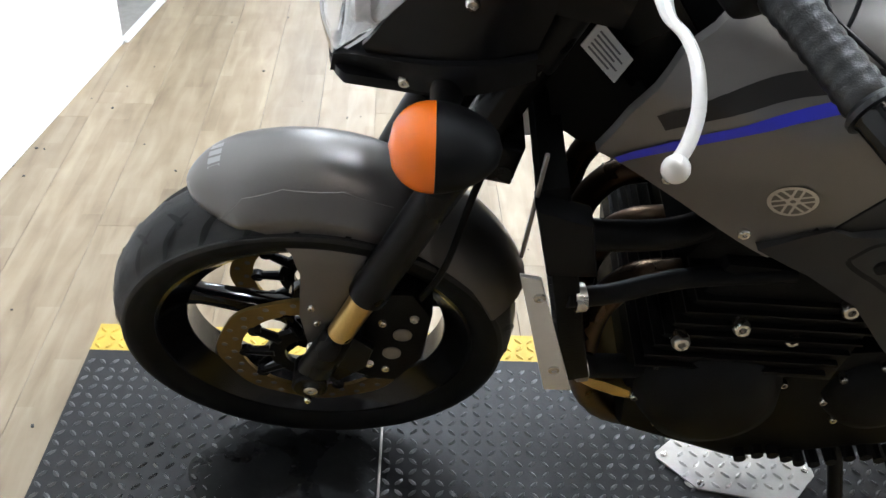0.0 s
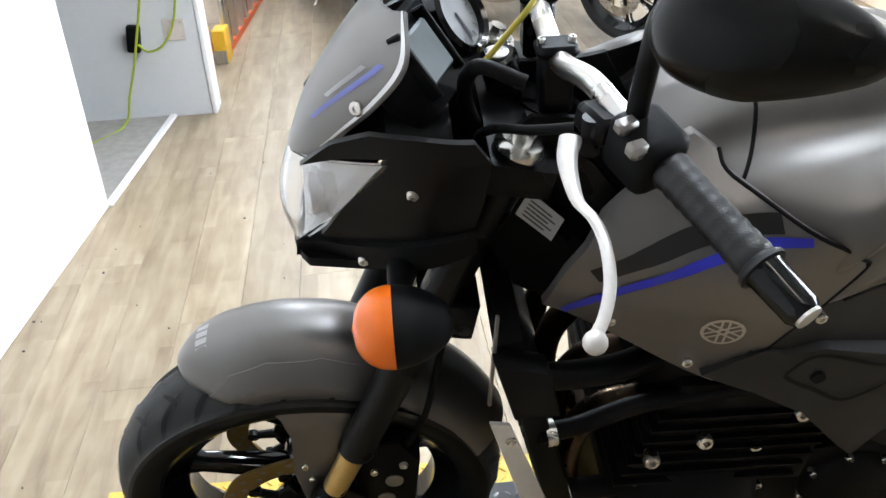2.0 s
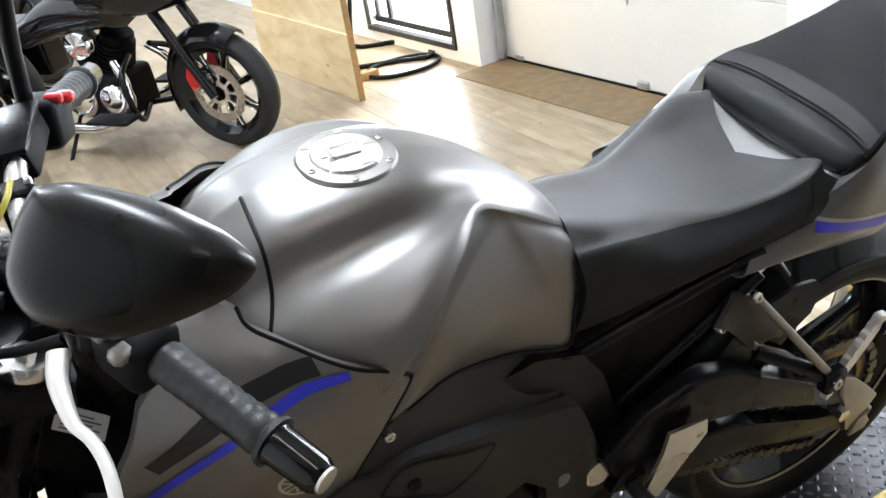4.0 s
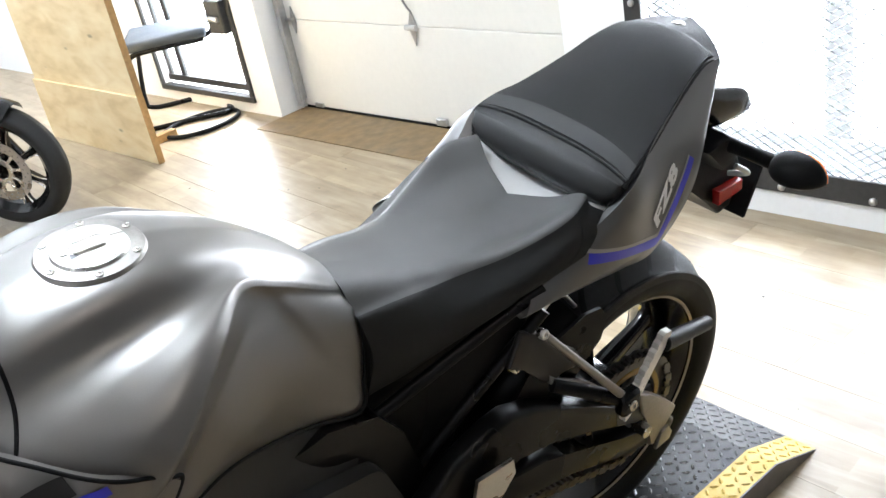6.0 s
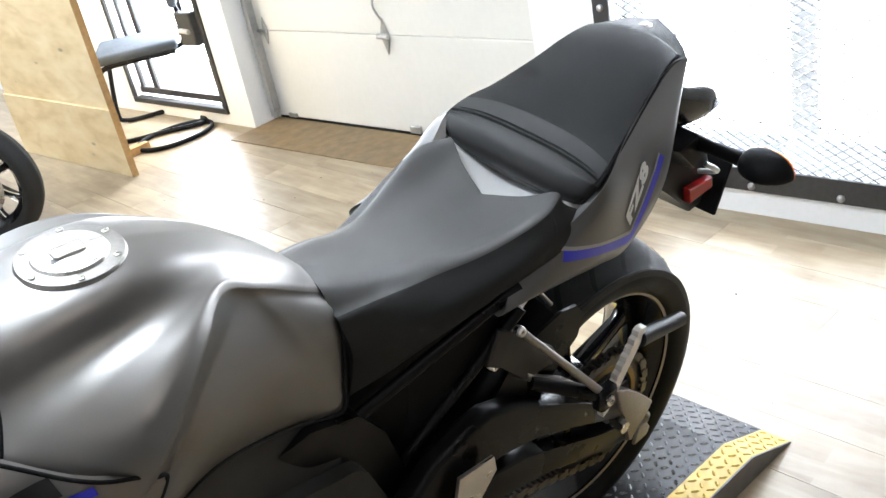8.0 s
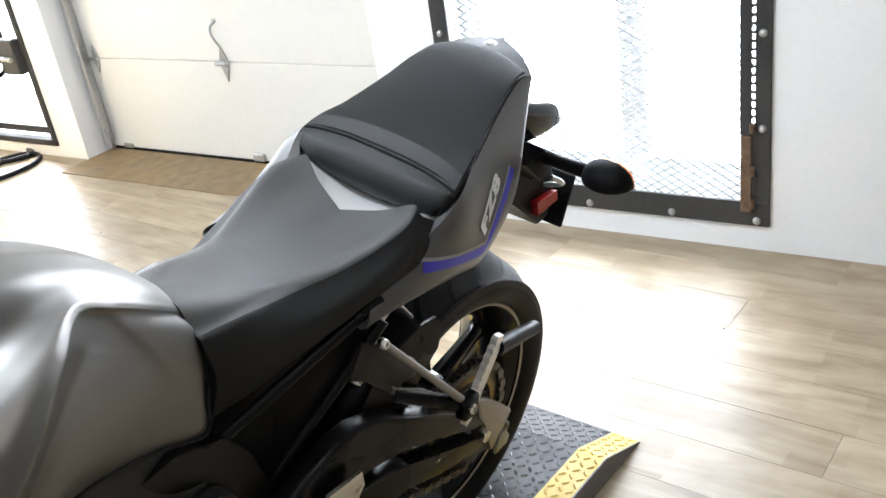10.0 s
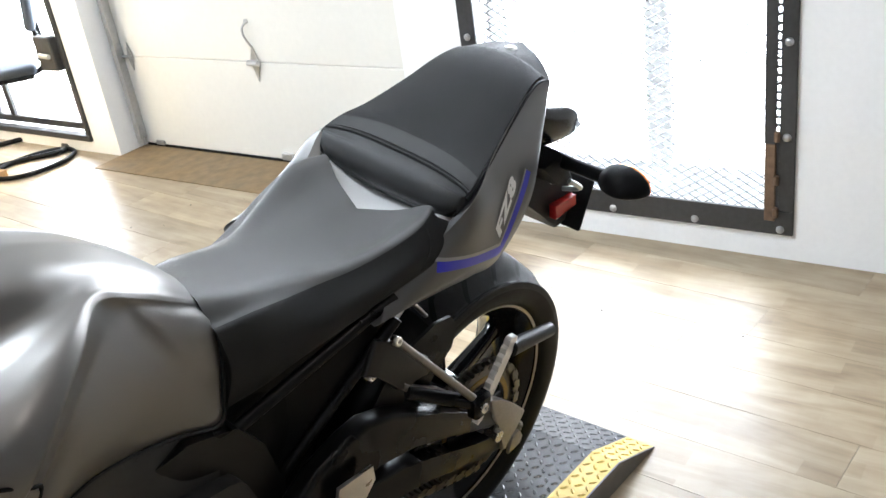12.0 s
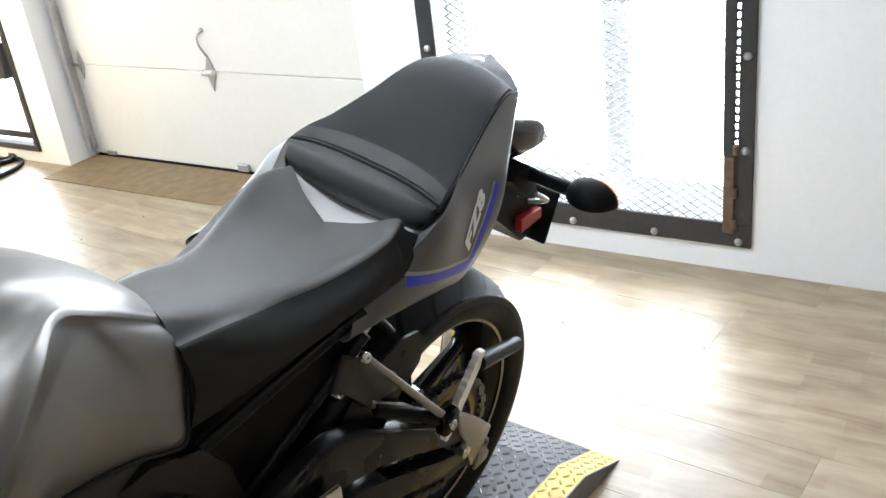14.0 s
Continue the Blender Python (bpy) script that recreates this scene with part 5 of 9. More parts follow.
def levers():
    # left: clutch lever, perch and cable
    bm = bmesh.new()
    pts = smooth_line([(0.318, -0.178, 0.990), (0.3107, -0.200, 0.985), (0.3095, -0.225, 0.980), (0.3114, -0.250, 0.976), (0.3195, -0.272, 0.976), (0.3235, -0.30, 0.972), (0.3205, -0.335, 0.964), (0.311, -0.362, 0.957), (0.301, -0.378, 0.952)], 30)
    ring_tube(bm, pts, [0.0108 - 0.0056 * min(k / 12, 1) for k in range(30)], 12, squash=0.55)
    bmesh.ops.create_uvsphere(bm, u_segments=16, v_segments=12, radius=0.0098, matrix=Matrix.Translation((0.2995, -0.3835, 0.951)))
    part("clutch_lever", bm, SILVER, BIKE, "silver ball-end clutch lever")
    bm = bmesh.new()
    box(bm, (-0.016, -0.02, -0.014), (0.03, 0.025, 0.014), 0.006, pose(0.345, -0.175, 1.0, 0, 10, 20))
    rod(bm, (0.335, -0.18, 0.975), (0.335, -0.18, 1.012), 0.009)
    p = part("lever_perch", bm, SATIN, BIKE, "black clutch lever perch")
    bm = bmesh.new()
    bent(bm, [(0.325, -0.165, 0.992), (0.29, -0.14, 0.975), (0.255, -0.105, 0.955), (0.25, -0.06, 0.90), (0.30, -0.05, 0.80)], 0.005)
    part("clutch_cable", bm, PLASTIC, p, "black clutch cable")
    # right: brake lever and fluid reservoir
    bm = bmesh.new()
    pts = smooth_line([(0.334, 0.178, 0.99), (0.318, 0.205, 0.982), (0.3165, 0.26, 0.968), (0.304, 0.32, 0.962), (0.299, 0.378, 0.955)], 24)
    ring_tube(bm, pts, [0.0092 - 0.0036 * min(k / 12, 1) for k in range(24)], 12, squash=0.6)
    bmesh.ops.create_uvsphere(bm, u_segments=16, v_segments=12, radius=0.0118, matrix=Matrix.Translation((0.299, 0.386, 0.954)))
    part("brake_lever", bm, SILVER, BIKE, "silver ball-end brake lever")
    bm = bmesh.new()
    q = pose(0.338, 0.150, 1.012, 6, -8, -20)
    box(bm, (-0.03, -0.045, -0.022), (0.03, 0.04, 0.012), 0.006, q, seg=2)
    rod(bm, q @ V(0, 0, -0.02), (0.345, 0.165, 0.995), 0.014)
    r = part("brake_reservoir", bm, PLASTIC, BIKE, "black brake fluid reservoir")
    bm = bmesh.new()
    box(bm, (-0.033, -0.048, 0.012), (0.033, 0.043, 0.02), 0.004, q, seg=2)
    part("lid", bm, SATIN, r, "black reservoir lid")
    bm = bmesh.new()
    bent(bm, [(0.31, 0.13, 1.0), (0.275, 0.12, 1.02), (0.25, 0.09, 0.99), (0.262, 0.05, 0.90), (0.26, 0.02, 0.75)], 0.0055)
    part("brake_hose", bm, PLASTIC, r, "black brake hose")
    for x, y in ((0.24, 0.055), (0.25, -0.045)):
        bm = bmesh.new()
        bent(bm, [(x + 0.04, y * 2.2, 1.0), (x - 0.005, y * 1.8, 1.01), (x - 0.012, y * 1.2, 0.95), (x + 0.03, y, 0.85)], 0.008)
        part("control_cable", bm, PLASTIC, BIKE, "black control cable sheath")
    # ignition barrel and loose yellow tie
    bm = bmesh.new()
    rod(bm, (0.285, 0, 0.935), (0.275, 0, 0.975), 0.021, seg=20, bevel=0.003)
    k = part("ignition_lock", bm, GLOSS, BIKE, "black ignition lock")
    bm = bmesh.new()
    lathe(bm, [(0.001, 0.0), (0.013, 0.0), (0.013, 0.003), (0.001, 0.003)], (0.275, 0, 0.9752), "Z", 20, close=True)
    part("lock_face", bm, BOLT, k)
    bm = bmesh.new()
    bent(bm, [(0.262, -0.012, 0.975), (0.285, 0.0, 0.995), (0.315, 0.02, 1.02), (0.326, 0.05, 1.024)], 0.0032)
    part("key_tag", bm, CABLE_YELLOW, k, "yellow key tag strap")


levers()


def mirrors():
    for s in (-1, 1):
        mid = Vector((0.380, -0.392, 1.208)) if s < 0 else Vector((0.36, 0.36, 1.29))
        a = Vector((0.100, s * 0.092, 0.006)).normalized()
        out = Vector((-0.30, s * 0.62, 0.72)).normalized()
        out = (out - a * out.dot(a)).normalized()
        up = out.cross(a).normalized()
        if up.y * s > 0:
            up = -up
        rim = [(-0.060, 0.0335), (-0.038, 0.0363), (-0.014, 0.034), (0.0094, 0.030), (0.033, 0.023), (0.056, 0.013), (0.0705, 0.0), (0.060, -0.0155), (0.039, -0.0286), (0.013, -0.040),
               (-0.0075, -0.0455), (-0.035, -0.044), (-0.055, -0.0368), (-0.0677, -0.021), (-0.0694, -0.001), (-0.0665, 0.019)]
        line = smooth_line(rim + rim[:1], 61)[:-1]
        bm = bmesh.new()
        rows = []
        for i in range(19):
            f = i / 18 * math.pi / 2
            k = math.cos(f) ** 0.75
            rows.append([mid + a * (p * k - 0.012 * (1 - k)) + up * (q * k - 0.003 * (1 - k)) + out * (0.033 * math.sin(f)) for p, q in line])
        vs = sheet(bm, rows, close_v=True)
        bm.faces.new(vs[0])
        bmesh.ops.remove_doubles(bm, verts=bm.verts, dist=1e-4)
        mr = part("mirror", bm, MIRROR_SHELL, BIKE, "satin black mirror housing", angle=60)
        bm = bmesh.new()
        face = [mid - out * 0.002 + a * (0.9 * p) + up * (0.88 * q) for p, q in line]
        bm.faces.new([bm.verts.new(p) for p in face])
        part("mirror_glass", bm, CHROME, mr, "mirror glass", smooth=False)
        bm = bmesh.new()
        base = Vector((0.365, s * 0.202, 1.008))
        knee = V(0.0, s * 0.05, 0.14) if s < 0 else V(0.018, 0.004, 0.20)
        bent(bm, [base, base + V(0.006, s * 0.003, 0.07), base + knee, mid - out * 0.01 - a * 0.03], [0.0095] * 18, 18, 12)
        rod(bm, base - V(0, 0, 0.012), base + V(0, 0, 0.014), 0.013, seg=6)
        part("mirror_stem", bm, SATIN, mr, "black mirror stem")


mirrors()


def turn_signal(s, centre, rx, ry, rz, back, stalk_to, flat=1.0, deep=0.8):
    """Tear-shaped black body with an orange lens on its blunt side (back: the lens looks to the rear)."""
    o = -1 if not back else 1
    c = Vector(centre)
    bm = bmesh.new()
    lens = bmesh.new()
    rows, lrows = [], []
    for i in range(15):
        f = i / 14
        x = 1.15 * f
        r = math.sqrt(max(1 - f**1.7, 0))
        rows.append([c + V(-o * rx * x, ry * r * math.cos(g), rz * r * math.sin(g) * (flat if math.sin(g) < 0 else 1)) for g in np.linspace(0, math.tau, 28, endpoint=False)])
    vs = sheet(bm, rows, close_v=True)
    bm.faces.new(vs[0])
    bmesh.ops.remove_doubles(bm, verts=bm.verts, dist=1e-5)
    t = part("turn_signal", bm, PLASTIC, BIKE, "black turn signal body", angle=60)
    for i in range(11):
        f = i / 10
        r = math.sqrt(max(1 - f**2.4, 0))
        lrows.append([c + V(o * (rx * deep * f + 0.0005), ry * r * math.cos(g), rz * r * math.sin(g) * (flat if math.sin(g) < 0 else 1)) for g in np.linspace(0, math.tau, 28, endpoint=False)])
    vs = sheet(lens, lrows, close_v=True)
    lens.faces.new(vs[0])
    bmesh.ops.remove_doubles(lens, verts=lens.verts, dist=1e-5)
    part("lens", lens, ORANGE, t, "orange turn signal lens", angle=60)
    bm = bmesh.new()
    q = Vector(stalk_to)
    ring_tube(bm, [c - (c - q) * 0.1, c * 0.4 + q * 0.6, q], [0.014, 0.012, 0.017], 14)
    part("stalk", bm, PLASTIC, t)


for s in (-1, 1):
    turn_signal(s, (0.148, s * 0.232, 0.828), 0.050, 0.045, 0.035, False, (0.16, s * 0.12, 0.80))


def radiator():
    ax = lambda z: 0.236 + (0.80 - z) * 0.215  # noqa: E731
    bm = bmesh.new()
    prism(bm, [(ax(0.74) + 0.004, 0.74), (ax(0.42), 0.42), (ax(0.42) + 0.030, 0.43), (ax(0.74) + 0.030, 0.745)], -0.19, 0.19, 0.003)
    r = part("radiator", bm, ENGINE, BIKE, "black radiator core")
    bm = bmesh.new()
    for k in range(28):
        z = 0.43 + k * 0.011
        box(bm, (ax(z) - 0.003, -0.185, z), (ax(z) + 0.002, 0.185, z + 0.0012))
    part("finned_block", bm, FRAME_STEEL, r)["kind"] = "stuff"
    for s in (-1, 1):
        bm = bmesh.new()
        prism(bm, [(ax(0.74) - 0.004, 0.74), (ax(0.645) - 0.002, 0.645), (ax(0.645) + 0.05, 0.645), (ax(0.72) + 0.05, 0.72)], s * 0.185, s * 0.218, 0.006)
        part("end_tank", bm, PLASTIC, r, "black radiator end tank")
        bm = bmesh.new()
        prism(bm, [(0.239, 0.654), (0.261, 0.649), (0.319, 0.455), (0.2875, 0.455)], s * 0.219, s * 0.225, 0.0015)
        pl = part("side_guard", bm, SILVER, r, "brushed silver radiator side guard")
        for x, z in ((0.2624, 0.6224), (0.2938, 0.4965)):
            bm = bmesh.new()
            bolt(bm, (x, s * 0.225, z), (0, s, 0), 0.0065, 0.003)
            part("screw", bm, BOLT, pl)
        bm = bmesh.new()
        box(bm, (-0.002, s * 0.196 - 0.003, 0.0), (0.002, s * 0.196 + 0.003, 0.140), 0.001, pose(0.2420, 0, 0.652, 0, 3.7, 0))
        part("edge_strip", bm, ALU_DULL, r, "bright radiator edge")
    # coolant hoses and clips
    for pts, rad in (([(0.28, -0.17, 0.665), (0.33, -0.175, 0.665), (0.40, -0.16, 0.655), (0.47, -0.12, 0.64)], 0.017),
                     ([(0.30, -0.185, 0.575), (0.35, -0.175, 0.572), (0.43, -0.165, 0.59), (0.55, -0.16, 0.60)], 0.012),
                     ([(0.33, -0.17, 0.43), (0.36, -0.15, 0.40), (0.42, -0.14, 0.39), (0.5, -0.14, 0.42)], 0.016)):
        bm = bmesh.new()
        bent(bm, pts, rad, 20, 14)
        h = part("coolant_hose", bm, PLASTIC, r, "black coolant hose")
    for p in ((0.308, -0.184, 0.573), (0.335, -0.17, 0.42)):
        bm = bmesh.new()
        ring_tube(bm, [Vector(p), Vector(p) + V(0.012, 0.002, 0)], [0.0165, 0.0165], 16)
        part("hose_clip", bm, ALU, r, "bright hose clip")


radiator()

# ---- tank, frame, engine, seat and tail ----
BODY = Matrix.Rotation(radians(1.7), 4, "X")      # the body leans a little further than the near side parts


def loft(lines, nu, counts):
    """Grid over guide lines of equal length: each group of lines is blended smoothly, and groups meet in a crease."""
    rows = [[] for _ in range(nu)]
    for g, (group, n) in enumerate(zip(lines, counts)):
        guides = [smooth_line(line, nu) for line in group]
        for i in range(nu):
            pts = smooth_line([gd[i] for gd in guides], n)
            rows[i].extend(pts[1:] if g else pts)
    return rows


def mirrored(rows):
    """Rows from the middle outwards, doubled about y = 0; the built side of each row runs to positive y."""
    return [[(x, -y, z) for x, y, z in row[::-1]] + [tuple(p) for p in row[1:]] for row in rows]


# guide lines from the tip at the seat, forward along the shoulder and down the crease
TANK_TOP = [
    [(0.912, 0, 0.812), (0.862, 0, 0.873), (0.81, 0, 0.921), (0.765, 0, 0.950), (0.70, 0, 0.978), (0.64, 0, 0.987), (0.57, 0, 0.985), (0.51, 0, 0.972), (0.43, 0, 0.925)],
    [(0.910, 0.016, 0.811), (0.86, 0.028, 0.870), (0.806, 0.036, 0.917), (0.762, 0.044, 0.945), (0.70, 0.058, 0.972), (0.64, 0.066, 0.979), (0.57, 0.066, 0.975), (0.508, 0.062, 0.962), (0.43, 0.055, 0.915)],
    [(0.909, 0.026, 0.810), (0.857, 0.044, 0.866), (0.80, 0.056, 0.913), (0.755, 0.066, 0.938), (0.695, 0.088, 0.949), (0.635, 0.095, 0.948), (0.565, 0.098, 0.941), (0.503, 0.094, 0.928), (0.428, 0.08, 0.890)],
    [(0.907, 0.034, 0.809), (0.853, 0.056, 0.862), (0.795, 0.071, 0.910), (0.750, 0.080, 0.936), (0.690, 0.114, 0.945), (0.632, 0.132, 0.941), (0.565, 0.142, 0.928), (0.50, 0.140, 0.907), (0.42, 0.12, 0.86)],
    [(0.906, 0.037, 0.808), (0.851, 0.062, 0.860), (0.792, 0.078, 0.909), (0.747, 0.088, 0.936), (0.690, 0.136, 0.942), (0.630, 0.172, 0.929), (0.580, 0.188, 0.908), (0.525, 0.178, 0.878), (0.47, 0.16, 0.82)],
    [(0.905, 0.040, 0.806), (0.85, 0.066, 0.856), (0.79, 0.084, 0.905), (0.744, 0.096, 0.931), (0.690, 0.152, 0.931), (0.626, 0.199, 0.904), (0.592, 0.208, 0.872), (0.56, 0.200, 0.835), (0.53, 0.185, 0.79)],
]
TANK_FOOT = [(0.906, 0.043, 0.801), (0.856, 0.067, 0.843), (0.800, 0.082, 0.887), (0.766, 0.089, 0.903), (0.717, 0.128, 0.902), (0.655, 0.172, 0.880), (0.620, 0.182, 0.850), (0.590, 0.183, 0.816), (0.553, 0.175, 0.78)]
TANK_EDGE = [(0.905, 0.056, 0.796), (0.893, 0.082, 0.762), (0.880, 0.095, 0.712), (0.862, 0.109, 0.680), (0.79, 0.118, 0.716), (0.72, 0.137, 0.753), (0.66, 0.161, 0.782), (0.60, 0.184, 0.790), (0.545, 0.178, 0.77)]


def half_way(a, b, out):
    return [tuple(0.5 * (p + q) + (out if k == 1 else 0) for k, (p, q) in enumerate(zip(u, v))) for u, v in zip(a, b)]


def tank():
    bm = bmesh.new()
    step_mid = half_way(TANK_TOP[-1], TANK_FOOT, -0.001)
    panel = [TANK_FOOT, [tuple(0.82 * p + 0.18 * q + (0.007 if k == 1 else 0) for k, (p, q) in enumerate(zip(u, v))) for u, v in zip(TANK_FOOT, TANK_EDGE)],
             half_way(TANK_FOOT, TANK_EDGE, 0.010), TANK_EDGE]
    inner = [(x - 0.012 * (k > 2), y - 0.022, z - 0.004) for k, (x, y, z) in enumerate(TANK_EDGE)]
    rows = mirrored(loft([TANK_TOP, [TANK_TOP[-1], step_mid, TANK_FOOT], panel, [TANK_EDGE, inner]], 110, [60, 7, 24, 4]))
    vs = sheet(bm, rows)
    for r in (vs[0], vs[-1]):
        bm.faces.new(r)
    bmesh.ops.remove_doubles(bm, verts=bm.verts, dist=1e-6)
    for _ in range(2):
        bmesh.ops.smooth_vert(bm, verts=[v for v in bm.verts if not v.is_boundary], factor=0.4, use_axis_x=True, use_axis_y=True, use_axis_z=True)
    t = part("fuel_tank", bm, PAINT, BIKE, "matte grey sculpted fuel tank", angle=75, m=BODY)
    # black strip for the shade in the gap along the panel's edge, against seat and trim
    for s in (-1, 1):
        bm = bmesh.new()
        line = smooth_line([(x + (0.002 if k < 3 else 0), s * (y - 0.001), z - 0.002) for k, (x, y, z) in enumerate(TANK_EDGE)], 60)
        ring_tube(bm, line[:52], 0.0030, 8)
        part("gap_strip", bm, INK_BLACK, t, "black strip for the dark gap")
    # filler cap
    m = pose(0.640, 0, 0.9865, 0, 3.0, 0) @ Matrix.Scale(0.83, 4)
    bm = bmesh.new()
    lathe(bm, [(0.0, 0.001), (0.052, 0.001), (0.063, 0.0), (0.066, -0.006), (0.0, -0.012)], (0, 0, 0), "Z", 56)
    c = part("fuel_cap", bm, ALU_DULL, t, "dull metal filler cap ring", m=m)
    bm = bmesh.new()
    lathe(bm, [(0.0, 0.006), (0.030, 0.006), (0.044, 0.0048), (0.046, 0.001)], (0, 0, 0), "Z", 48)
    part("cap_lid", bm, ALU, c, "bright filler cap lid")
    bm = bmesh.new()
    box(bm, (-0.022, -0.012, 0.006), (0.018, 0.012, 0.009), 0.003)
    box(bm, (-0.036, -0.004, 0.006), (-0.026, 0.004, 0.0072), 0.001)
    part("lock_flap", bm, ALU, c)
    bm = bmesh.new()
    vs = [bm.verts.new(p) for p in ((-0.03, -0.018, 0.0068), (-0.016, -0.014, 0.0068), (-0.026, -0.005, 0.0068))]
    bm.faces.new(vs)
    part("arrow_mark", bm, INK, c, "dark arrow mark", smooth=False)
    for k in range(6):
        a = k * math.tau / 6 + 0.3
        bm = bmesh.new()
        bolt(bm, (0.0565 * math.cos(a), 0.0565 * math.sin(a), 0.0005), (0, 0, 1), 0.0048, 0.002)
        part("screw", bm, BOLT, c)
    return t


TANK = tank()


def surface_of(ob):
    mesh = ob.data
    m = ob.matrix_basis
    return BVHTree.FromPolygons([m @ v.co for v in mesh.vertices], [p.vertices for p in mesh.polygons])


def on_side(tree, x, z, s=-1, lift=0.0008, depth=0.0):
    hit, normal, _, _ = tree.ray_cast(V(x, s * 1.0, z), V(0, -s, 0))
    if hit is None:
        return None
    if normal.y * s < 0:
        normal = -normal
    return hit + normal * lift


def ribbon(tree, pts, width, s=-1, lift=0.0008, n=40):
    """A strip laid on a surface along points in x and z."""
    line = smooth_line(pts, n)
    bm = bmesh.new()
    rows = []
    for i, p in enumerate(line):
        d = line[min(i + 1, n - 1)] - line[max(i - 1, 0)]
        d = d / np.linalg.norm(d)
        q = np.array([-d[1], d[0]]) * width / 2
        row = [on_side(tree, *(p + q * k), s, lift) for k in (1, 0.5, 0, -0.5, -1)]
        if all(c is not None for c in row):
            rows.append(row)
    if len(rows) > 1:
        sheet(bm, rows)
    return bm


def shroud_y(x, z):
    y = 0.150 + 0.066 * step(0.30, 0.50, x) - 0.006 * step(0.50, 0.62, x)
    y += 0.016 * step(0.70, 0.80, z) - 0.045 * step(0.84, 0.925, z) * step(0.565, 0.485, x) - 0.055 * step(0.90, 0.95, z)
    return y


def tank_shrouds():
    for s in (-1, 1):
        out = [(0.303, 0.768), (0.36, 0.736), (0.42, 0.708), (0.481, 0.682), (0.53, 0.728), (0.555, 0.780), (0.603, 0.845), (0.594, 0.858), (0.569, 0.876), (0.522, 0.902), (0.477, 0.922),
               (0.471, 0.934), (0.45, 0.945), (0.41, 0.925), (0.36, 0.880), (0.325, 0.82)]
        bm = shell(out, lambda x, z: s * shroud_y(x, z), 0.012, 0.018)
        p = part("tank_side_panel", bm, PAINT, BIKE, "matte grey tank side panel with a blue stripe")
        tree = surface_of(p)
        bm = ribbon(tree, [(0.324, 0.760), (0.342, 0.776), (0.395, 0.820), (0.441, 0.855), (0.49, 0.875), (0.542, 0.884)], 0.0095, s, 0.0018, 30)
        part("stripe", bm, BLUE, p, "blue stripe")
        # dark band above the stripe
        bm = ribbon(tree, [(0.352, 0.818), (0.405, 0.858), (0.452, 0.883), (0.520, 0.897)], 0.017, s, 0.0014, 60)
        part("dark_band", bm, PAINT_DARK, p, "dark band above the stripe")
        # round emblem, drawn as plain ring and bars
        cx, cz, R = 0.475, 0.772, 0.0215
        bm = bmesh.new()
        rows = []
        for k in range(40):
            a = k * math.tau / 40
            rows.append([on_side(tree, cx + r * math.cos(a), cz + r * math.sin(a), s, 0.0015) for r in (R, R - 0.0035)])
        sheet(bm, rows, close_u=True)
        for k in range(3):
            a = k * math.pi / 3 + 0.5
            for o in (-0.0035, 0.0035):
                c, sn = math.cos(a), math.sin(a)
                pts = [on_side(tree, cx + u * c - w * sn, cz + u * sn + w * c, s, 0.0014) for u, w in ((-R * 0.86, o - 0.0012), (R * 0.86, o - 0.0012), (R * 0.86, o + 0.0012), (-R * 0.86, o + 0.0012))]
                bm.faces.new([bm.verts.new(q) for q in pts])
        part("emblem", bm, ALU, p, "round silver emblem")
        for x, z in ((0.452, 0.709), (0.372, 0.752), (0.572, 0.782)):
            bm = bmesh.new()
            bolt(bm, (x, s * (shroud_y(x, z) + 0.001), z), (0, s, 0), 0.0065, 0.004)
            part("screw", bm, BOLT, p)
        edge = [(0.471, 0.936), (0.477, 0.922), (0.522, 0.902), (0.569, 0.876), (0.594, 0.857), (0.602, 0.844), (0.556, 0.780), (0.530, 0.730)]
        bm = bmesh.new()
        line = smooth_line(edge, 40)
        ring_tube(bm, [(x, s * (shroud_y(x, z) - 0.001), z) for x, z in line], 0.0022, 8)
        part("joint_line", bm, PLASTIC, p, "black joint strip")
        if s > 0:
            continue
        # the same joint going on over the tank's shoulder
        top = surface_of(TANK)
        back = BODY.inverted()
        pts = []
        for x, y in smooth_line([(0.468, 0.158), (0.482, 0.142), (0.500, 0.118), (0.514, 0.085), (0.518, 0.045), (0.522, 0.0)], 30):
            hit, _, _, _ = top.ray_cast(V(x, s * y - 0.028, 1.3), V(0, 0, -1))
            if hit is not None:
                pts.append(back @ hit)
        bm = bmesh.new()
        ring_tube(bm, pts, 0.0022, 8)
        part("joint_line", bm, PLASTIC, TANK, "black joint strip")


tank_shrouds()
FAR_TURN = Matrix.Rotation(radians(3.4), 4, "X")    # far side parts mirrored about the body's own leaning plane


def turn_far_side(kinds):
    for ob in list(BIKE.children):
        if ob.name.split(".")[0] in kinds and ob.type == "MESH" and ob.data.vertices[0].co.y > 0:
            ob.matrix_basis = FAR_TURN @ ob.matrix_basis


turn_far_side({"tank_side_panel"})


def spar_y(x, z):
    """How far the side cover stands out; it draws in towards the seat."""
    return 0.222 - 0.20 * (max(x, 0.58) - 0.58)


TRIM_X, TRIM_Y = (0.50, 0.55, 0.60, 0.66, 0.72, 0.79, 0.862, 0.95), (0.230, 0.223, 0.207, 0.184, 0.159, 0.139, 0.129, 0.118)


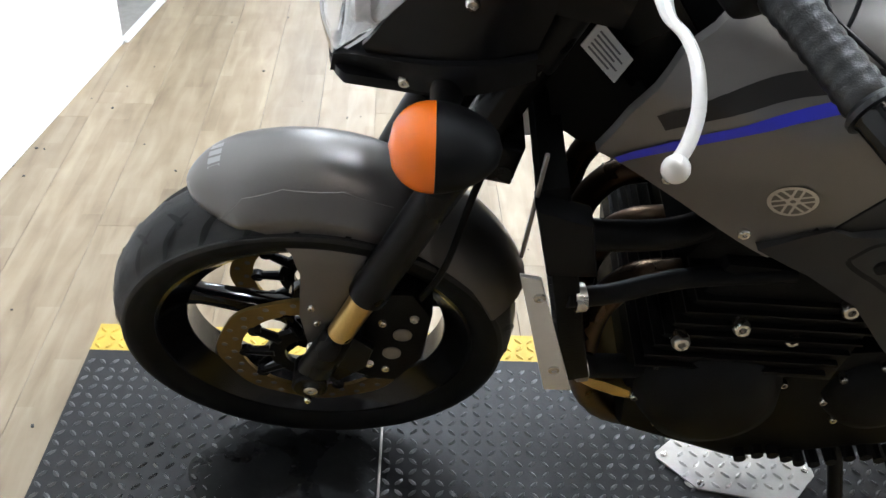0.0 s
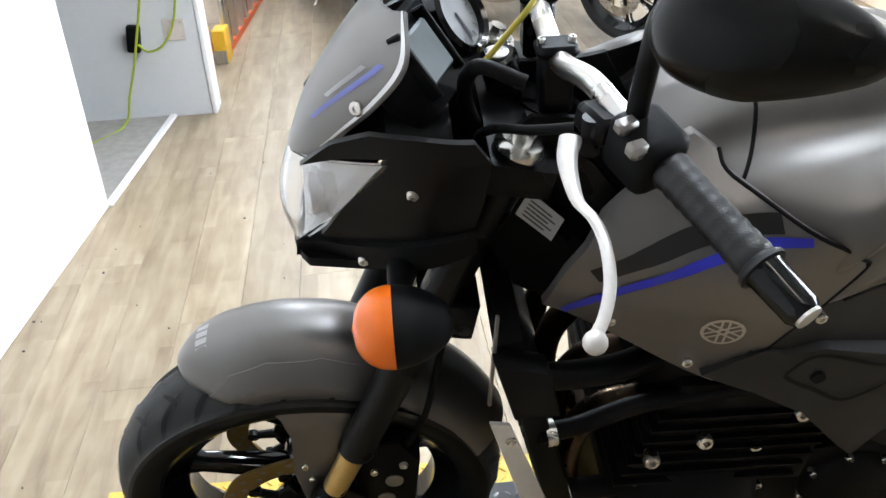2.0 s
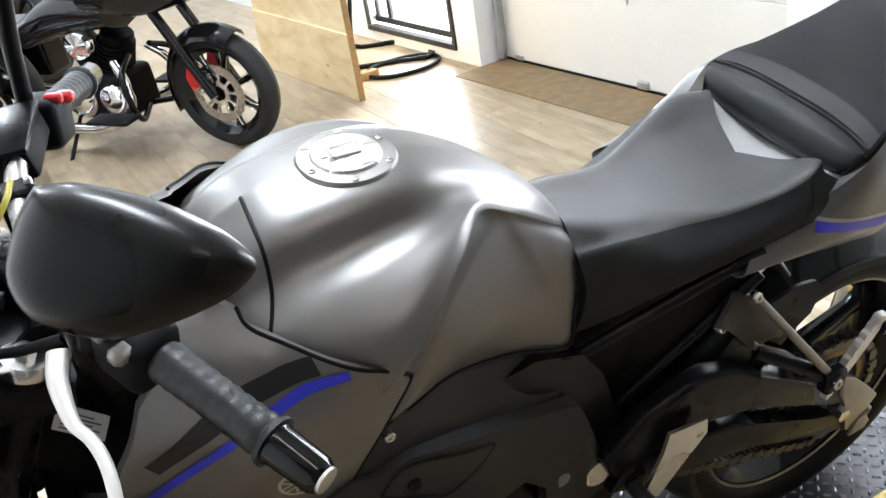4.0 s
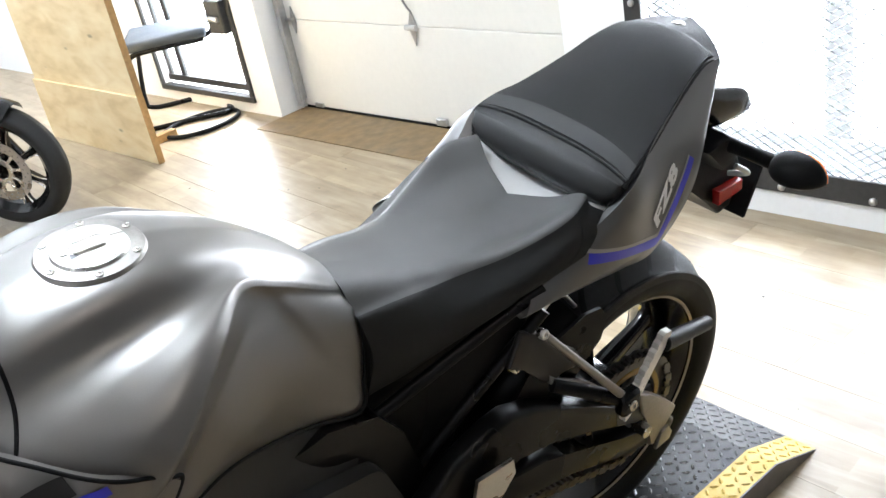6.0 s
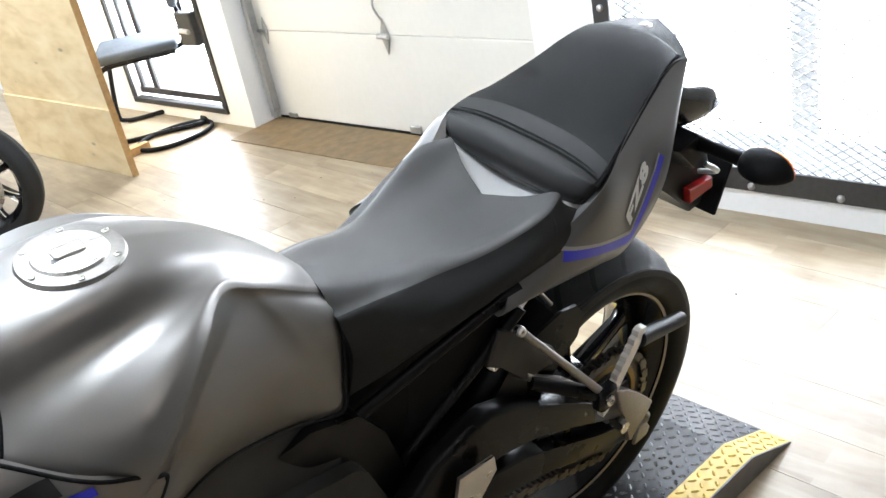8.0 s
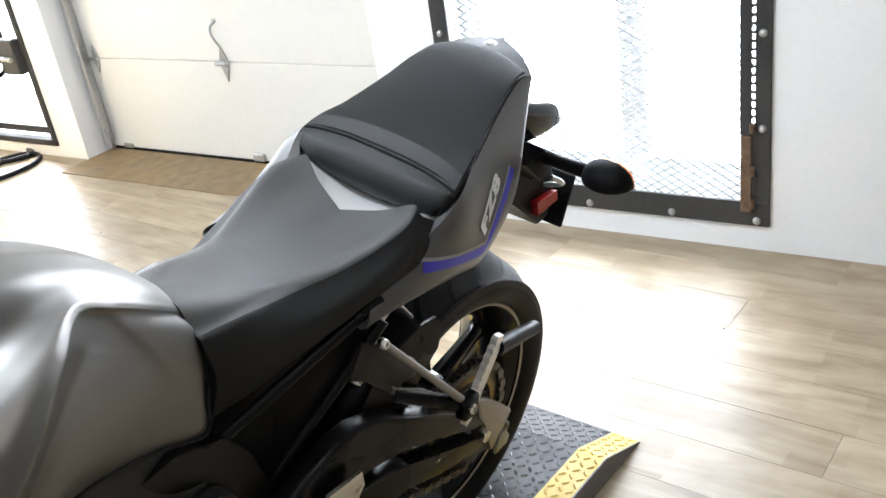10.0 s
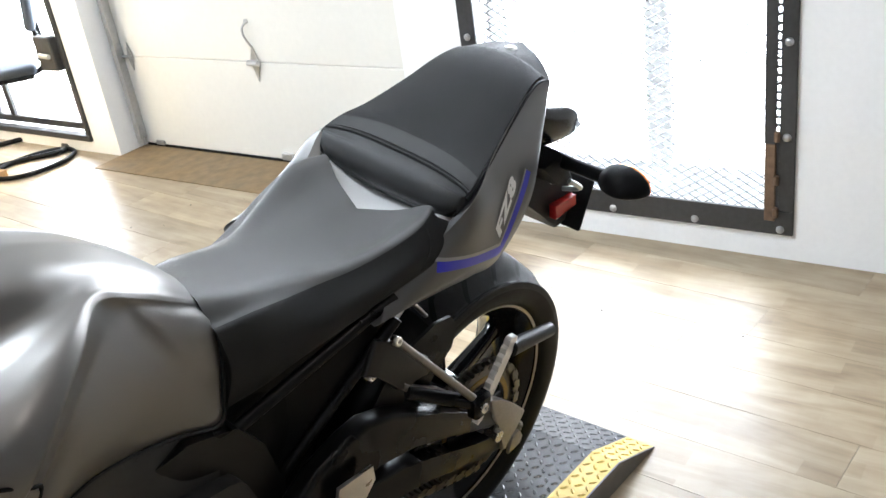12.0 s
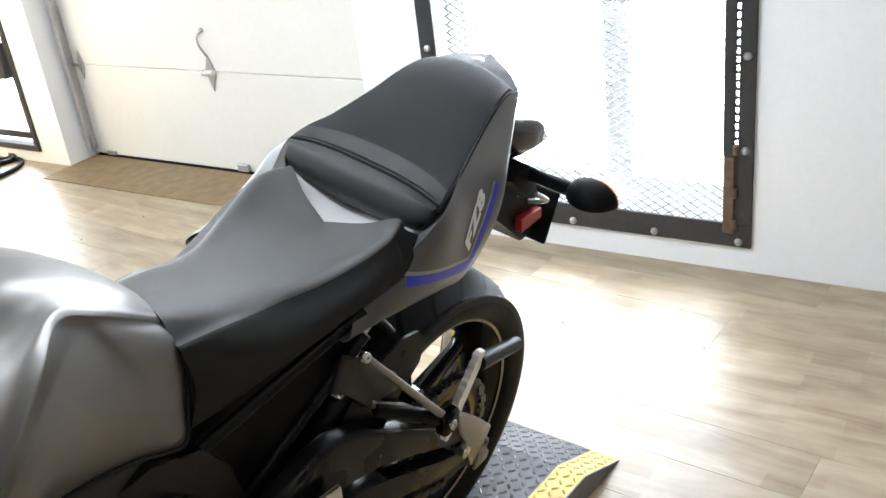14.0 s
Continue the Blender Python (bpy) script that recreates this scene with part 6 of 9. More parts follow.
def trim_y(x, z):
    """Follows the tank's lower lip, and runs out to the cover below it."""
    lip = float(np.interp(x, TRIM_X, TRIM_Y))
    edge = float(np.interp(x, (0.545, 0.60, 0.66, 0.72, 0.79, 0.862), (0.766, 0.786, 0.778, 0.749, 0.712, 0.676)))
    k = min(max((edge - z) / 0.09, 0), 1)
    return lip + (spar_y(x, z) - 0.012 - lip) * k * 0.8 - 0.003


def frame_and_covers():
    for s in (-1, 1):
        # frame spar from the steering head to the swingarm pivot
        out = [(0.27, 0.86), (0.33, 0.80), (0.40, 0.73), (0.48, 0.66), (0.56, 0.58), (0.66, 0.52), (0.78, 0.43), (0.86, 0.40), (0.93, 0.42), (0.95, 0.50), (0.92, 0.60), (0.88, 0.66),
               (0.80, 0.70), (0.68, 0.70), (0.56, 0.70), (0.44, 0.80), (0.36, 0.90), (0.30, 0.93)]
        bm = shell(out, lambda x, z: s * (0.07 + 0.085 * step(0.27, 0.5, x) - 0.02 * step(0.75, 0.92, x)), 0.035, 0.03)
        part("frame_spar", bm, SATIN, BIKE, "black frame spar")
        # black inner panel between the fork and the tank
        bm = shell([(0.215, 0.89), (0.30, 0.95), (0.40, 0.94), (0.47, 0.80), (0.44, 0.70), (0.37, 0.70), (0.30, 0.712), (0.272, 0.732), (0.262, 0.775), (0.225, 0.83)], lambda x, z: s * (0.082 + 0.03 * step(0.33, 0.45, x)), 0.006, 0.04)
        part("inner_panel", bm, PLASTIC, BIKE, "black inner panel beside the steering head")
        # side trim under the tank arch
        out = [(0.545, 0.764), (0.60, 0.784), (0.66, 0.776), (0.72, 0.747), (0.79, 0.710), (0.862, 0.675), (0.872, 0.655), (0.856, 0.640), (0.826, 0.600), (0.758, 0.615), (0.682, 0.660), (0.597, 0.700), (0.52, 0.715), (0.50, 0.70), (0.515, 0.74)]
        bm = shell(out, lambda x, z: s * trim_y(x, z), 0.02, 0.014)
        part("tank_trim", bm, COVER, BIKE, "black trim under the tank", angle=70)
        # large black cover with a pod shape and a round hole
        out = [(0.465, 0.700), (0.50, 0.722), (0.527, 0.733), (0.551, 0.722), (0.594, 0.721), (0.674, 0.689), (0.762, 0.648), (0.835, 0.619), (0.852, 0.608), (0.866, 0.587), (0.894, 0.514), (0.919, 0.424), (0.925, 0.38), (0.86, 0.375), (0.805, 0.43),
               (0.800, 0.49), (0.765, 0.530), (0.72, 0.530), (0.685, 0.50), (0.655, 0.535), (0.593, 0.615), (0.524, 0.668)]
        bm = shell(out, lambda x, z: s * (spar_y(x, z) + 0.002 * math.sin(x * 40)), 0.022, 0.016)
        c = part("side_cover", bm, COVER, BIKE, "black plastic side cover", angle=70)
        tree = surface_of(c)
        bm = ribbon(tree, [(0.556, 0.692), (0.579, 0.713), (0.61, 0.706), (0.66, 0.680), (0.709, 0.654), (0.701, 0.640), (0.663, 0.628), (0.634, 0.627), (0.594, 0.658), (0.563, 0.682), (0.556, 0.692)], 0.0055, s, 0.002, 60)
        part("pod_edge", bm, PLASTIC, c, "raised pod edge")
        bm = bmesh.new()
        p = on_side(tree, 0.597, 0.677, s)
        if p is not None:
            ring_tube(bm, [p, p + V(0, s * 0.004, 0)], [0.009, 0.008], 14)
        part("plug", bm, PLASTIC, c)
        bm = bmesh.new()
        p = on_side(tree, 0.830, 0.481, s)
        if p is not None:
            ring_tube(bm, [p - V(0, s * 0.001, 0), p + V(0, s * 0.0006, 0)], [0.012, 0.012], 16)
        part("hole", bm, INK, c)
        # subframe rails under the seat
        bm = bmesh.new()
        rod(bm, (0.885, s * 0.120, 0.640), (1.150, s * 0.158, 0.728), 0.0095, seg=14)
        part("subframe_rail", bm, SATIN, BIKE, "black upper subframe rail")
        bm = bmesh.new()
        rod(bm, (0.945, s * 0.108, 0.477), (1.155, s * 0.158, 0.686), 0.0095, seg=14)
        part("subframe_rail", bm, SATIN, BIKE, "black lower subframe rail")
        bm = shell([(0.86, 0.69), (0.862, 0.60), (0.90, 0.50), (0.93, 0.42), (0.98, 0.42), (1.02, 0.52), (1.10, 0.62), (1.19, 0.69), (1.20, 0.745), (1.05, 0.73), (0.95, 0.69)], lambda x, z: s * (0.098 + 0.045 * step(0.88, 1.15, x)), 0.004, 0.04)
        part("subframe_plate", bm, PLASTIC, BIKE)
        for x, y, z in ((0.8856, 0.112, 0.617), (0.9536, 0.098, 0.462), (0.897, 0.105, 0.585)):
            bm = bmesh.new()
            bolt(bm, (x, s * y, z), (0, s, 0), 0.0085 if z != 0.585 else 0.006, 0.008)
            part("frame_bolt", bm, BOLT, BIKE, "bright frame bolt")


frame_and_covers()
turn_far_side({"frame_spar", "inner_panel", "tank_trim", "side_cover", "subframe_rail", "subframe_plate", "frame_bolt"})


def engine():
    bm = bmesh.new()
    prism(bm, [(0.40, 0.42), (0.47, 0.62), (0.68, 0.60), (0.66, 0.40)], -0.17, 0.17, 0.015)
    e = part("engine", bm, ENGINE, BIKE, "black four-cylinder engine")
    bm = bmesh.new()
    prism(bm, [(0.42, 0.60), (0.47, 0.70), (0.64, 0.69), (0.66, 0.60)], -0.155, 0.155, 0.02)
    part("cylinder_head", bm, ENGINE, e)
    bm = bmesh.new()
    prism(bm, [(0.42, 0.25), (0.40, 0.42), (0.66, 0.44), (0.93, 0.46), (0.96, 0.34), (0.86, 0.23), (0.60, 0.17)], -0.15, 0.15, 0.02)
    part("crankcase", bm, ENGINE, e)
    for k in range(7):
        bm = bmesh.new()
        z = 0.44 + k * 0.021
        x0 = 0.402 + (z - 0.42) * 0.35
        prism(bm, [(x0 - 0.006, z), (x0 + 0.23, z - 0.012), (x0 + 0.23, z - 0.008), (x0 - 0.006, z + 0.004)], -0.178, 0.178)
        part("cooling_fin", bm, ENGINE, e)
    # round covers on the near side
    for x, z, r, d in ((0.515, 0.365, 0.092, 0.05), (0.735, 0.36, 0.065, 0.03), (0.83, 0.33, 0.04, 0.045)):
        bm = bmesh.new()
        lathe(bm, [(0.0, -d), (r * 0.55, -d), (r * 0.85, -d * 0.75), (r, -d * 0.2), (r * 1.04, 0)], (x, -0.15, z), "Y", 36)
        c = part("engine_cover", bm, ENGINE, e, "black engine side cover")
        n = 8 if r > 0.06 else 5
        for k in range(n):
            a = k * math.tau / n + 0.2
            bm = bmesh.new()
            bolt(bm, (x + r * 1.02 * math.cos(a), -0.155, z + r * 1.02 * math.sin(a)), (0, -1, 0), 0.006, 0.008)
            part("screw", bm, BOLT, c)
    for x, y, z in ((0.443, -0.178, 0.50), (0.505, -0.178, 0.53), (0.62, -0.172, 0.56), (0.58, -0.16, 0.49)):
        bm = bmesh.new()
        bolt(bm, (x, y, z), (0, -1, 0.2), 0.011, 0.014)
        part("plug", bm, BOLT, e, "bright engine plug")
    # exhaust headers
    for y in (-0.13, -0.045, 0.045, 0.13):
        bm = bmesh.new()
        bent(bm, [(0.44, y, 0.56), (0.385, y, 0.545), (0.352, y, 0.48), (0.355, y, 0.36), (0.40, y * 0.9, 0.26), (0.50, y * 0.6, 0.19), (0.70, y * 0.4 + 0.05, 0.17)], 0.0185, 36, 14)
        part("exhaust_header", bm, PIPE, e, "heat-tinted steel exhaust pipe")
    bm = bmesh.new()
    prism(bm, [(0.33, 0.37), (0.37, 0.355), (0.40, 0.33), (0.44, 0.32), (0.44, 0.34), (0.38, 0.36), (0.34, 0.385)], -0.15, -0.02, 0.005)
    part("oil_cooler_bracket", bm, GOLD, e, "brownish metal bracket")
    # chain cover with toothed lower edge
    bm = bmesh.new()
    for k in range(16):
        x = 0.60 + k * 0.022
        rod(bm, (x, -0.165, 0.205 + 0.012 * math.sin(k)), (x, -0.135, 0.205 + 0.012 * math.sin(k)), 0.009, seg=8)
    part("sump_bolts", bm, ENGINE, e)["kind"] = "stuff"
    # silencer on the far side
    bm = bmesh.new()
    bent(bm, [(0.70, 0.10, 0.17), (0.90, 0.16, 0.20), (1.05, 0.20, 0.27)], 0.024, 20, 16)
    rod(bm, (1.03, 0.20, 0.26), (1.42, 0.22, 0.44), 0.055, 0.058, 24, 0.012)
    part("silencer", bm, SATIN, e, "black silencer")
    # data plate on the frame
    bm = bmesh.new()
    bm.faces.new([bm.verts.new(p) for p in ((0.282, -0.1020, 0.844), (0.321, -0.1020, 0.802), (0.334, -0.1020, 0.830), (0.296, -0.1020, 0.872))])
    r = bmesh.ops.extrude_face_region(bm, geom=list(bm.faces))
    for v in r["geom"]:
        if isinstance(v, bmesh.types.BMVert):
            v.co.y += 0.002
    pl = part("data_plate", bm, LABEL, BIKE, "silver data plate with print bars", smooth=False)
    for k in range(5):
        f = (k + 1) / 6.5
        a, b = V(0.282, -0.1030, 0.844).lerp(V(0.296, -0.1030, 0.872), f), V(0.321, -0.1030, 0.802).lerp(V(0.334, -0.1030, 0.830), f)
        bm = bmesh.new()
        p, q = a.lerp(b, 0.1), a.lerp(b, 0.85 if k % 2 else 0.7)
        w = V(0.0014, 0, 0.0014)
        bm.faces.new([bm.verts.new(c) for c in (p - V(0, 0.0006, 0), q - V(0, 0.0006, 0), q + w - V(0, 0.0006, 0), p + w - V(0, 0.0006, 0))])
        part("print_bar", bm, INK, pl, smooth=False)


engine()


SEAT_CENTRE = [(0.892, 0, 0.832), (0.95, 0, 0.812), (1.0, 0, 0.800), (1.045, 0, 0.790), (1.095, 0, 0.783), (1.14, 0, 0.780), (1.18, 0, 0.780), (1.217, 0, 0.785)]
SEAT_MIDDLE = [(0.892, 0.045, 0.824), (0.95, 0.05, 0.810), (1.0, 0.05, 0.798), (1.047, 0.052, 0.789), (1.10, 0.062, 0.784), (1.15, 0.072, 0.785), (1.195, 0.072, 0.792), (1.237, 0.060, 0.800)]
SEAT_RIM = [(0.890, 0.082, 0.800), (0.95, 0.087, 0.795), (1.0, 0.087, 0.786), (1.05, 0.091, 0.782), (1.11, 0.110, 0.789), (1.17, 0.127, 0.804), (1.213, 0.131, 0.815), (1.257, 0.116, 0.817)]
SEAT_LOW = [(0.882, 0.097, 0.680), (0.935, 0.108, 0.690), (0.985, 0.117, 0.704), (1.04, 0.130, 0.722), (1.09, 0.138, 0.733), (1.13, 0.144, 0.741), (1.175, 0.149, 0.748), (1.222, 0.153, 0.755)]


def rider_seat():
    bm = bmesh.new()
    bulge = [(x + d, y, z) for (x, y, z), d in zip(half_way(SEAT_RIM, SEAT_LOW, 0.010), (0.008, 0, 0, 0, 0, 0, 0.010, 0.038))]
    brow = [(x, y + 0.004, z - 0.010) for x, y, z in SEAT_RIM]
    under = [(x, y - 0.03, z - 0.004) for x, y, z in SEAT_LOW]
    inset = [(x, y - 0.012, z + 0.0015) for x, y, z in SEAT_RIM]
    groups = [[SEAT_CENTRE, SEAT_MIDDLE, inset, brow, bulge, SEAT_LOW], [SEAT_LOW, under]]
    rows = mirrored(loft(groups, 72, [46, 4]))
    n = len(rows[0])
    mid = n // 2
    vs = sheet(bm, rows)
    # side faces get the darker of the two vinyls
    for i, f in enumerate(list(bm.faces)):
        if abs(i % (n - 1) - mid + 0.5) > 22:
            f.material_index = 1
    for k in range(9):
        soft = [v for v in bm.verts if not v.is_boundary and (k < 2 or v.co.x > 1.10)]
        bmesh.ops.smooth_vert(bm, verts=soft, factor=0.40, use_axis_x=True, use_axis_y=True, use_axis_z=True)
    # rolled rear edge and closed front
    drop = [bm.verts.new((v.co.x + 0.006, v.co.y * 0.97, v.co.z - 0.045)) for v in vs[-1]]
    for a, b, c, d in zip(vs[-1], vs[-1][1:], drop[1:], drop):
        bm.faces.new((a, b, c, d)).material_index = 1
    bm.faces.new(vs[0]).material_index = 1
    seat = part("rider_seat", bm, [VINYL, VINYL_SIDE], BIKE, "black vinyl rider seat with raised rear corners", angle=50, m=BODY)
    # seam down each rear corner
    tree = surface_of(seat)
    back = BODY.inverted()
    for s in (-1, 1):
        pts = [on_side(tree, x, z, s, 0.0003) for x, z in smooth_line([(1.222, 0.805), (1.217, 0.790), (1.205, 0.772), (1.188, 0.756)], 12)]
        pts = [back @ p for p in pts if p is not None]
        if len(pts) > 3:
            bm = bmesh.new()
            ring_tube(bm, pts, 0.0009, 6)
            part("seam", bm, STRAP, seat, "stitched seam")


# x and z in the middle, then x, half width and z at the edge
PILLION = [(1.308, 0.770, 1.303, 0.110, 0.790), (1.281, 0.780, 1.284, 0.128, 0.800), (1.266, 0.806, 1.277, 0.137, 0.817), (1.279, 0.836, 1.285, 0.142, 0.833), (1.304, 0.850, 1.297, 0.144, 0.839),
           (1.338, 0.862, 1.324, 0.139, 0.851), (1.38, 0.876, 1.375, 0.124, 0.863), (1.44, 0.898, 1.44, 0.106, 0.887), (1.50, 0.920, 1.497, 0.093, 0.910), (1.536, 0.9305, 1.536, 0.085, 0.918),
           (1.556, 0.9325, 1.556, 0.083, 0.914), (1.562, 0.926, 1.562, 0.080, 0.900)]


def passenger_rows(lift=0.0, lo=0.0, hi=1.0, n=35, steps=110):
    line = smooth_line(PILLION, steps)
    out = []
    for i, (cx, cz, ex, w, ez) in enumerate(line):
        f = i / (steps - 1)
        if f < lo or f > hi:
            continue
        row = []
        for s in np.linspace(-1, 1, n):
            a = abs(s)
            p = 3.4 - 1.0 * step(0.3, 0.5, f)
            y = w * math.sin(s * 1.35) / math.sin(1.35) if f < 0.3 else w * s
            row.append((cx + (ex - cx) * a**p, y, cz + (ez - cz) * a**p + lift * (1 - a**10)))
        if not lift:
            e = row[-1]
            drop = 0.034 * step(0.12, 0.34, f)
            skirt = [(e[0], e[1] + 0.002, e[2] - 0.3 * drop - 0.002), (e[0] - 0.004, e[1] - 0.002, e[2] - drop - 0.004)]
            row = [(p[0], -p[1], p[2]) for p in skirt[::-1]] + row + skirt
        out.append(row)
    return out


def passenger_seat():
    bm = bmesh.new()
    vs = sheet(bm, passenger_rows())
    bm.faces.new([r[0] for r in vs] + [r[-1] for r in vs][::-1])
    # the padded front roll is a smoother, glossier vinyl
    for f in bm.faces:
        c = f.calc_center_median()
        if c.x < 1.3035 and c.z < 0.852:
            f.material_index = 1
    p = part("passenger_seat", bm, [VINYL2, VINYL_ROLL], BIKE, "black vinyl passenger seat with a strap across", angle=60, m=BODY)
    bm = bmesh.new()
    sheet(bm, passenger_rows(0.0016, 0.368, 0.452))
    r = bmesh.ops.extrude_face_region(bm, geom=list(bm.faces))
    for v in r["geom"]:
        if isinstance(v, bmesh.types.BMVert):
            v.co.z -= 0.004
    part("seat_strap", bm, STRAP, p, "grey-black webbing strap")
    bm = bmesh.new()
    ring_tube(bm, [V(*q) for q in passenger_rows(0.0008, 0.352, 0.366)[0]], 0.0026, 8)
    part("front_piping", bm, INK_BLACK, p, "black piping")
    bm = bmesh.new()
    ring_tube(bm, [V(*q) - V(0.0005, 0, 0) for q in passenger_rows(0.0006, 0.150, 0.165)[0][3:-3]], 0.0010, 6)
    part("seam", bm, STRAP, p, "stitched seam")
    for sd in (0, -1):
        bm = bmesh.new()
        line = [V(*r[sd]) for r in passenger_rows()[38:102]]
        ring_tube(bm, [q + V(0, 0.004 if sd else -0.004, 0.031) for q in line], 0.0036, 8)
        part("side_gap", bm, INK_BLACK, p, "black edge gap")
    # end cap with the emblem, one closed wedge
    bm = bmesh.new()
    rim = [(1.540, 0.083, 0.914), (1.564, 0.089, 0.910), (1.590, 0.050, 0.924), (1.611, 0.0, 0.932)]
    line = smooth_line(rim, 16)
    ring = [(x, y, z) for x, y, z in line] + [(x, -y, z) for x, y, z in line[::-1][1:]]
    rows = [[(1.550 + (x - 1.550) * k, y * k, 0.9335 + (z - 0.9335) * k ** 1.5) for x, y, z in ring] for k in (0.02, 0.35, 0.7, 0.93, 1.0)]
    rows += [[(x - 0.002, y * 0.99, z - 0.006) for x, y, z in ring], [(x - 0.012, y * 0.93, z - 0.03) for x, y, z in ring]]
    sheet(bm, rows)
    cap = part("tail_cap", bm, TAIL_CAP, p, "dark grey tail end cap", angle=50)
    bm = bmesh.new()
    d, o = V(-0.10, 0, 1.0).normalized(), V(1.576, 0, 0.9275)
    ring_tube(bm, [o, o + d * 0.004, o + d * 0.0055], [0.0120, 0.0116, 0.0095], 28)
    ring_tube(bm, [o + d * 0.005, o + d * 0.007], [0.0065, 0.0055], 20)
    part("tail_emblem", bm, ALU_DULL, cap, "small round metal emblem")


def model_letters(c, tree, sd):
    cu = bpy.data.curves.new("model_letters", "FONT")
    cu.body, cu.size, cu.shear, cu.resolution_u, cu.space_character, cu.offset = "FZ8", 0.040, 0.22, 3, 1.10, 0.0024
    tmp = bpy.data.objects.new("model_letters", cu)
    scene.collection.objects.link(tmp)
    bpy.context.view_layer.update()
    me = bpy.data.meshes.new_from_object(tmp.evaluated_get(bpy.context.evaluated_depsgraph_get()))
    bpy.data.objects.remove(tmp)
    bm = bmesh.new()
    bm.from_mesh(me)
    bpy.data.meshes.remove(me)
    bmesh.ops.triangulate(bm, faces=bm.faces)
    d = V(0.655, 0, 0.755) if sd < 0 else V(-0.655, 0, -0.755)
    u = V(-0.755, 0, 0.655) if sd < 0 else V(0.755, 0, -0.655)
    o = V(1.372, 0, 0.728) if sd < 0 else V(1.416, 0, 0.808)
    bad = []
    for v in bm.verts:
        q = o + d * v.co.x * 1.26 + u * v.co.y * 0.86
        h = on_side(tree, q.x, q.z, sd, 0.0014)
        if h is None:
            bad.append(v)
        else:
            v.co = h
    bmesh.ops.delete(bm, geom=bad, context="VERTS")
    part("model_letters", bm, PALE, c, "pale slanted model letters", smooth=False)


TAIL_UPPER = [(1.14, 0.120, 0.740), (1.205, 0.132, 0.768), (1.258, 0.147, 0.800), (1.302, 0.153, 0.834), (1.37, 0.128, 0.860), (1.44, 0.108, 0.886), (1.50, 0.094, 0.909), (1.564, 0.089, 0.911)]
TAIL_LOWER = [(1.10, 0.146, 0.712), (1.17, 0.149, 0.707), (1.24, 0.150, 0.698), (1.31, 0.149, 0.686), (1.385, 0.146, 0.679), (1.474, 0.137, 0.744), (1.530, 0.110, 0.836), (1.567, 0.088, 0.898)]


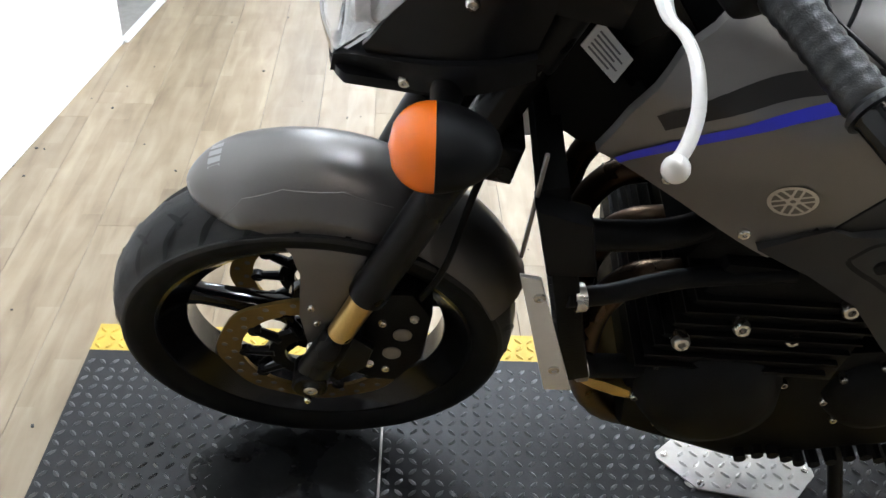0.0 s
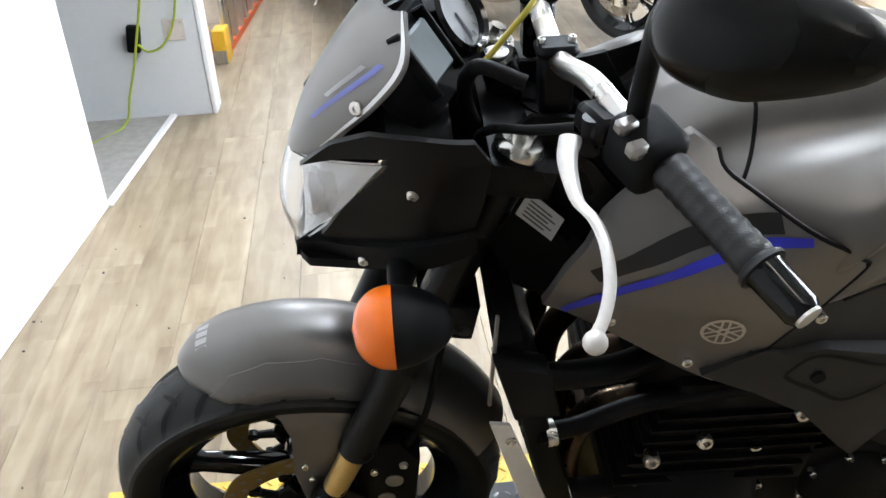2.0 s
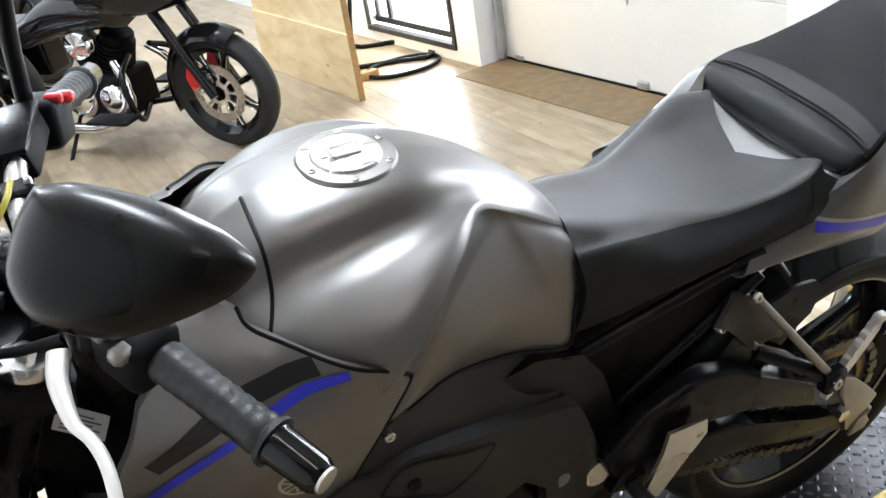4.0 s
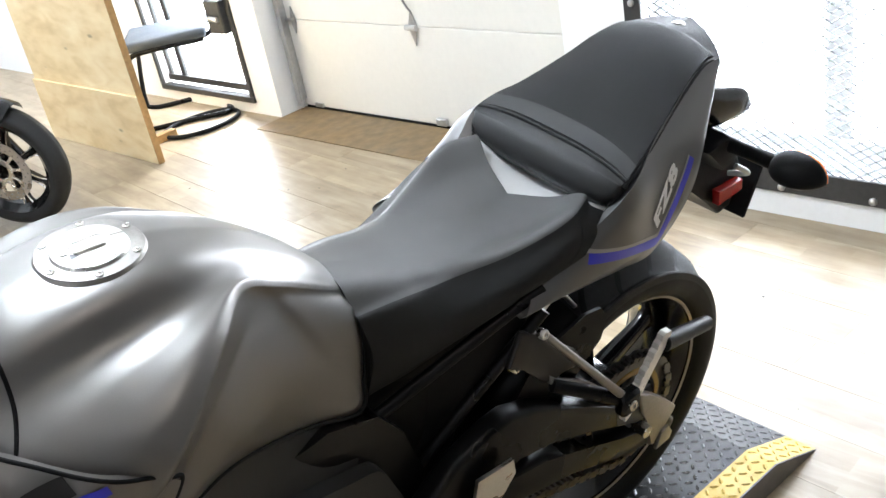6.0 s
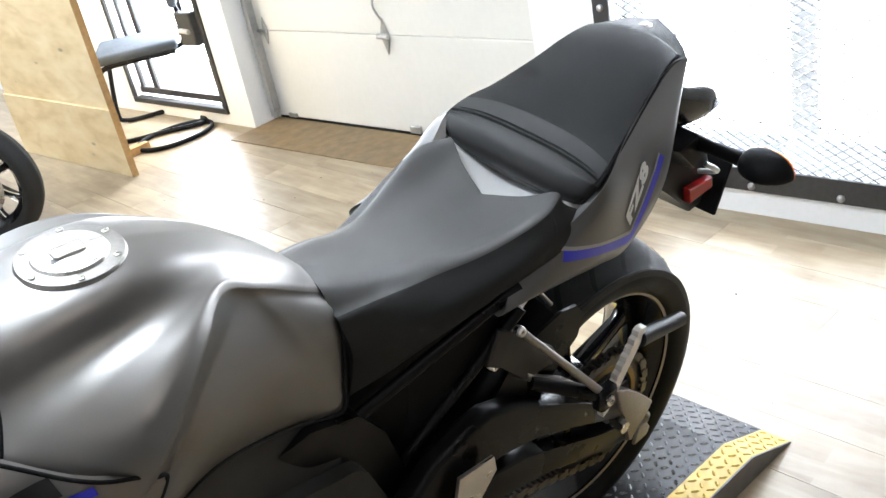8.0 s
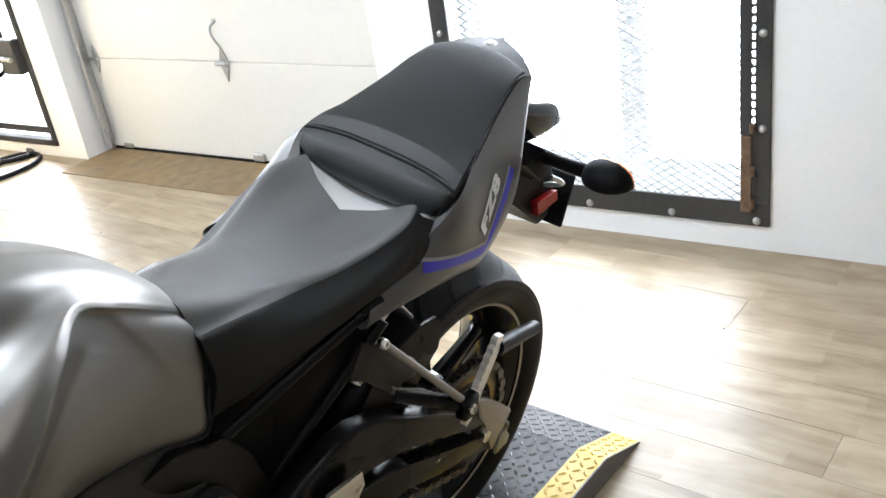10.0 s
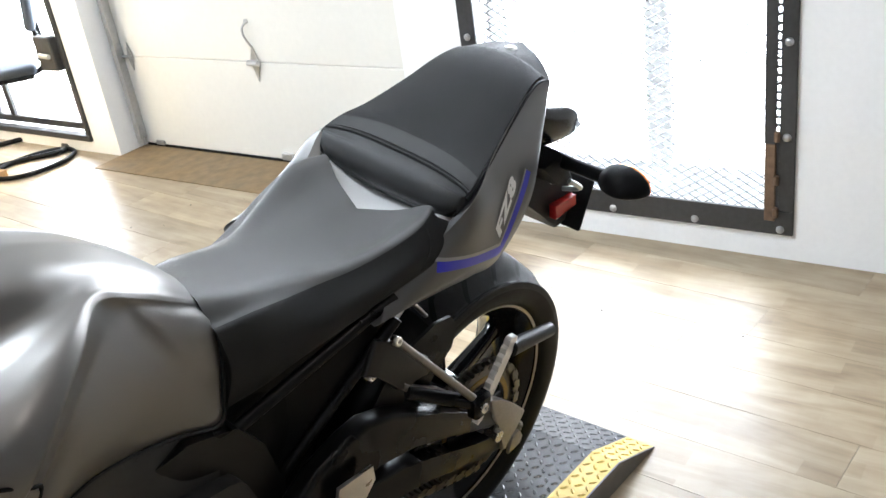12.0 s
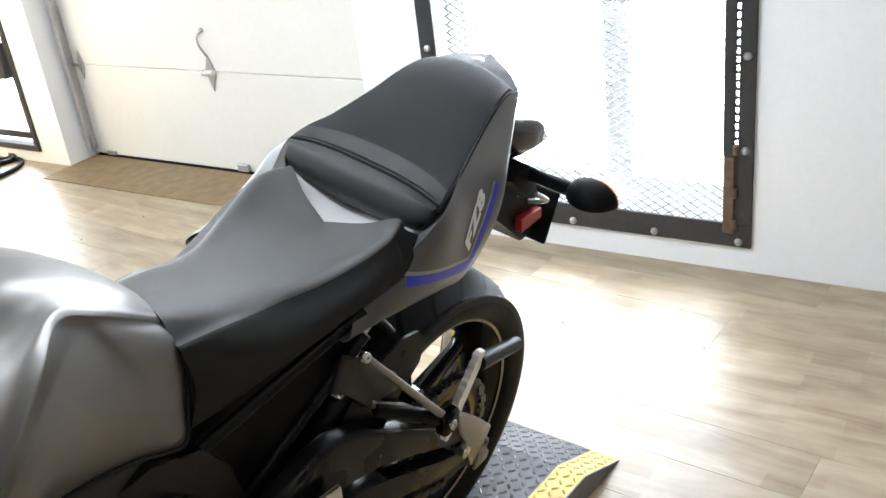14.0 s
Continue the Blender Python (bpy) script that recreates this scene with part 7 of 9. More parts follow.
def tail():
    cowl = None
    for s in (-1, 1):
        lip = [(x, y - 0.016, z - 0.010) for x, y, z in TAIL_UPPER]
        inner = [(x - 0.004, y - 0.030, z + 0.010) for x, y, z in TAIL_LOWER]
        wide = 0.010 if s < 0 else 0.040
        high = [tuple(0.72 * p + 0.28 * q + (wide * (1 - 0.8 * step(1.32, 1.50, u[0])) if k == 1 else 0) for k, (p, q) in enumerate(zip(u, v))) for u, v in zip(TAIL_UPPER, TAIL_LOWER)]
        low = [tuple(0.2 * p + 0.8 * q + (wide * (1 - 0.8 * step(1.32, 1.50, u[0])) if k == 1 else 0) for k, (p, q) in enumerate(zip(u, v))) for u, v in zip(TAIL_UPPER, TAIL_LOWER)]
        rows = loft([[lip, TAIL_UPPER], [TAIL_UPPER, high, low, TAIL_LOWER], [TAIL_LOWER, inner]], 70, [4, 22, 5])
        bm = bmesh.new()
        sheet(bm, [[(x, s * y, z) for x, y, z in row] for row in rows])
        c = part("tail_cowl", bm, PAINT_TAIL, BIKE, "matte grey tail cowl with a blue stripe", angle=50, m=BODY)
        tree = surface_of(c)
        back = BODY.inverted()

        def laid(name, b, mat, label, owner=c):
            ob = part(name, b, mat, owner, label)
            ob.matrix_basis = back

        line = [(1.175, 0.7650), (1.22, 0.7535), (1.30, 0.7275), (1.36, 0.7075), (1.378, 0.7045), (1.392, 0.7160), (1.42, 0.7440), (1.45, 0.7760), (1.468, 0.7980)]

        def turned(pts):
            """Places on the cowl's own side view, in the leaning axes of the near side parts."""
            out = []
            for x, z in pts:
                h, _, _, _ = flat.ray_cast(V(x, s * 1.0, z), V(0, -s, 0))
                if h is not None:
                    q = BODY @ h
                    out.append((q.x, q.z))
            return out

        flat = BVHTree.FromPolygons([v.co for v in c.data.vertices], [p.vertices for p in c.data.polygons])
        laid("stripe", ribbon(tree, turned(line), 0.0160, s, 0.0012, 80), BLUE, "blue stripe")
        edge = [(x - 0.001 - 0.006 * step(1.37, 1.40, x), z + 0.0115 - 0.005 * step(1.37, 1.40, x)) for x, z in line]
        laid("stripe_edge", ribbon(tree, turned(edge), 0.0060, s, 0.0010, 80), PALE_DIM, "pale edge of the stripe")
        model_letters(c, flat, s)
        # bright trim along the rear edge
        bm = bmesh.new()
        pts = smooth_line([(x + 0.003, s * (y - 0.006), z) for x, y, z in TAIL_LOWER[4:]], 30)
        ring_tube(bm, pts[8:26], 0.0030, 8)
        part("edge_trim", bm, ALU_DULL, c, "thin bright rear edge")
        if s < 0:
            cowl = c
    # bridge between the two seats, reflected light put into its pale colour
    front = [(1.195, 0, 0.770), (1.205, 0.05, 0.779), (1.232, 0.092, 0.792), (1.240, 0.114, 0.790), (1.245, 0.126, 0.768)]
    rear = [(1.330, 0, 0.772), (1.330, 0.05, 0.775), (1.325, 0.095, 0.785), (1.318, 0.120, 0.798), (1.306, 0.132, 0.800)]
    mid = [tuple(0.5 * (p + q) + (0.007 if k == 2 else 0) for k, (p, q) in enumerate(zip(u, v))) for u, v in zip(front, rear)]
    bm = bmesh.new()
    rows = [smooth_line([f, m_, r_], 14) for f, m_, r_ in zip(smooth_line(front, 18), smooth_line(mid, 18), smooth_line(rear, 18))]
    rows = [[(x, -y, z) for x, y, z in r] for r in rows[::-1]] + [list(map(tuple, r)) for r in rows[1:]]
    sheet(bm, rows)
    part("seat_bridge", bm, BRIDGE, cowl, "grey bridge between the seats, lightened for reflected light")
    # tail light group and plate holder
    bm = bmesh.new()
    body(bm, [(1.545, [(0, 0.872), (0.060, 0.868), (0.074, 0.84), (0.06, 0.79), (0, 0.78)]), (1.62, [(0, 0.838), (0.066, 0.834), (0.078, 0.806), (0.062, 0.758), (0, 0.75)]),
              (1.69, [(0, 0.812), (0.066, 0.808), (0.074, 0.782), (0.056, 0.744), (0, 0.738)]), (1.742, [(0, 0.774), (0.050, 0.770), (0.058, 0.754), (0.045, 0.735), (0, 0.73)])], 30, 18)
    part("tail_light", bm, GLOSS, BIKE, "dark smoked tail light", m=BODY)
    bm = bmesh.new()
    prism(bm, [(1.52, 0.70), (1.58, 0.74), (1.68, 0.72), (1.76, 0.67), (1.805, 0.58), (1.785, 0.51), (1.75, 0.505), (1.71, 0.545), (1.655, 0.595), (1.60, 0.64)], -0.048, 0.048, 0.008)
    h = part("tail_bracket", bm, PLASTIC, BIKE, "black plate holder arm")
    bm = bmesh.new()
    q = pose(1.815, 0, 0.545, 0, 20, 0)
    box(bm, (-0.004, -0.075, -0.06), (0.004, 0.085, 0.05), 0.003, q)
    part("plate_holder", bm, PLASTIC, h, smooth=False)
    bm = bmesh.new()
    r1 = [(1.712, 0.580), (1.785, 0.575), (1.790, 0.551), (1.719, 0.547)]
    prism(bm, r1, -0.064, -0.047, 0.002)
    part("red_reflector", bm, RED, h, "red side reflector", smooth=False)
    bm = bmesh.new()
    prism(bm, [(1.60, 0.72), (1.66, 0.73), (1.70, 0.68), (1.66, 0.66)], -0.10, 0.10, 0.010)
    part("signal_mount", bm, PLASTIC, h)
    bm = bmesh.new()
    bent(bm, [(1.69, -0.10, 0.66), (1.71, -0.11, 0.645), (1.725, -0.10, 0.63), (1.72, -0.07, 0.62)], 0.005)
    part("wire_loop", bm, GALV, h, "bright wire clip")
    for x, y, z in ((1.655, -0.075, 0.69), (1.70, -0.06, 0.64)):
        bm = bmesh.new()
        bolt(bm, (x, y, z), (0, -1, 0.2), 0.006, 0.004)
        part("screw", bm, BOLT, h)
    for sd in (-1, 1):
        turn_signal(sd, (1.660, sd * 0.228, 0.716), 0.042, 0.048, 0.036, True, (1.668, sd * 0.05, 0.708), 0.45, 0.4)


rider_seat()
passenger_seat()
tail()


def rear_end():
    w = part("rear_wheel", rim_and_hub(0.219, 0.070, 0.06), GLOSS, BIKE, "black cast five-spoke rear wheel", m=pose(1.383, -0.047, 0.303))
    wheel_spokes(w, 0.219, 0.06, 5, GLOSS)
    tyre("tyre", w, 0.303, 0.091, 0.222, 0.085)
    bm = bmesh.new()
    lathe(bm, [(0.219, -0.073), (0.2275, -0.0765), (0.2275, -0.071)], (0, 0, 0), "Y", 90, close=True)
    part("rim_line", bm, ALU_DULL, w, "bright rim edge")
    bm = bmesh.new()
    n = 46
    rows = []
    for k in range(n * 4):
        a = k * math.tau / (n * 4)
        r = 0.123 if k % 4 in (0, 1) else 0.116
        rows.append([(q * math.cos(a), h, q * math.sin(a)) for q, h in ((0.085, -0.094), (r, -0.094), (r, -0.088), (0.085, -0.088))])
    sheet(bm, rows, close_u=True, close_v=True)
    for k in range(5):
        a = k * math.tau / 5
        rod(bm, (0.03 * math.cos(a), -0.085, 0.03 * math.sin(a)), (0.09 * math.cos(a), -0.085, 0.09 * math.sin(a)), 0.008, seg=8)
    part("sprocket", bm, CHAIN_STEEL, w, "steel rear sprocket", smooth=False)
    brake_disc(w, 0.085, 0.13, 0.10, STEEL, STEEL)
    # chain: links round the sprocket and forward to the engine
    bm = bmesh.new()
    CX, CY, CZ = 1.383, -0.138, 0.303
    top = [(CX, CZ + 0.118), (0.93, 0.43)]
    low = [(0.93, 0.36), (CX, CZ - 0.118)]
    pts = [Vector((top[0][0] + (top[1][0] - top[0][0]) * f, CY, top[0][1] + (top[1][1] - top[0][1]) * f)) for f in np.linspace(0, 1, 34)]
    pts += [Vector((low[0][0] + (low[1][0] - low[0][0]) * f, CY, low[0][1] + (low[1][1] - low[0][1]) * f)) for f in np.linspace(0, 1, 34)]
    pts += [Vector((CX + 0.118 * math.sin(a), CY, CZ - 0.118 * math.cos(a))) for a in np.linspace(0.1, math.pi - 0.1, 22)]
    for i, (a, b) in enumerate(zip(pts, pts[1:] + pts[:1])):
        if (b - a).length > 0.05:
            continue
        d = (b - a).normalized()
        up = V(-d.z, 0, d.x)
        wdt = 0.0075
        y = 0.011 if i % 2 else 0.008
        for sg in (-1, 1):
            vs = [bm.verts.new(p + V(0, sg * y, 0)) for p in (a - d * 0.002 - up * wdt, b + d * 0.002 - up * wdt, b + d * 0.002 + up * wdt, a - d * 0.002 + up * wdt)]
            f = bm.faces.new(vs)
        ring_tube(bm, [a + V(0, -0.009, 0), a + V(0, 0.009, 0)], 0.005, 6)
    part("drive_chain", bm, CHAIN_STEEL, BIKE, "steel drive chain", smooth=False)["kind"] = "stuff"
    # gold sprocket carrier
    bm = bmesh.new()
    lathe(bm, [(0.086, -0.0955), (0.097, -0.0955), (0.099, -0.092), (0.086, -0.090)], (0, 0, 0), "Y", 32, close=True)
    part("sprocket_carrier", bm, DISC_GOLD, w, "dull gold sprocket carrier ring")
    # swingarm: a low beam, an arched upper beam and an open window between them
    for s in (-1, 1):
        def at_y(d):
            """Distance outwards from the rear wheel's middle plane."""
            return -0.047 + s * d

        low = [(0.92, 0.385), (0.95, 0.43), (1.06, 0.415), (1.16, 0.399), (1.216, 0.354), (1.342, 0.290), (1.419, 0.268), (1.475, 0.262), (1.500, 0.236), (1.490, 0.214), (1.451, 0.213),
               (1.361, 0.246), (1.217, 0.312), (1.107, 0.345), (1.0, 0.36)]
        bm = bmesh.new()
        prism(bm, low, at_y(0.094), at_y(0.128), 0.009, seg=3)
        sw = part("swingarm", bm, SATIN, BIKE, "satin black cast swingarm", angle=50)
        arch = [(0.90, 0.47), (0.971, 0.524), (1.039, 0.544), (1.079, 0.547), (1.134, 0.525), (1.242, 0.450), (1.345, 0.375), (1.43, 0.325), (1.44, 0.285), (1.407, 0.292), (1.273, 0.386),
                (1.18, 0.422), (1.10, 0.455), (1.0, 0.455), (0.92, 0.42)]
        bm = bmesh.new()
        prism(bm, arch, at_y(0.094), at_y(0.130), 0.010, seg=3)
        part("upper_beam", bm, SATIN, sw, "satin black arched upper beam", angle=50)
        bm = bmesh.new()
        prism(bm, [(1.372, 0.388), (1.400, 0.370), (1.425, 0.348), (1.462, 0.311), (1.486, 0.284), (1.478, 0.270), (1.462, 0.259), (1.442, 0.248), (1.432, 0.222), (1.418, 0.230), (1.416, 0.272), (1.400, 0.308), (1.385, 0.335)], at_y(0.118), at_y(0.1345), 0.005, seg=3)
        part("chain_adjuster", bm, ALU_DULL, sw, "cast axle end block", angle=50)
        bm = bmesh.new()
        prism(bm, [(1.436, 0.208), (1.446, 0.246), (1.466, 0.250), (1.480, 0.226), (1.474, 0.210)], at_y(0.130), at_y(0.1385), 0.003)
        part("adjuster_plate", bm, ALU_DULL, sw, "dull metal adjuster plate")
        bm = bmesh.new()
        rod(bm, (1.383, at_y(0.06), 0.303), (1.383, at_y(0.150), 0.303), 0.013, seg=6)
        part("axle_nut", bm, BOLT, sw)
        # curved bright arm under the hanger and the black plate that carries it
        bm = bmesh.new()
        prism(bm, [(1.166, 0.560), (1.203, 0.524), (1.255, 0.485), (1.280, 0.460), (1.262, 0.457), (1.235, 0.470), (1.190, 0.512), (1.166, 0.541)], at_y(0.106), at_y(0.116), 0.004)
        part("chain_guard", bm, ALU_DULL, sw, "curved bright metal arm", angle=50)
        # passenger footrest hanger
        bm = bmesh.new()
        rod(bm, (1.135, s * 0.170, 0.668), (1.272, s * 0.226, 0.483), 0.0056, 0.0070, 14)
        hg = part("footrest_hanger", bm, ALU_DULL, BIKE, "grey metal footrest stay")
        bm = bmesh.new()
        rod(bm, (1.172, s * 0.164, 0.535), (1.275, s * 0.222, 0.478), 0.010, 0.014, 14)
        part("lower_stay", bm, SATIN, hg, "black lower stay")
        bm = bmesh.new()
        box(bm, (-0.02, -0.012, -0.022), (0.02, 0.012, 0.022), 0.006, pose(1.274, s * 0.226, 0.478))
        part("pivot", bm, SATIN, hg)
        bm = bmesh.new()
        bolt(bm, (1.270, s * 0.238, 0.480), (0, s, 0.2), 0.009, 0.005)
        part("screw", bm, BOLT, hg)
        bm = bmesh.new()
        bolt(bm, (1.138, s * 0.172, 0.662), (0, s, 0.2), 0.008, 0.008)
        part("screw", bm, BOLT, hg)
        # folded-up footpeg: serrated bright plate and rubber
        bm = bmesh.new()
        a, b = V(1.282, s * 0.226, 0.440), V(1.395, s * 0.205, 0.520)
        d = (b - a).normalized()
        nn = V(-d.z, 0, d.x)
        outl = []
        for k in range(19):
            outl.append(a + d * (b - a).length * k / 18 + nn * (0.014 + (0.004 if k % 2 else 0)))
        outl += [b + d * 0.01, b - nn * 0.006, a - nn * 0.006, a - d * 0.012]
        f = bm.faces.new([bm.verts.new(p) for p in outl])
        r = bmesh.ops.extrude_face_region(bm, geom=[f])
        for v in r["geom"]:
            if isinstance(v, bmesh.types.BMVert):
                v.co.y -= s * 0.012
        part("footpeg_plate", bm, SILVER, hg, "bright serrated footpeg", smooth=False)
        bm = bmesh.new()
        rod(bm, (1.385, s * 0.200, 0.508), (1.56, s * 0.17, 0.428), 0.015, 0.0135, 16, 0.003)
        part("footpeg_rubber", bm, PLASTIC, hg, "black footpeg rubber")
        # rider footrest and heel plate
        bm = shell([(0.990, 0.500), (1.058, 0.492), (1.062, 0.462), (1.030, 0.425), (0.985, 0.37), (0.955, 0.385), (0.972, 0.43), (0.984, 0.465)], lambda x, z: s * 0.200, 0.006, 0.04)
        hp = part("heel_plate", bm, ALU, BIKE, "bright rider heel plate")
        bm = bmesh.new()
        rod(bm, (0.955, s * 0.15, 0.385), (0.96, s * 0.27, 0.385), 0.012, seg=12)
        part("footpeg", bm, GRIP, hp)
    bm = bmesh.new()
    rod(bm, (0.905, -0.16, 0.43), (0.905, 0.16, 0.43), 0.024, seg=20)
    part("swingarm_pivot", bm, BOLT, BIKE, "swingarm pivot bolt")
    # hugger over the front of the rear tyre, with its side cheek
    bm = bmesh.new()
    rows = []
    for a in np.linspace(172, 112, 24):
        c, sn = math.cos(radians(a)), math.sin(radians(a))
        rows.append([((0.322 - 0.05 * abs(b) ** 2.2) * c + 1.383, -0.047 + 0.098 * b, 0.303 + (0.322 - 0.05 * abs(b) ** 2.2) * sn) for b in np.linspace(-1, 1, 15)])
    sheet(bm, rows)
    r = bmesh.ops.extrude_face_region(bm, geom=list(bm.faces))
    for v in r["geom"]:
        if isinstance(v, bmesh.types.BMVert):
            v.co.z += 0.004
    hug = part("rear_hugger", bm, SATIN, BIKE, "black rear hugger")
    bm = shell([(1.09, 0.50), (1.14, 0.56), (1.20, 0.595), (1.26, 0.607), (1.295, 0.60), (1.312, 0.575), (1.300, 0.535), (1.262, 0.507), (1.21, 0.455), (1.15, 0.45)], lambda x, z: -0.146, 0.006, 0.03)
    part("hugger_cheek", bm, SATIN, hug, "black hugger cheek")
    # bright brackets around the shock
    bm = bmesh.new()
    bent(bm, [(1.20, -0.10, 0.66), (1.24, -0.11, 0.64), (1.27, -0.115, 0.60)], 0.004)
    part("hose", bm, ALU, BIKE)
    bm = bmesh.new()
    prism(bm, [(1.110, 0.672), (1.142, 0.655), (1.169, 0.622), (1.225, 0.570), (1.240, 0.542), (1.222, 0.535), (1.195, 0.548), (1.176, 0.535), (1.150, 0.553), (1.117, 0.605), (1.085, 0.62)], -0.162, -0.150, 0.004, seg=2)
    part("hanger_plate", bm, PAINT_DARK, BIKE, "dark grey footrest hanger plate", angle=50)
    bm = bmesh.new()
    bolt(bm, (1.106, -0.150, 0.606), (0, -1, 0), 0.009, 0.008)
    part("frame_bolt", bm, BOLT, BIKE)
    bm = bmesh.new()
    body(bm, [(0.84, [(0, 0.68), (0.09, 0.67), (0.11, 0.55), (0.09, 0.43), (0, 0.42)]), (1.0, [(0, 0.68), (0.095, 0.675), (0.112, 0.60), (0.09, 0.48), (0, 0.46)]),
              (1.18, [(0, 0.69), (0.09, 0.68), (0.105, 0.65), (0.08, 0.61), (0, 0.60)])], 16, 18)
    part("undertray", bm, PLASTIC, BIKE, "black undertray and battery box")
    bm = bmesh.new()
    rod(bm, (0.95, 0, 0.40), (1.10, 0, 0.72), 0.035, seg=16)
    part("shock", bm, ENGINE, BIKE, "black rear shock")
    # added bright rod, stands for lit floor seen through a gap
    bm = bmesh.new()
    rod(bm, (1.165, -0.135, 0.655), (1.225, -0.118, 0.662), 0.006, seg=10)
    part("gap_light_rod", bm, ALU, BIKE, "bright rod for the floor seen through a gap")
    # side stand down to the deck
    bm = bmesh.new()
    foot = V(0.80, -0.262, -0.048)
    rod(bm, (0.74, -0.13, 0.22), foot, 0.012, 0.010, 12)
    st = part("side_stand", bm, SATIN, BIKE, "black side stand, down")
    bm = bmesh.new()
    lathe(bm, [(0.0, 0.0), (0.022, 0.0), (0.022, 0.006), (0.0, 0.007)], (foot.x, foot.y, foot.z - 0.002), "Z", 16)
    part("stand_foot", bm, SATIN, st)


rear_end()

# ---- things round the lift ----


def at_floor(x, y, turn):
    return pose(x, y, 0, 0, 0, turn)


def plywood():
    b = thing("plywood_board", ROOM, "upright plywood sheets screwed together, raw", "plywood board")
    bm = bmesh.new()
    box(bm, (2.160, 2.712, 0.0), (2.178, 3.80, 1.18), 0.001)
    part("back_sheet", bm, PLY, b, "pale raw plywood sheet", smooth=False)
    bm = bmesh.new()
    box(bm, (2.146, 2.713, 0.002), (2.1595, 3.80, 0.325), 0.001)
    part("front_sheet", bm, PLY, b, "knotty lower plywood sheet", smooth=False)
    bm = bmesh.new()
    box(bm, (2.1465, 2.708, 0.003), (2.1775, 2.7125, 1.178))
    part("edge_band", bm, PLY_EDGE, b, "dark layered edge", smooth=False)
    for v in (3.0, 3.6):
        bm = bmesh.new()
        box(bm, (2.178, v - 0.02, 0), (2.42, v + 0.02, 0.04), 0.002)
        box(bm, (2.178, v - 0.02, 0.04), (2.21, v + 0.02, 0.6), 0.002)
        part("brace", bm, PLY_EDGE, b, smooth=False)


plywood()


def chair():
    c = thing("chair", at_floor(2.285, 3.555, 62), "cantilever office chair, black tube, blue-grey padding", "chair")
    # sled base and frame of one bent tube
    bm = bmesh.new()
    w = 0.2
    for s in (-1, 1):
        bent(bm, [(s * 0.02, -0.21, 0.014), (s * w, -0.21, 0.014), (s * w, 0.0, 0.014), (s * w, 0.20, 0.016), (s * w, 0.235, 0.07), (s * w, 0.20, 0.30), (s * w, 0.18, 0.385), (s * w, 0.05, 0.40), (s * w, -0.19, 0.40)], 0.0125, 60, 10)
    rod(bm, (-w, -0.21, 0.014), (w, -0.21, 0.014), 0.0125)
    part("frame", bm, SATIN, c, "black bent steel tube")
    bm = bmesh.new()
    box(bm, (-0.215, -0.21, 0.405), (0.215, 0.21, 0.455), 0.022, seg=3)
    part("seat", bm, PAD, c, "blue-grey padded seat")
    bm = bmesh.new()
    box(bm, (-0.2, -0.025, 0.0), (0.2, 0.025, 0.24), 0.022, pose(0, -0.235, 0.60, 8, 0, 0), seg=3)
    part("backrest", bm, PAD, c, "blue-grey padded backrest")
    for s in (-1, 1):
        bm = bmesh.new()
        bent(bm, [(s * 0.17, -0.17, 0.40), (s * 0.17, -0.235, 0.43), (s * 0.17, -0.25, 0.52), (s * 0.17, -0.245, 0.68)], 0.012, 18, 10)
        part("back_post", bm, SATIN, c)


chair()


def hoop():
    # the chair's sled base, drawn again as a separate black hoop
    bm = bmesh.new()
    rows = []
    for k in range(48):
        a = k * math.tau / 48
        r = 0.165 + 0.012 * math.cos(2 * a)
        c = V(2.205 + 1.12 * r * math.cos(a), 3.255 + 0.95 * r * math.sin(a), 0.0125)
        d = V(math.cos(a), math.sin(a), 0)
        rows.append([c + d * (0.011 * math.cos(b)) + V(0, 0, 0.0115 * math.sin(b)) for b in np.linspace(0, math.tau, 10, endpoint=False)])
    sheet(bm, rows, close_u=True, close_v=True)
    tagged(part("sled_hoop", bm, PLASTIC), "black hoop drawn for the chair's sled base", "hoop")


hoop()


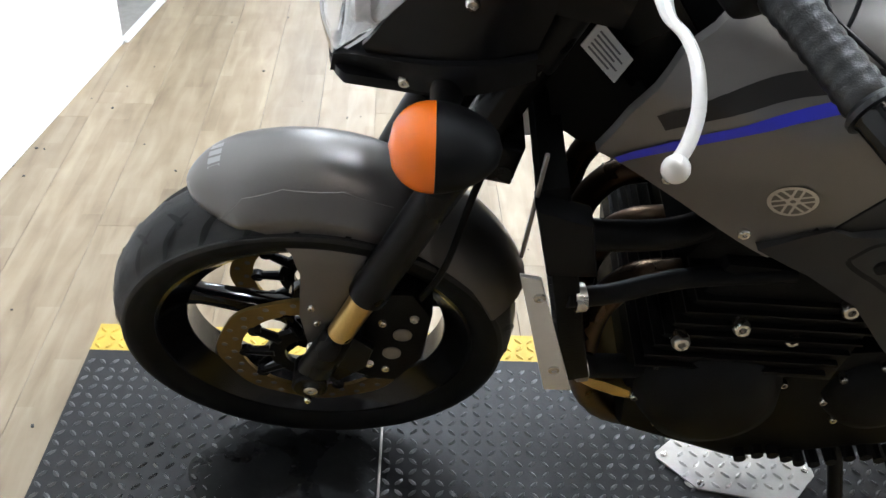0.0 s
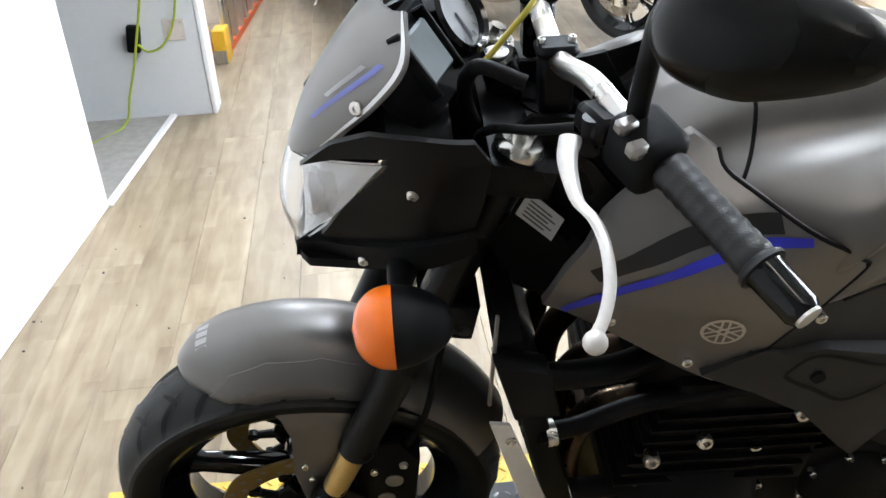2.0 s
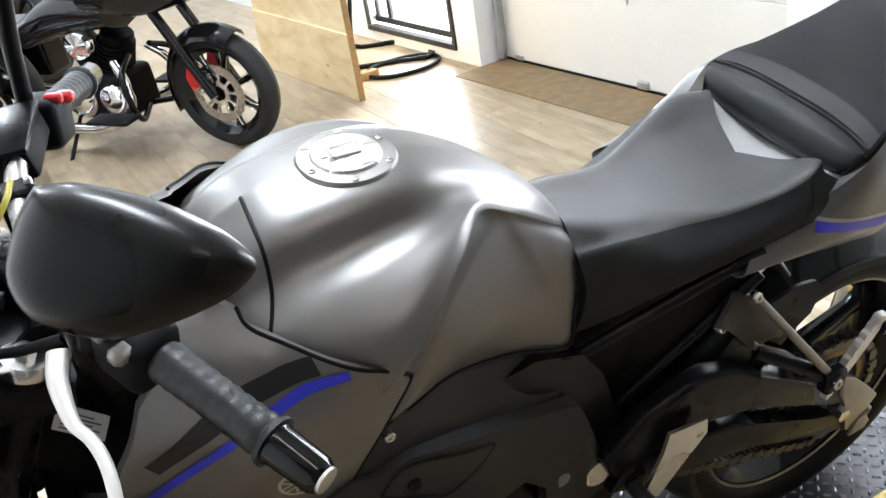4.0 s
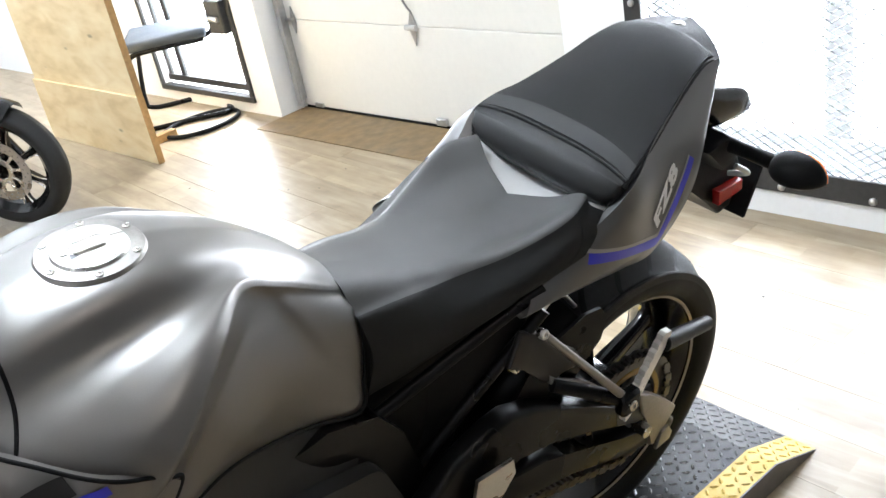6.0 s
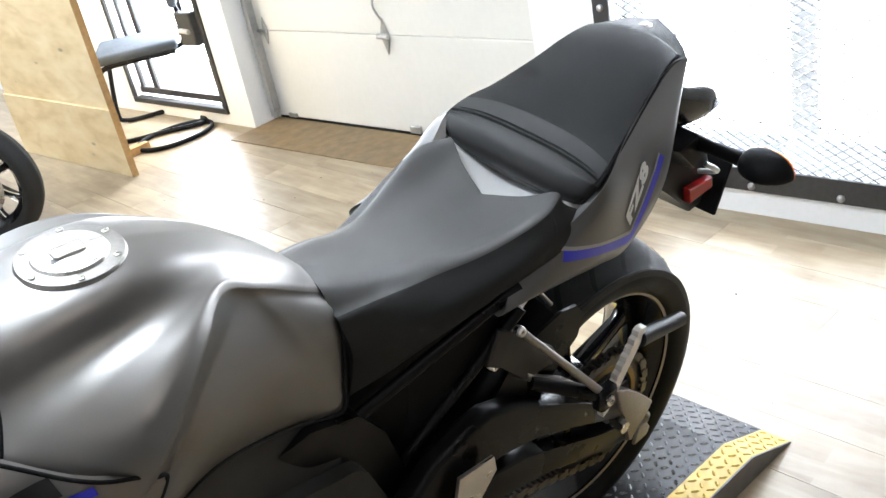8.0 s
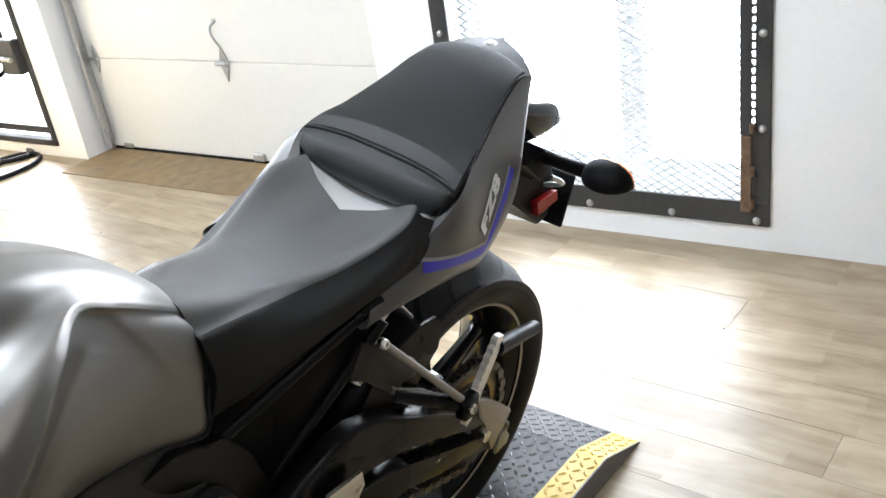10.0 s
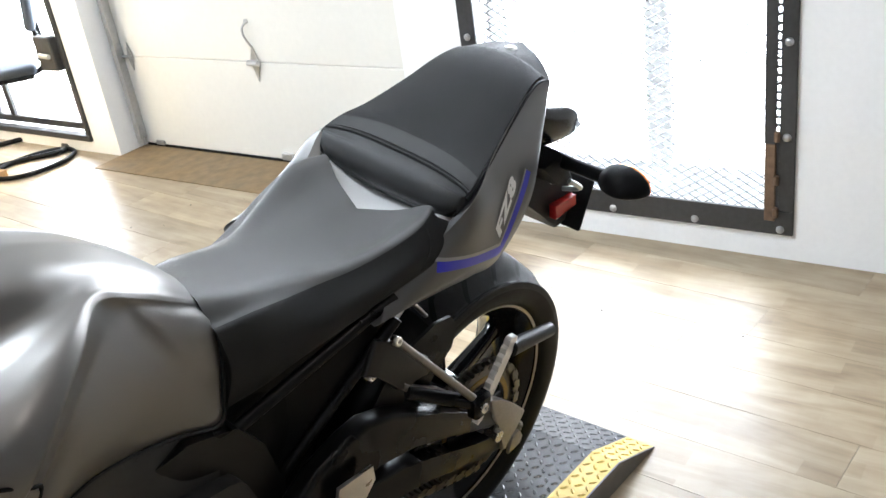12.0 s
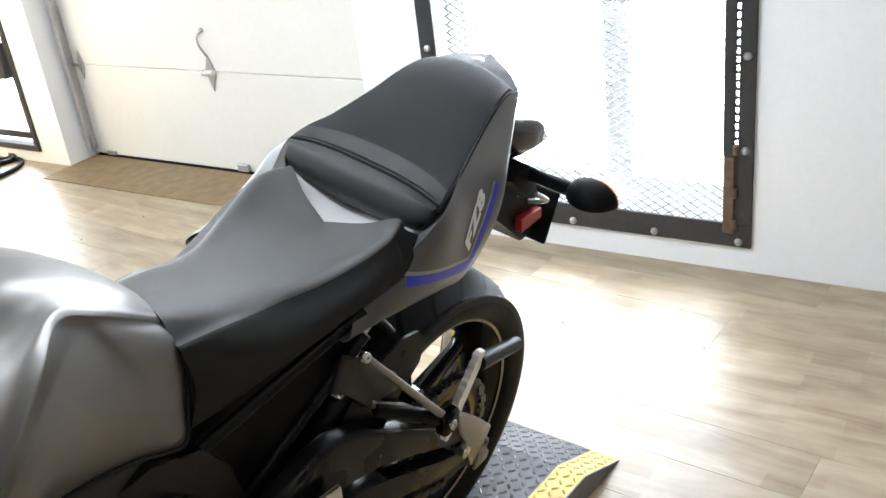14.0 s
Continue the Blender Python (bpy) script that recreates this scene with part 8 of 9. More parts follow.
def ladder():
    """A stepladder lying on its side along the wall, narrowing to its top."""
    m = Matrix.Translation((-0.585, 2.985, 0)) @ Matrix.Rotation(radians(-4.0), 4, "Z")
    l = thing("stepladder", m, "orange fibreglass stepladder lying on its side", "ladder")
    n = 1.43
    high = lambda y: 0.52 - 0.20 * y / n  # noqa: E731
    for x in (0.0, -0.09):
        for up in (0, 1):
            bm = bmesh.new()
            vs = box(bm, (x - 0.012, 0.06, 0.0), (x + 0.012, n, 0.036), 0.003)
            for v in bm.verts:
                v.co.z += up * (high(v.co.y) - 0.036)
            part("side_rail", bm, LADDER_ORANGE, l, "orange fibreglass rail", smooth=False)
    for k in range(9):
        y = 0.16 + k * 0.142
        bm = bmesh.new()
        top = high(y) - 0.03
        box(bm, (-0.012, y, 0.03), (0.012, y + 0.06, top), 0.002)
        for q in range(4):
            box(bm, (0.011, y + 0.006 + q * 0.013, 0.035), (0.0145, y + 0.012 + q * 0.013, top - 0.005))
        part("step", bm, ALU, l, "ribbed aluminium step", smooth=False)
    for x in (0.0, -0.09):
        for z0, z1 in ((0.0, 0.15), (0.39, 0.52)):
            bm = bmesh.new()
            box(bm, (x - 0.03, 0.0, z0), (x + 0.03, 0.10, z1), 0.004)
            f = part("foot", bm, LADDER_YELLOW, l, "yellow plastic foot", smooth=False)
            for q in range(5):
                bm = bmesh.new()
                box(bm, (x - 0.028 + q * 0.012, -0.012, z0), (x - 0.021 + q * 0.012, 0.0, z0 + 0.06))
                part("tread_rib", bm, GALV, f, smooth=False)
    bm = bmesh.new()
    box(bm, (-0.008, 0.11, 0.14), (0.01, 0.15, 0.40), 0.003)
    part("brace", bm, ALU, l, smooth=False)
    bm = bmesh.new()
    box(bm, (-0.13, n, 0.0), (0.04, n + 0.05, 0.33), 0.006)
    part("top_cap", bm, LADDER_YELLOW, l, "yellow top cap", smooth=False)


ladder()


def alcove_fittings():
    y = 2.375
    t = thing("wall_thermostat", pose(-0.832, y, 0.58) @ Matrix.Scale(0.7, 4), "beige wall vent box with a dark slot", "wall box")
    bm = bmesh.new()
    box(bm, (-0.07, -0.03, -0.05), (0.07, 0, 0.05), 0.006)
    part("case", bm, node_mat("beige_plastic", (0.5, 0.47, 0.42), 0.5, 0), t, smooth=False)
    bm = bmesh.new()
    box(bm, (-0.055, -0.033, 0.012), (0.03, -0.0285, 0.035), 0.002)
    part("slot", bm, INK, t, smooth=False)
    o = thing("wall_socket_plate", pose(-0.631, y, 0.342) @ Matrix.Scale(0.8, 4), "blank beige wall plate with screws", "wall plate")
    bm = bmesh.new()
    box(bm, (-0.05, -0.008, -0.05), (0.05, 0, 0.05), 0.002)
    part("plate", bm, node_mat("beige_plate", (0.62, 0.55, 0.50), 0.45, 0), o, smooth=False)
    for x in (-0.035, 0.035):
        for z in (-0.035, 0.035):
            bm = bmesh.new()
            bolt(bm, (x, -0.008, z), (0, -1, 0), 0.004, 0.001)
            part("screw", bm, BOLT, o)
    c = thing("charger", pose(-0.78, y, 0.325) @ Matrix.Scale(0.8, 4), "black plug-in charger with a red light", "charger")
    bm = bmesh.new()
    box(bm, (-0.03, -0.045, -0.065), (0.03, 0, 0.06), 0.008, pose(0, 0, 0, 0, 8, 0), seg=2)
    part("case", bm, PLASTIC, c)
    bm = bmesh.new()
    rod(bm, (0.012, -0.044, -0.03), (0.012, -0.0475, -0.03), 0.004, seg=8)
    part("indicator", bm, glow_mat("red_led", (1, 0.05, 0.02), 3.0), c)
    g = thing("green_cable", pose(0, 0, 0), "thin green extension cable hanging on the wall", "cable")
    bm = bmesh.new()
    bent(bm, [(-0.64, y - 0.02, 1.9), (-0.65, y - 0.02, 1.1), (-0.70, y - 0.03, 0.60), (-0.765, y - 0.05, 0.32), (-0.83, y - 0.06, 0.12), (-0.87, y - 0.10, 0.012), (-1.0, y - 0.3, 0.008)], 0.0048, 60, 8)
    part("hanging_run", bm, GREEN_CABLE, g)
    bm = bmesh.new()
    bent(bm, [(-0.56, y - 0.012, 1.9), (-0.565, y - 0.012, 1.0), (-0.575, y - 0.012, 0.70), (-0.61, y - 0.015, 0.42), (-0.67, y - 0.02, 0.30), (-0.73, y - 0.035, 0.275), (-0.765, y - 0.035, 0.305)], 0.0045, 60, 8)
    part("plug_run", bm, GREEN_CABLE, g)


alcove_fittings()


def wheel_part(parent, name, at, radius, half, bead, spokes, rim_mat, wires=0, knobs=False, disc=0.0, disc_y=-0.07):
    ctrl = [(bead, -half * 0.8), (bead + (radius - bead) * 0.45, -half), (radius - half * 0.3, -half * 0.75), (radius, 0)]
    side = smooth_line(ctrl, 12)
    bm = bmesh.new()
    if wires:
        prof = [(bead + 0.006, -half * 0.6), (bead - 0.012, -half * 0.3), (bead - 0.012, half * 0.3), (bead + 0.006, half * 0.6), (bead - 0.004, half * 0.6), (bead - 0.018, 0), (bead - 0.004, -half * 0.6)]
        lathe(bm, prof, (0, 0, 0), "Y", 48, close=True)
        lathe(bm, [(0.01, -0.06), (0.035, -0.06), (0.022, -0.02), (0.022, 0.02), (0.035, 0.06), (0.01, 0.06)], (0, 0, 0), "Y", 20, close=True)
        for k in range(wires):
            a = k * math.tau / wires
            b = a + (0.35 if k % 2 else -0.35)
            s = 1 if k % 4 < 2 else -1
            rod(bm, (0.03 * math.cos(b), s * 0.045, 0.03 * math.sin(b)), ((bead - 0.01) * math.cos(a), s * 0.006, (bead - 0.01) * math.sin(a)), 0.0022, seg=5)
    else:
        bm = rim_and_hub(bead, half * 0.8, 0.045)
    w = part(name, bm, rim_mat, parent, m=at)
    if not wires:
        wheel_spokes(w, bead, 0.045, spokes, rim_mat, 0.05, 0.03)
    bm = bmesh.new()
    prof = [tuple(p) for p in side] + [(r, -y) for r, y in side[::-1][1:]]
    lathe(bm, prof, (0, 0, 0), "Y", 64)
    lathe(bm, [(bead, -half * 0.8), (bead - 0.003, 0), (bead, half * 0.8)], (0, 0, 0), "Y", 48)
    if knobs:
        for k in range(44):
            a = k * math.tau / 44
            for y in (-0.6, 0.0, 0.6):
                q = Matrix.Rotation(-(a + (0.07 if y == 0 else 0)), 4, "Y") @ Matrix.Translation((radius - 0.003 - (0.012 if y else 0), y * half, 0))
                box(bm, (-0.004, -0.010, -0.009), (0.010, 0.010, 0.009), m=q)
    part("tyre", bm, RUBBER, w, "black rubber tyre")
    if disc:
        brake_disc(w, disc_y, disc, disc * 0.72, STEEL, BOLT, 40)
    return w


def black_tourer():
    """Large black touring bike, front wheel nearest; its own axes: x forward."""
    b = thing("touring_motorcycle", at_floor(1.215, 2.87, -53) @ Matrix.Rotation(radians(4), 4, "X") @ Matrix.Scale(0.87, 4), "black touring motorcycle with red front caliper", "motorcycle")
    wheel_part(b, "front_wheel", pose(0, 0, 0.305), 0.305, 0.058, 0.232, 7, GLOSS, disc=0.15, disc_y=-0.062)
    bm = bmesh.new()
    lathe(bm, [(0.236, -0.047), (0.2385, -0.0485), (0.2385, -0.045)], (0, 0, 0.305), "Y", 60, close=True)
    part("rim_edge", bm, CHROME, b, "bright machined rim edge")
    # machined edges of the spokes
    for k in range(7):
        a = k * math.tau / 7 + 0.35
        c, sn = math.cos(a), math.sin(a)
        for o in (-1, 1):
            bm = bmesh.new()
            p = [V(r * c - o * w * sn, -0.0175, 0.305 + r * sn + o * w * c) for r, w in ((0.06, 0.016), (0.11, 0.014), (0.165, 0.016), (0.205, 0.028))]
            bent(bm, p, 0.0032, 12, 6)
            part("spoke_edge", bm, CHROME, b, "bright machined spoke edge")
    for s in (-1, 1):
        bm = bmesh.new()
        rod(bm, (0, s * 0.095, 0.30), (-0.30, s * 0.095, 0.90), 0.027, seg=16)
        part("fork_leg", bm, GLOSS, b, "black fork leg")
        bm = bmesh.new()
        prism(bm, [(-0.12, 0.33), (-0.06, 0.36), (-0.07, 0.46), (-0.11, 0.47), (-0.14, 0.40)], s * 0.06, s * 0.105, 0.01)
        part("brake_caliper", bm, BIKE_RED, b, "red brake caliper")
    bm = bmesh.new()
    rows = []
    for a in np.linspace(60, 200, 30):
        c, sn = math.cos(radians(a)), math.sin(radians(a))
        rows.append([((0.335 - 0.06 * abs(t) ** 2.4) * c, 0.085 * t, 0.305 + (0.335 - 0.06 * abs(t) ** 2.4) * sn) for t in np.linspace(-1, 1, 13)])
    sheet(bm, rows)
    r = bmesh.ops.extrude_face_region(bm, geom=list(bm.faces))
    for v in r["geom"]:
        if isinstance(v, bmesh.types.BMVert):
            v.co.z += 0.004
    part("front_fender", bm, GLOSS, b, "gloss black front fender")
    # fairing with lamp
    bm = bmesh.new()
    body(bm, [(-0.42, [(0, 1.12), (0.20, 1.08), (0.33, 0.95), (0.30, 0.82), (0, 0.80)]), (-0.20, [(0, 1.10), (0.22, 1.05), (0.34, 0.92), (0.28, 0.78), (0, 0.74)]),
              (-0.06, [(0, 1.00), (0.18, 0.97), (0.24, 0.88), (0.18, 0.78), (0, 0.75)]), (0.02, [(0, 0.93), (0.08, 0.92), (0.11, 0.87), (0.08, 0.81), (0, 0.79)])], 28, 24)
    f = part("fairing", bm, GLOSS, b, "gloss black fairing")
    for s in (-1, 1):
        bm = bmesh.new()
        lathe(bm, [(0.0, 0.012), (0.05, 0.008), (0.06, 0.0), (0.062, -0.02)], (0.0, s * 0.09, 0.86), "X", 24)
        part("headlight", bm, CHROME, f, "round chromed headlight")
    bm = bmesh.new()
    body(bm, [(-1.15, [(0, 0.72), (0.1, 0.71), (0.15, 0.66), (0.12, 0.58), (0, 0.56)]), (-0.85, [(0, 0.84), (0.11, 0.83), (0.17, 0.76), (0.14, 0.66), (0, 0.62)]), (-0.50, [(0, 0.84), (0.10, 0.82), (0.15, 0.76), (0.12, 0.68), (0, 0.64)])], 24, 20)
    part("fuel_tank", bm, GLOSS, b, "gloss black tank")
    bm = bmesh.new()
    body(bm, [(-1.75, [(0, 0.74), (0.1, 0.73), (0.15, 0.70), (0.12, 0.64), (0, 0.62)]), (-1.45, [(0, 0.70), (0.12, 0.69), (0.17, 0.65), (0.14, 0.60), (0, 0.58)]), (-1.05, [(0, 0.72), (0.1, 0.71), (0.13, 0.66), (0.1, 0.6), (0, 0.58)])], 20, 18)
    part("seat", bm, VINYL, b, "black leather seat")
    # V-twin
    bm = bmesh.new()
    rod(bm, (-0.70, 0, 0.36), (-0.58, 0, 0.62), 0.085, 0.085, 20, 0.01)
    rod(bm, (-0.74, 0, 0.36), (-0.88, 0, 0.62), 0.085, 0.085, 20, 0.01)
    for k in range(7):
        f1 = k / 7
        rod(bm, V(-0.68, 0, 0.42).lerp(V(-0.60, 0, 0.59), f1), V(-0.68, 0, 0.42).lerp(V(-0.60, 0, 0.59), f1) + V(0.004, 0, 0.009), 0.098, seg=20)
    box(bm, (-0.98, -0.13, 0.18), (-0.55, 0.13, 0.42), 0.04, seg=3)
    e = part("engine", bm, ENGINE, b, "black and chrome twin engine")
    for x, z, r in ((-0.62, 0.30, 0.09), (-0.86, 0.30, 0.10)):
        bm = bmesh.new()
        lathe(bm, [(0.0, -0.05), (r * 0.6, -0.05), (r * 0.9, -0.03), (r, 0)], (x, -0.13, z), "Y", 28)
        part("engine_cover", bm, CHROME, e, "chrome engine cover")
    bm = bmesh.new()
    lathe(bm, [(0.0, -0.05), (0.07, -0.045), (0.085, -0.02), (0.085, 0.0)], (-0.72, -0.12, 0.60), "Y", 28)
    part("air_cleaner", bm, CHROME, e, "round chrome air cleaner")
    for s in (-1, 1):
        bm = bmesh.new()
        bent(bm, [(-0.55, s * 0.13, 0.50), (-0.47, s * 0.17, 0.40), (-0.50, s * 0.19, 0.25), (-0.70, s * 0.20, 0.17), (-1.0, s * 0.21, 0.17), (-1.9, s * 0.22, 0.20)], [0.022] * 10 + [0.03] * 26, 36, 14)
        part("exhaust_pipe", bm, CHROME, b, "chrome exhaust pipe")
        bm = bmesh.new()
        bent(bm, [(-0.52, s * 0.02, 0.22), (-0.46, s * 0.15, 0.20), (-0.44, s * 0.21, 0.30), (-0.45, s * 0.20, 0.45), (-0.48, s * 0.08, 0.52)], 0.016, 30, 12)
        part("crash_bar", bm, GLOSS, b, "black engine guard bar")
        bm = bmesh.new()
        box(bm, (-0.68, s * 0.27 - 0.06, 0.24), (-0.40, s * 0.27 + 0.06, 0.262), 0.01, seg=2)
        part("footboard", bm, PLASTIC, b, "black footboard")
        bm = bmesh.new()
        box(bm, (-1.95, s * 0.26 - 0.09, 0.30), (-1.38, s * 0.26 + 0.09, 0.62), 0.03, seg=3)
        part("saddlebag", bm, GLOSS, b, "gloss black hard saddlebag")
    wheel_part(b, "rear_wheel", pose(-1.62, 0, 0.305), 0.305, 0.075, 0.21, 7, GLOSS)
    bm = bmesh.new()
    rod(bm, (-0.95, -0.1, 0.2), (-0.93, -0.30, 0.005), 0.011)
    part("side_stand", bm, SATIN, b)


black_tourer()


def cruiser():
    """Dark blue cruiser seen from behind; its own axes: x forward, rear wheel at the origin."""
    b = thing("cruiser_motorcycle", at_floor(0.135, 3.42, 101) @ Matrix.Rotation(radians(-13), 4, "X") @ Matrix.Scale(1.0, 4), "dark blue cruiser motorcycle with chrome exhaust", "motorcycle")
    wheel_part(b, "rear_wheel", pose(0.0, 0, 0.30), 0.30, 0.075, 0.20, 0, CHROME, 28)
    wheel_part(b, "front_wheel", pose(1.55, 0, 0.31), 0.31, 0.05, 0.24, 0, CHROME, 28)
    bm = bmesh.new()
    rows = []
    for a in np.linspace(70, 143, 30):
        c, sn = math.cos(radians(a)), math.sin(radians(a))
        rows.append([((0.345 - 0.05 * abs(t) ** 2.6) * c, 0.10 * t, 0.30 + (0.345 - 0.05 * abs(t) ** 2.6) * sn) for t in np.linspace(-1, 1, 13)])
    sheet(bm, rows)
    r = bmesh.ops.extrude_face_region(bm, geom=list(bm.faces))
    for v in r["geom"]:
        if isinstance(v, bmesh.types.BMVert):
            v.co.z += 0.004
    f = part("rear_fender", bm, BIKE_BLUE, b, "dark blue rear fender")
    bm = bmesh.new()
    box(bm, (-0.385, -0.05, 0.455), (-0.345, 0.05, 0.515), 0.015, seg=3)
    part("tail_light", bm, RED, f, "red tail light")
    for s in (-1, 1):
        bm = bmesh.new()
        rod(bm, (-0.20, s * 0.10, 0.50), (-0.22, s * 0.20, 0.50), 0.008)
        t = part("turn_signal", bm, CHROME, b, "chrome turn signal")
        bm = bmesh.new()
        rod(bm, (-0.20, s * 0.22, 0.50), (-0.255, s * 0.22, 0.50), 0.025, 0.023, 18, 0.006)
        part("lens", bm, ORANGE, t, "orange round lens")
        bm = bmesh.new()
        bent(bm, [(0.02, s * 0.12, 0.50), (-0.12, s * 0.12, 0.60), (-0.16, s * 0.12, 0.80), (-0.14, s * 0.10, 0.92), (-0.14, 0, 0.95)], 0.009, 26, 10)
        part("sissy_bar", bm, CHROME, b, "chrome sissy bar")
        bm = bmesh.new()
        rod(bm, (0.02, s * 0.12, 0.30), (0.10, s * 0.13, 0.62), 0.017, seg=14)
        part("shock", bm, SATIN, b)
    bm = bmesh.new()
    body(bm, [(-0.14, [(0, 0.74), (0.09, 0.73), (0.12, 0.70), (0.1, 0.66), (0, 0.64)]), (0.10, [(0, 0.76), (0.12, 0.75), (0.15, 0.71), (0.12, 0.66), (0, 0.64)]), (0.22, [(0, 0.70), (0.14, 0.69), (0.18, 0.66), (0.14, 0.61), (0, 0.6)]),
              (0.55, [(0, 0.68), (0.12, 0.67), (0.15, 0.64), (0.12, 0.6), (0, 0.58)])], 26, 20)
    part("seat", bm, VINYL, b, "black padded seat")
    bm = bmesh.new()
    body(bm, [(0.5, [(0, 0.72), (0.08, 0.71), (0.11, 0.66), (0.08, 0.6), (0, 0.58)]), (0.8, [(0, 0.83), (0.12, 0.81), (0.17, 0.74), (0.12, 0.66), (0, 0.64)]), (1.1, [(0, 0.80), (0.09, 0.79), (0.12, 0.74), (0.09, 0.68), (0, 0.66)])], 22, 20)
    part("fuel_tank", bm, BIKE_BLUE, b, "dark blue fuel tank")
    bm = bmesh.new()
    rod(bm, (0.62, 0, 0.30), (0.52, 0, 0.58), 0.08, seg=18)
    rod(bm, (0.70, 0, 0.30), (0.82, 0, 0.58), 0.08, seg=18)
    box(bm, (0.35, -0.14, 0.16), (0.95, 0.14, 0.38), 0.04, seg=3)
    part("engine", bm, ALU_DULL, b, "polished twin engine")
    for z in (0.22, 0.33):
        bm = bmesh.new()
        bent(bm, [(0.75, -0.12, 0.48), (0.80, -0.18, 0.38), (0.62, -0.20, z), (0.2, -0.20, z), (-0.30, -0.20, z + 0.02)], [0.02] * 14 + [0.036] * 22, 36, 16)
        x = part("exhaust_pipe", bm, CHROME, b, "chrome straight exhaust")
        # black disc stands for the shade inside the pipe
        bm = bmesh.new()
        rod(bm, (-0.295, -0.20, z + 0.02), (-0.3035, -0.20, z + 0.0204), 0.030, seg=18)
        part("pipe_mouth", bm, INK_BLACK, x, "black disc for the shaded pipe mouth")
    for s in (-1, 1):
        bm = bmesh.new()
        rod(bm, (1.55, s * 0.09, 0.31), (1.24, s * 0.09, 0.92), 0.022, seg=14)
        part("fork_leg", bm, CHROME, b)
        bm = bmesh.new()
        bent(bm, [(1.2, 0, 0.95), (1.2, s * 0.15, 1.0), (1.1, s * 0.36, 1.02), (0.95, s * 0.42, 0.98)], 0.0125, 24, 10)
        part("handlebar", bm, CHROME, b)
    bm = bmesh.new()
    bent(bm, [(0.55, 0.12, 0.2), (0.50, 0.24, 0.06), (0.44, 0.30, 0.014), (0.38, 0.30, 0.014)], 0.010, 18, 10)
    part("side_stand", bm, CHROME, b, "chrome side stand")


cruiser()


def dirt_bike():
    b = thing("dirt_bike", at_floor(-0.31, 4.22, 22) @ Matrix.Rotation(radians(8), 4, "X") @ Matrix.Scale(0.66, 4), "small red and white dirt bike with knobbly tyres", "motorcycle")
    wheel_part(b, "rear_wheel", pose(0, 0, 0.262), 0.262, 0.048, 0.19, 0, GALV, 32, True)
    wheel_part(b, "front_wheel", pose(1.15, 0, 0.29), 0.29, 0.04, 0.225, 0, GALV, 32, True)
    bm = bmesh.new()
    body(bm, [(-0.30, [(0, 0.66), (0.06, 0.66), (0.07, 0.652), (0.05, 0.645), (0, 0.645)]), (-0.02, [(0, 0.70), (0.08, 0.70), (0.10, 0.68), (0.08, 0.665), (0, 0.665)]), (0.25, [(0, 0.72), (0.08, 0.72), (0.09, 0.70), (0.07, 0.68), (0, 0.68)])], 20, 14)
    part("rear_fender", bm, BIKE_RED, b, "red rear fender")
    for s in (-1, 1):
        bm = shell([(-0.02, 0.67), (0.12, 0.69), (0.36, 0.70), (0.34, 0.58), (0.24, 0.50), (0.12, 0.56)], lambda x, z: s * 0.10, 0.01, 0.08)
        part("side_plate", bm, BIKE_WHITE, b, "white side number panel")
        bm = bmesh.new()
        rod(bm, (0, s * 0.075, 0.262), (0.42, s * 0.08, 0.36), 0.018, 0.024, 12)
        part("swingarm_leg", bm, ALU, b)
        bm = bmesh.new()
        rod(bm, (1.15, s * 0.075, 0.29), (0.90, s * 0.075, 0.85), 0.018, seg=12)
        part("fork_leg", bm, ALU, b)
    bm = bmesh.new()
    body(bm, [(0.02, [(0, 0.76), (0.07, 0.755), (0.09, 0.73), (0.07, 0.70), (0, 0.70)]), (0.4, [(0, 0.76), (0.08, 0.755), (0.1, 0.73), (0.08, 0.70), (0, 0.69)]), (0.7, [(0, 0.86), (0.09, 0.85), (0.13, 0.80), (0.10, 0.68), (0, 0.66)]), (0.85, [(0, 0.82), (0.06, 0.81), (0.09, 0.76), (0.07, 0.68), (0, 0.66)])], 26, 18)
    part("seat_and_tank", bm, BIKE_RED, b, "red tank with black seat")
    bm = bmesh.new()
    rod(bm, (-0.05, -0.10, 0.58), (0.30, -0.11, 0.52), 0.045, 0.04, 16, 0.01)
    part("silencer", bm, SATIN, b, "black silencer")
    bm = bmesh.new()
    box(bm, (0.40, -0.10, 0.22), (0.75, 0.10, 0.48), 0.04, seg=2)
    part("engine", bm, ENGINE, b)
    bm = bmesh.new()
    bent(bm, [(0.86, -0.36, 0.98), (0.88, -0.15, 0.97), (0.90, 0, 0.93), (0.88, 0.15, 0.97), (0.86, 0.36, 0.98)], 0.011, 24, 10)
    part("handlebar", bm, SATIN, b)
    bm = bmesh.new()
    rod(bm, (0.5, 0.1, 0.25), (0.46, 0.24, 0.01), 0.010)
    part("side_stand", bm, SATIN, b)


dirt_bike()


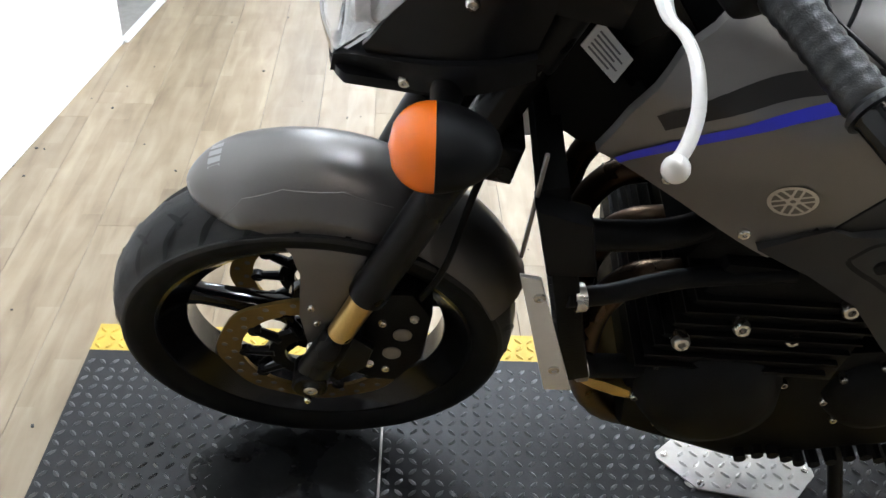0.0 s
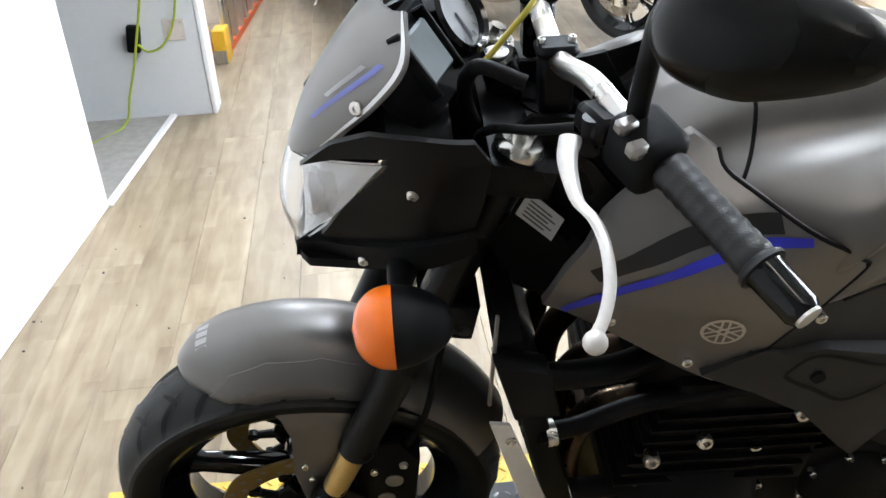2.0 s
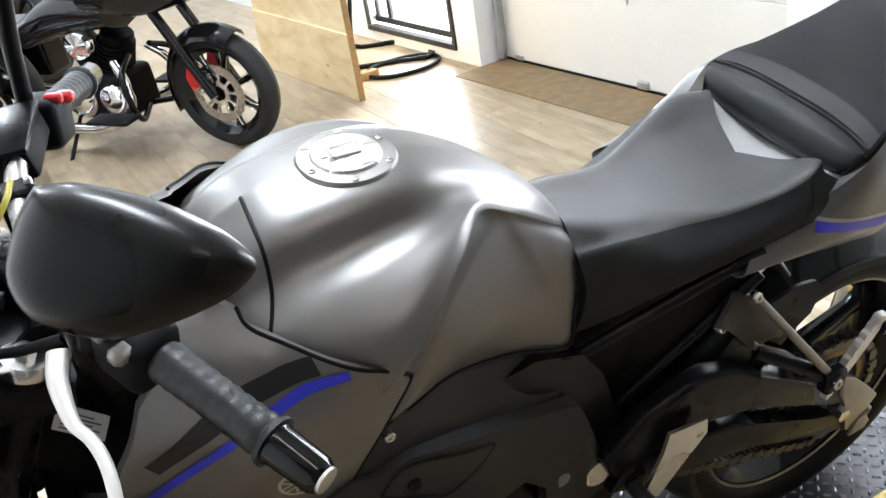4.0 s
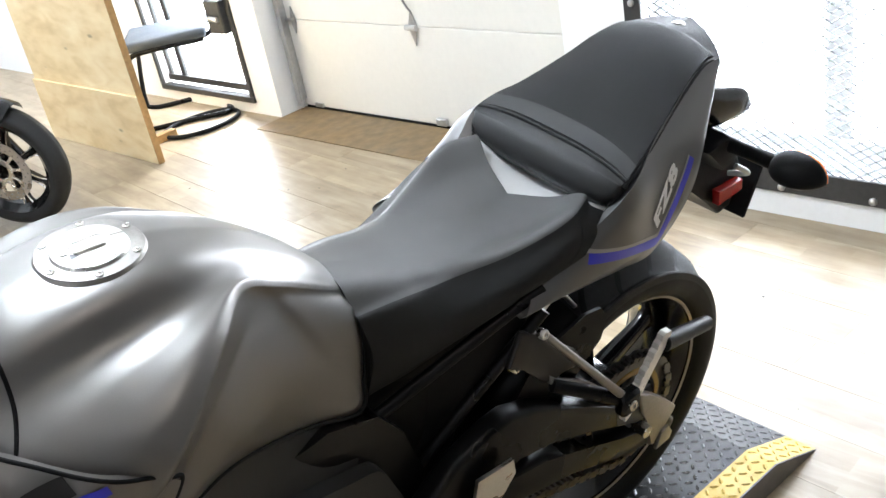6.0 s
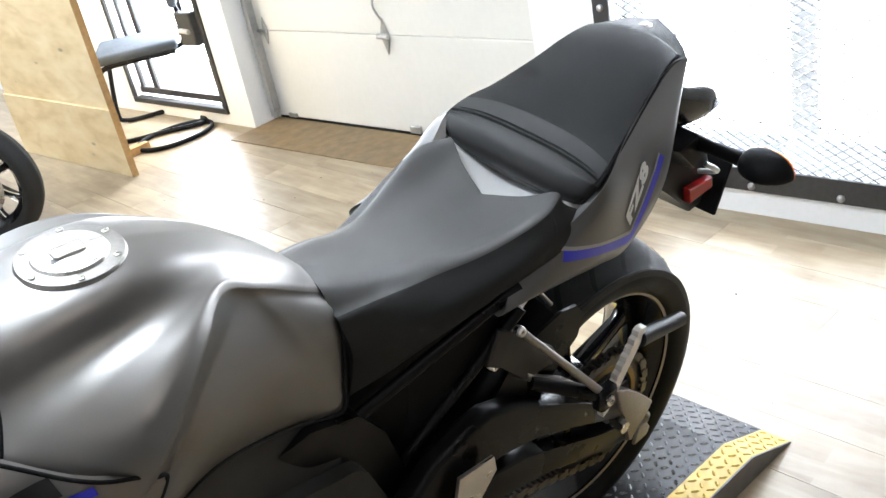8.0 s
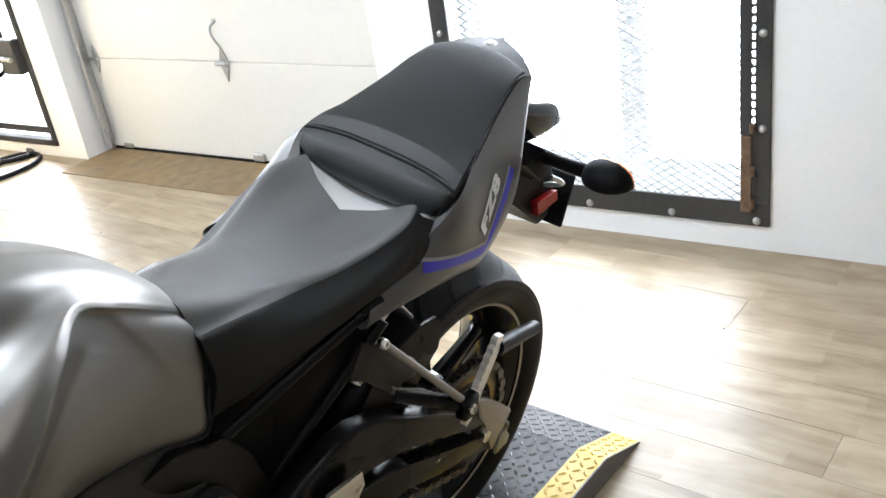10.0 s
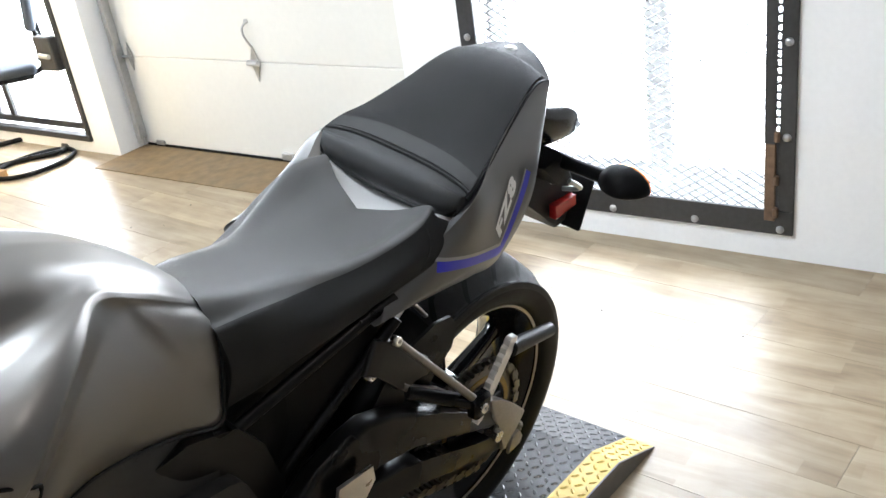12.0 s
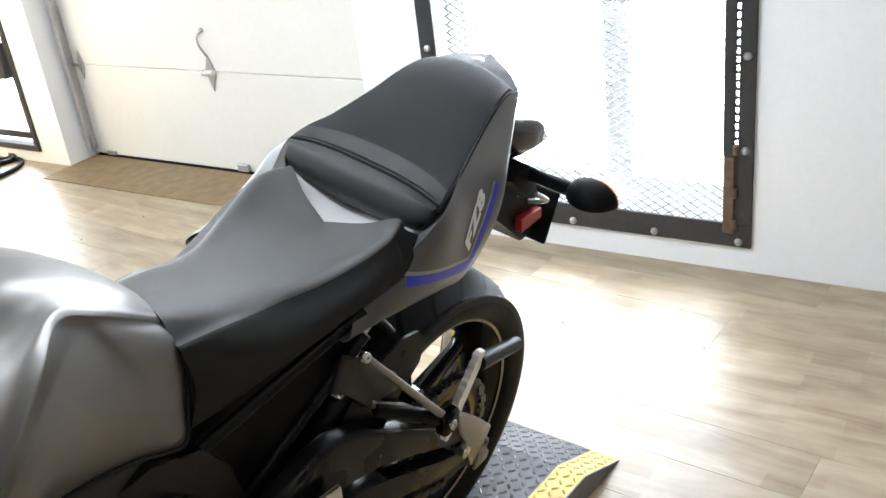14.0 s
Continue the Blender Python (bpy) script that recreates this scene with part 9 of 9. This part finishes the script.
def far_motorcycle(x, y, turn, name, label, paint):
    b = thing(name, at_floor(x, y, turn) @ Matrix.Rotation(radians(8), 4, "X"), label, "motorcycle", "motorcycles in the far row")
    wheel_part(b, "rear_wheel", pose(0, 0, 0.31), 0.31, 0.08, 0.21, 6, GLOSS)
    wheel_part(b, "front_wheel", pose(1.48, 0, 0.31), 0.31, 0.055, 0.22, 6, GLOSS)
    bm = bmesh.new()
    body(bm, [(-0.25, [(0, 0.80), (0.07, 0.79), (0.10, 0.76), (0.07, 0.72), (0, 0.71)]), (0.3, [(0, 0.78), (0.12, 0.77), (0.15, 0.72), (0.12, 0.64), (0, 0.62)]), (0.7, [(0, 0.92), (0.14, 0.90), (0.18, 0.80), (0.14, 0.66), (0, 0.64)]), (1.05, [(0, 0.90), (0.1, 0.89), (0.13, 0.82), (0.1, 0.70), (0, 0.68)])], 26, 18)
    part("tank_and_tail", bm, paint, b)
    bm = bmesh.new()
    body(bm, [(-0.1, [(0, 0.82), (0.08, 0.81), (0.11, 0.78), (0.08, 0.74), (0, 0.73)]), (0.25, [(0, 0.80), (0.12, 0.79), (0.15, 0.75), (0.12, 0.70), (0, 0.69)]), (0.5, [(0, 0.80), (0.09, 0.79), (0.12, 0.75), (0.09, 0.70), (0, 0.69)])], 18, 16)
    part("seat", bm, VINYL, b)
    bm = bmesh.new()
    box(bm, (0.45, -0.18, 0.18), (1.0, 0.18, 0.60), 0.06, seg=3)
    part("engine", bm, ENGINE, b)
    for s in (-1, 1):
        bm = bmesh.new()
        rod(bm, (1.48, s * 0.09, 0.31), (1.18, s * 0.09, 0.95), 0.024, seg=12)
        part("fork_leg", bm, SATIN, b)
    bm = bmesh.new()
    bent(bm, [(1.1, -0.38, 1.0), (1.15, -0.15, 1.02), (1.17, 0, 0.98), (1.15, 0.15, 1.02), (1.1, 0.38, 1.0)], 0.0125, 24, 10)
    part("handlebar", bm, SATIN, b)
    bm = bmesh.new()
    box(bm, (-0.33, -0.05, 0.70), (-0.27, 0.05, 0.75), 0.012, seg=2)
    part("tail_light", bm, RED, b)
    bm = bmesh.new()
    rod(bm, (0.7, 0.1, 0.2), (0.66, 0.26, 0.0), 0.011)
    part("side_stand", bm, SATIN, b)
    return b


far_motorcycle(0.62, 5.0, 112, "parked_motorcycle", "black motorcycle parked in the far row", GLOSS)
far_motorcycle(0.15, 6.6, 75, "parked_motorcycle", "dark red motorcycle parked in the far row", BIKE_RED)
far_motorcycle(1.05, 6.9, 98, "parked_motorcycle", "black motorcycle parked further back", GLOSS)
# ---- the floor's planks, last ----


def floor_planks():
    wide, length = 0.152, 1.22
    meshes = []
    for k in range(3):
        bm = bmesh.new()
        box(bm, (0.0004, 0.0004, -0.006), (wide - 0.0004, length - 0.0004, 0.0), 0.0004)
        me = bpy.data.meshes.new("plank")
        for f in bm.faces:
            f.smooth = False
        bm.to_mesh(me)
        bm.free()
        me.materials.append(VINYL_PLANK)
        meshes.append(me)
    rest = bmesh.new()
    LAY = Matrix.Rotation(radians(1.8), 4, "Z")
    back = ROOM.inverted() @ LAY
    count = 0
    rng = random.Random(4)
    cols = int((3.4 + 4.4) / wide) + 1
    for i in range(cols):
        u = 3.4 - (i + 1) * wide
        v = V_NEAR - 0.3 - rng.random() * length
        while v < V_FAR:
            near = -1.05 < u < 2.8 and -0.9 < v < 4.9
            if near and count < 300 and not (u < -1.0 or v + length < -1.2):
                ob = new("plank", meshes[count % 3])
                ob.matrix_basis = LAY @ pose(u, v, 0)
                ob.parent = FLOOR
                ob.matrix_parent_inverse = FLOOR.matrix_basis.inverted()
                count += 1
            else:
                box(rest, (u + 0.0004, v + 0.0004, -0.006), (u + wide - 0.0004, v + length - 0.0004, 0.0), m=back)
            v += length
    ob = part("planks", rest, VINYL_PLANK, FLOOR, smooth=False)
    ob["kind"] = "stuff"


floor_planks()


def floor_grit():
    """Crumbs and specks of dirt along the wall and over the planks."""
    rng = random.Random(11)
    bm = bmesh.new()
    for k in range(190):
        edge = k % 2
        v = rng.uniform(-0.6, 2.3)
        u = -0.95 + 0.22 * rng.random() ** 2 + 0.06 * v if edge else rng.uniform(-0.9, 2.6)
        if not edge and -0.5 < u < 1.9 and -0.4 < v < 0.5:
            continue
        q = rng.uniform(0.0012, 0.0034)
        m = Matrix.Translation((u, v, q * 0.35)) @ Matrix.Rotation(rng.random() * 6.28, 4, "Z")
        box(bm, (-q, -q * rng.uniform(0.4, 1), -q * 0.4), (q, q * 0.8, q * 0.4), 0.0, m)
    ob = part("floor_grit", bm, FRAME_STEEL, smooth=False, m=ROOM)
    tagged(ob, "dark crumbs of dirt scattered on the floor", "dirt", kind="stuff")


floor_grit()
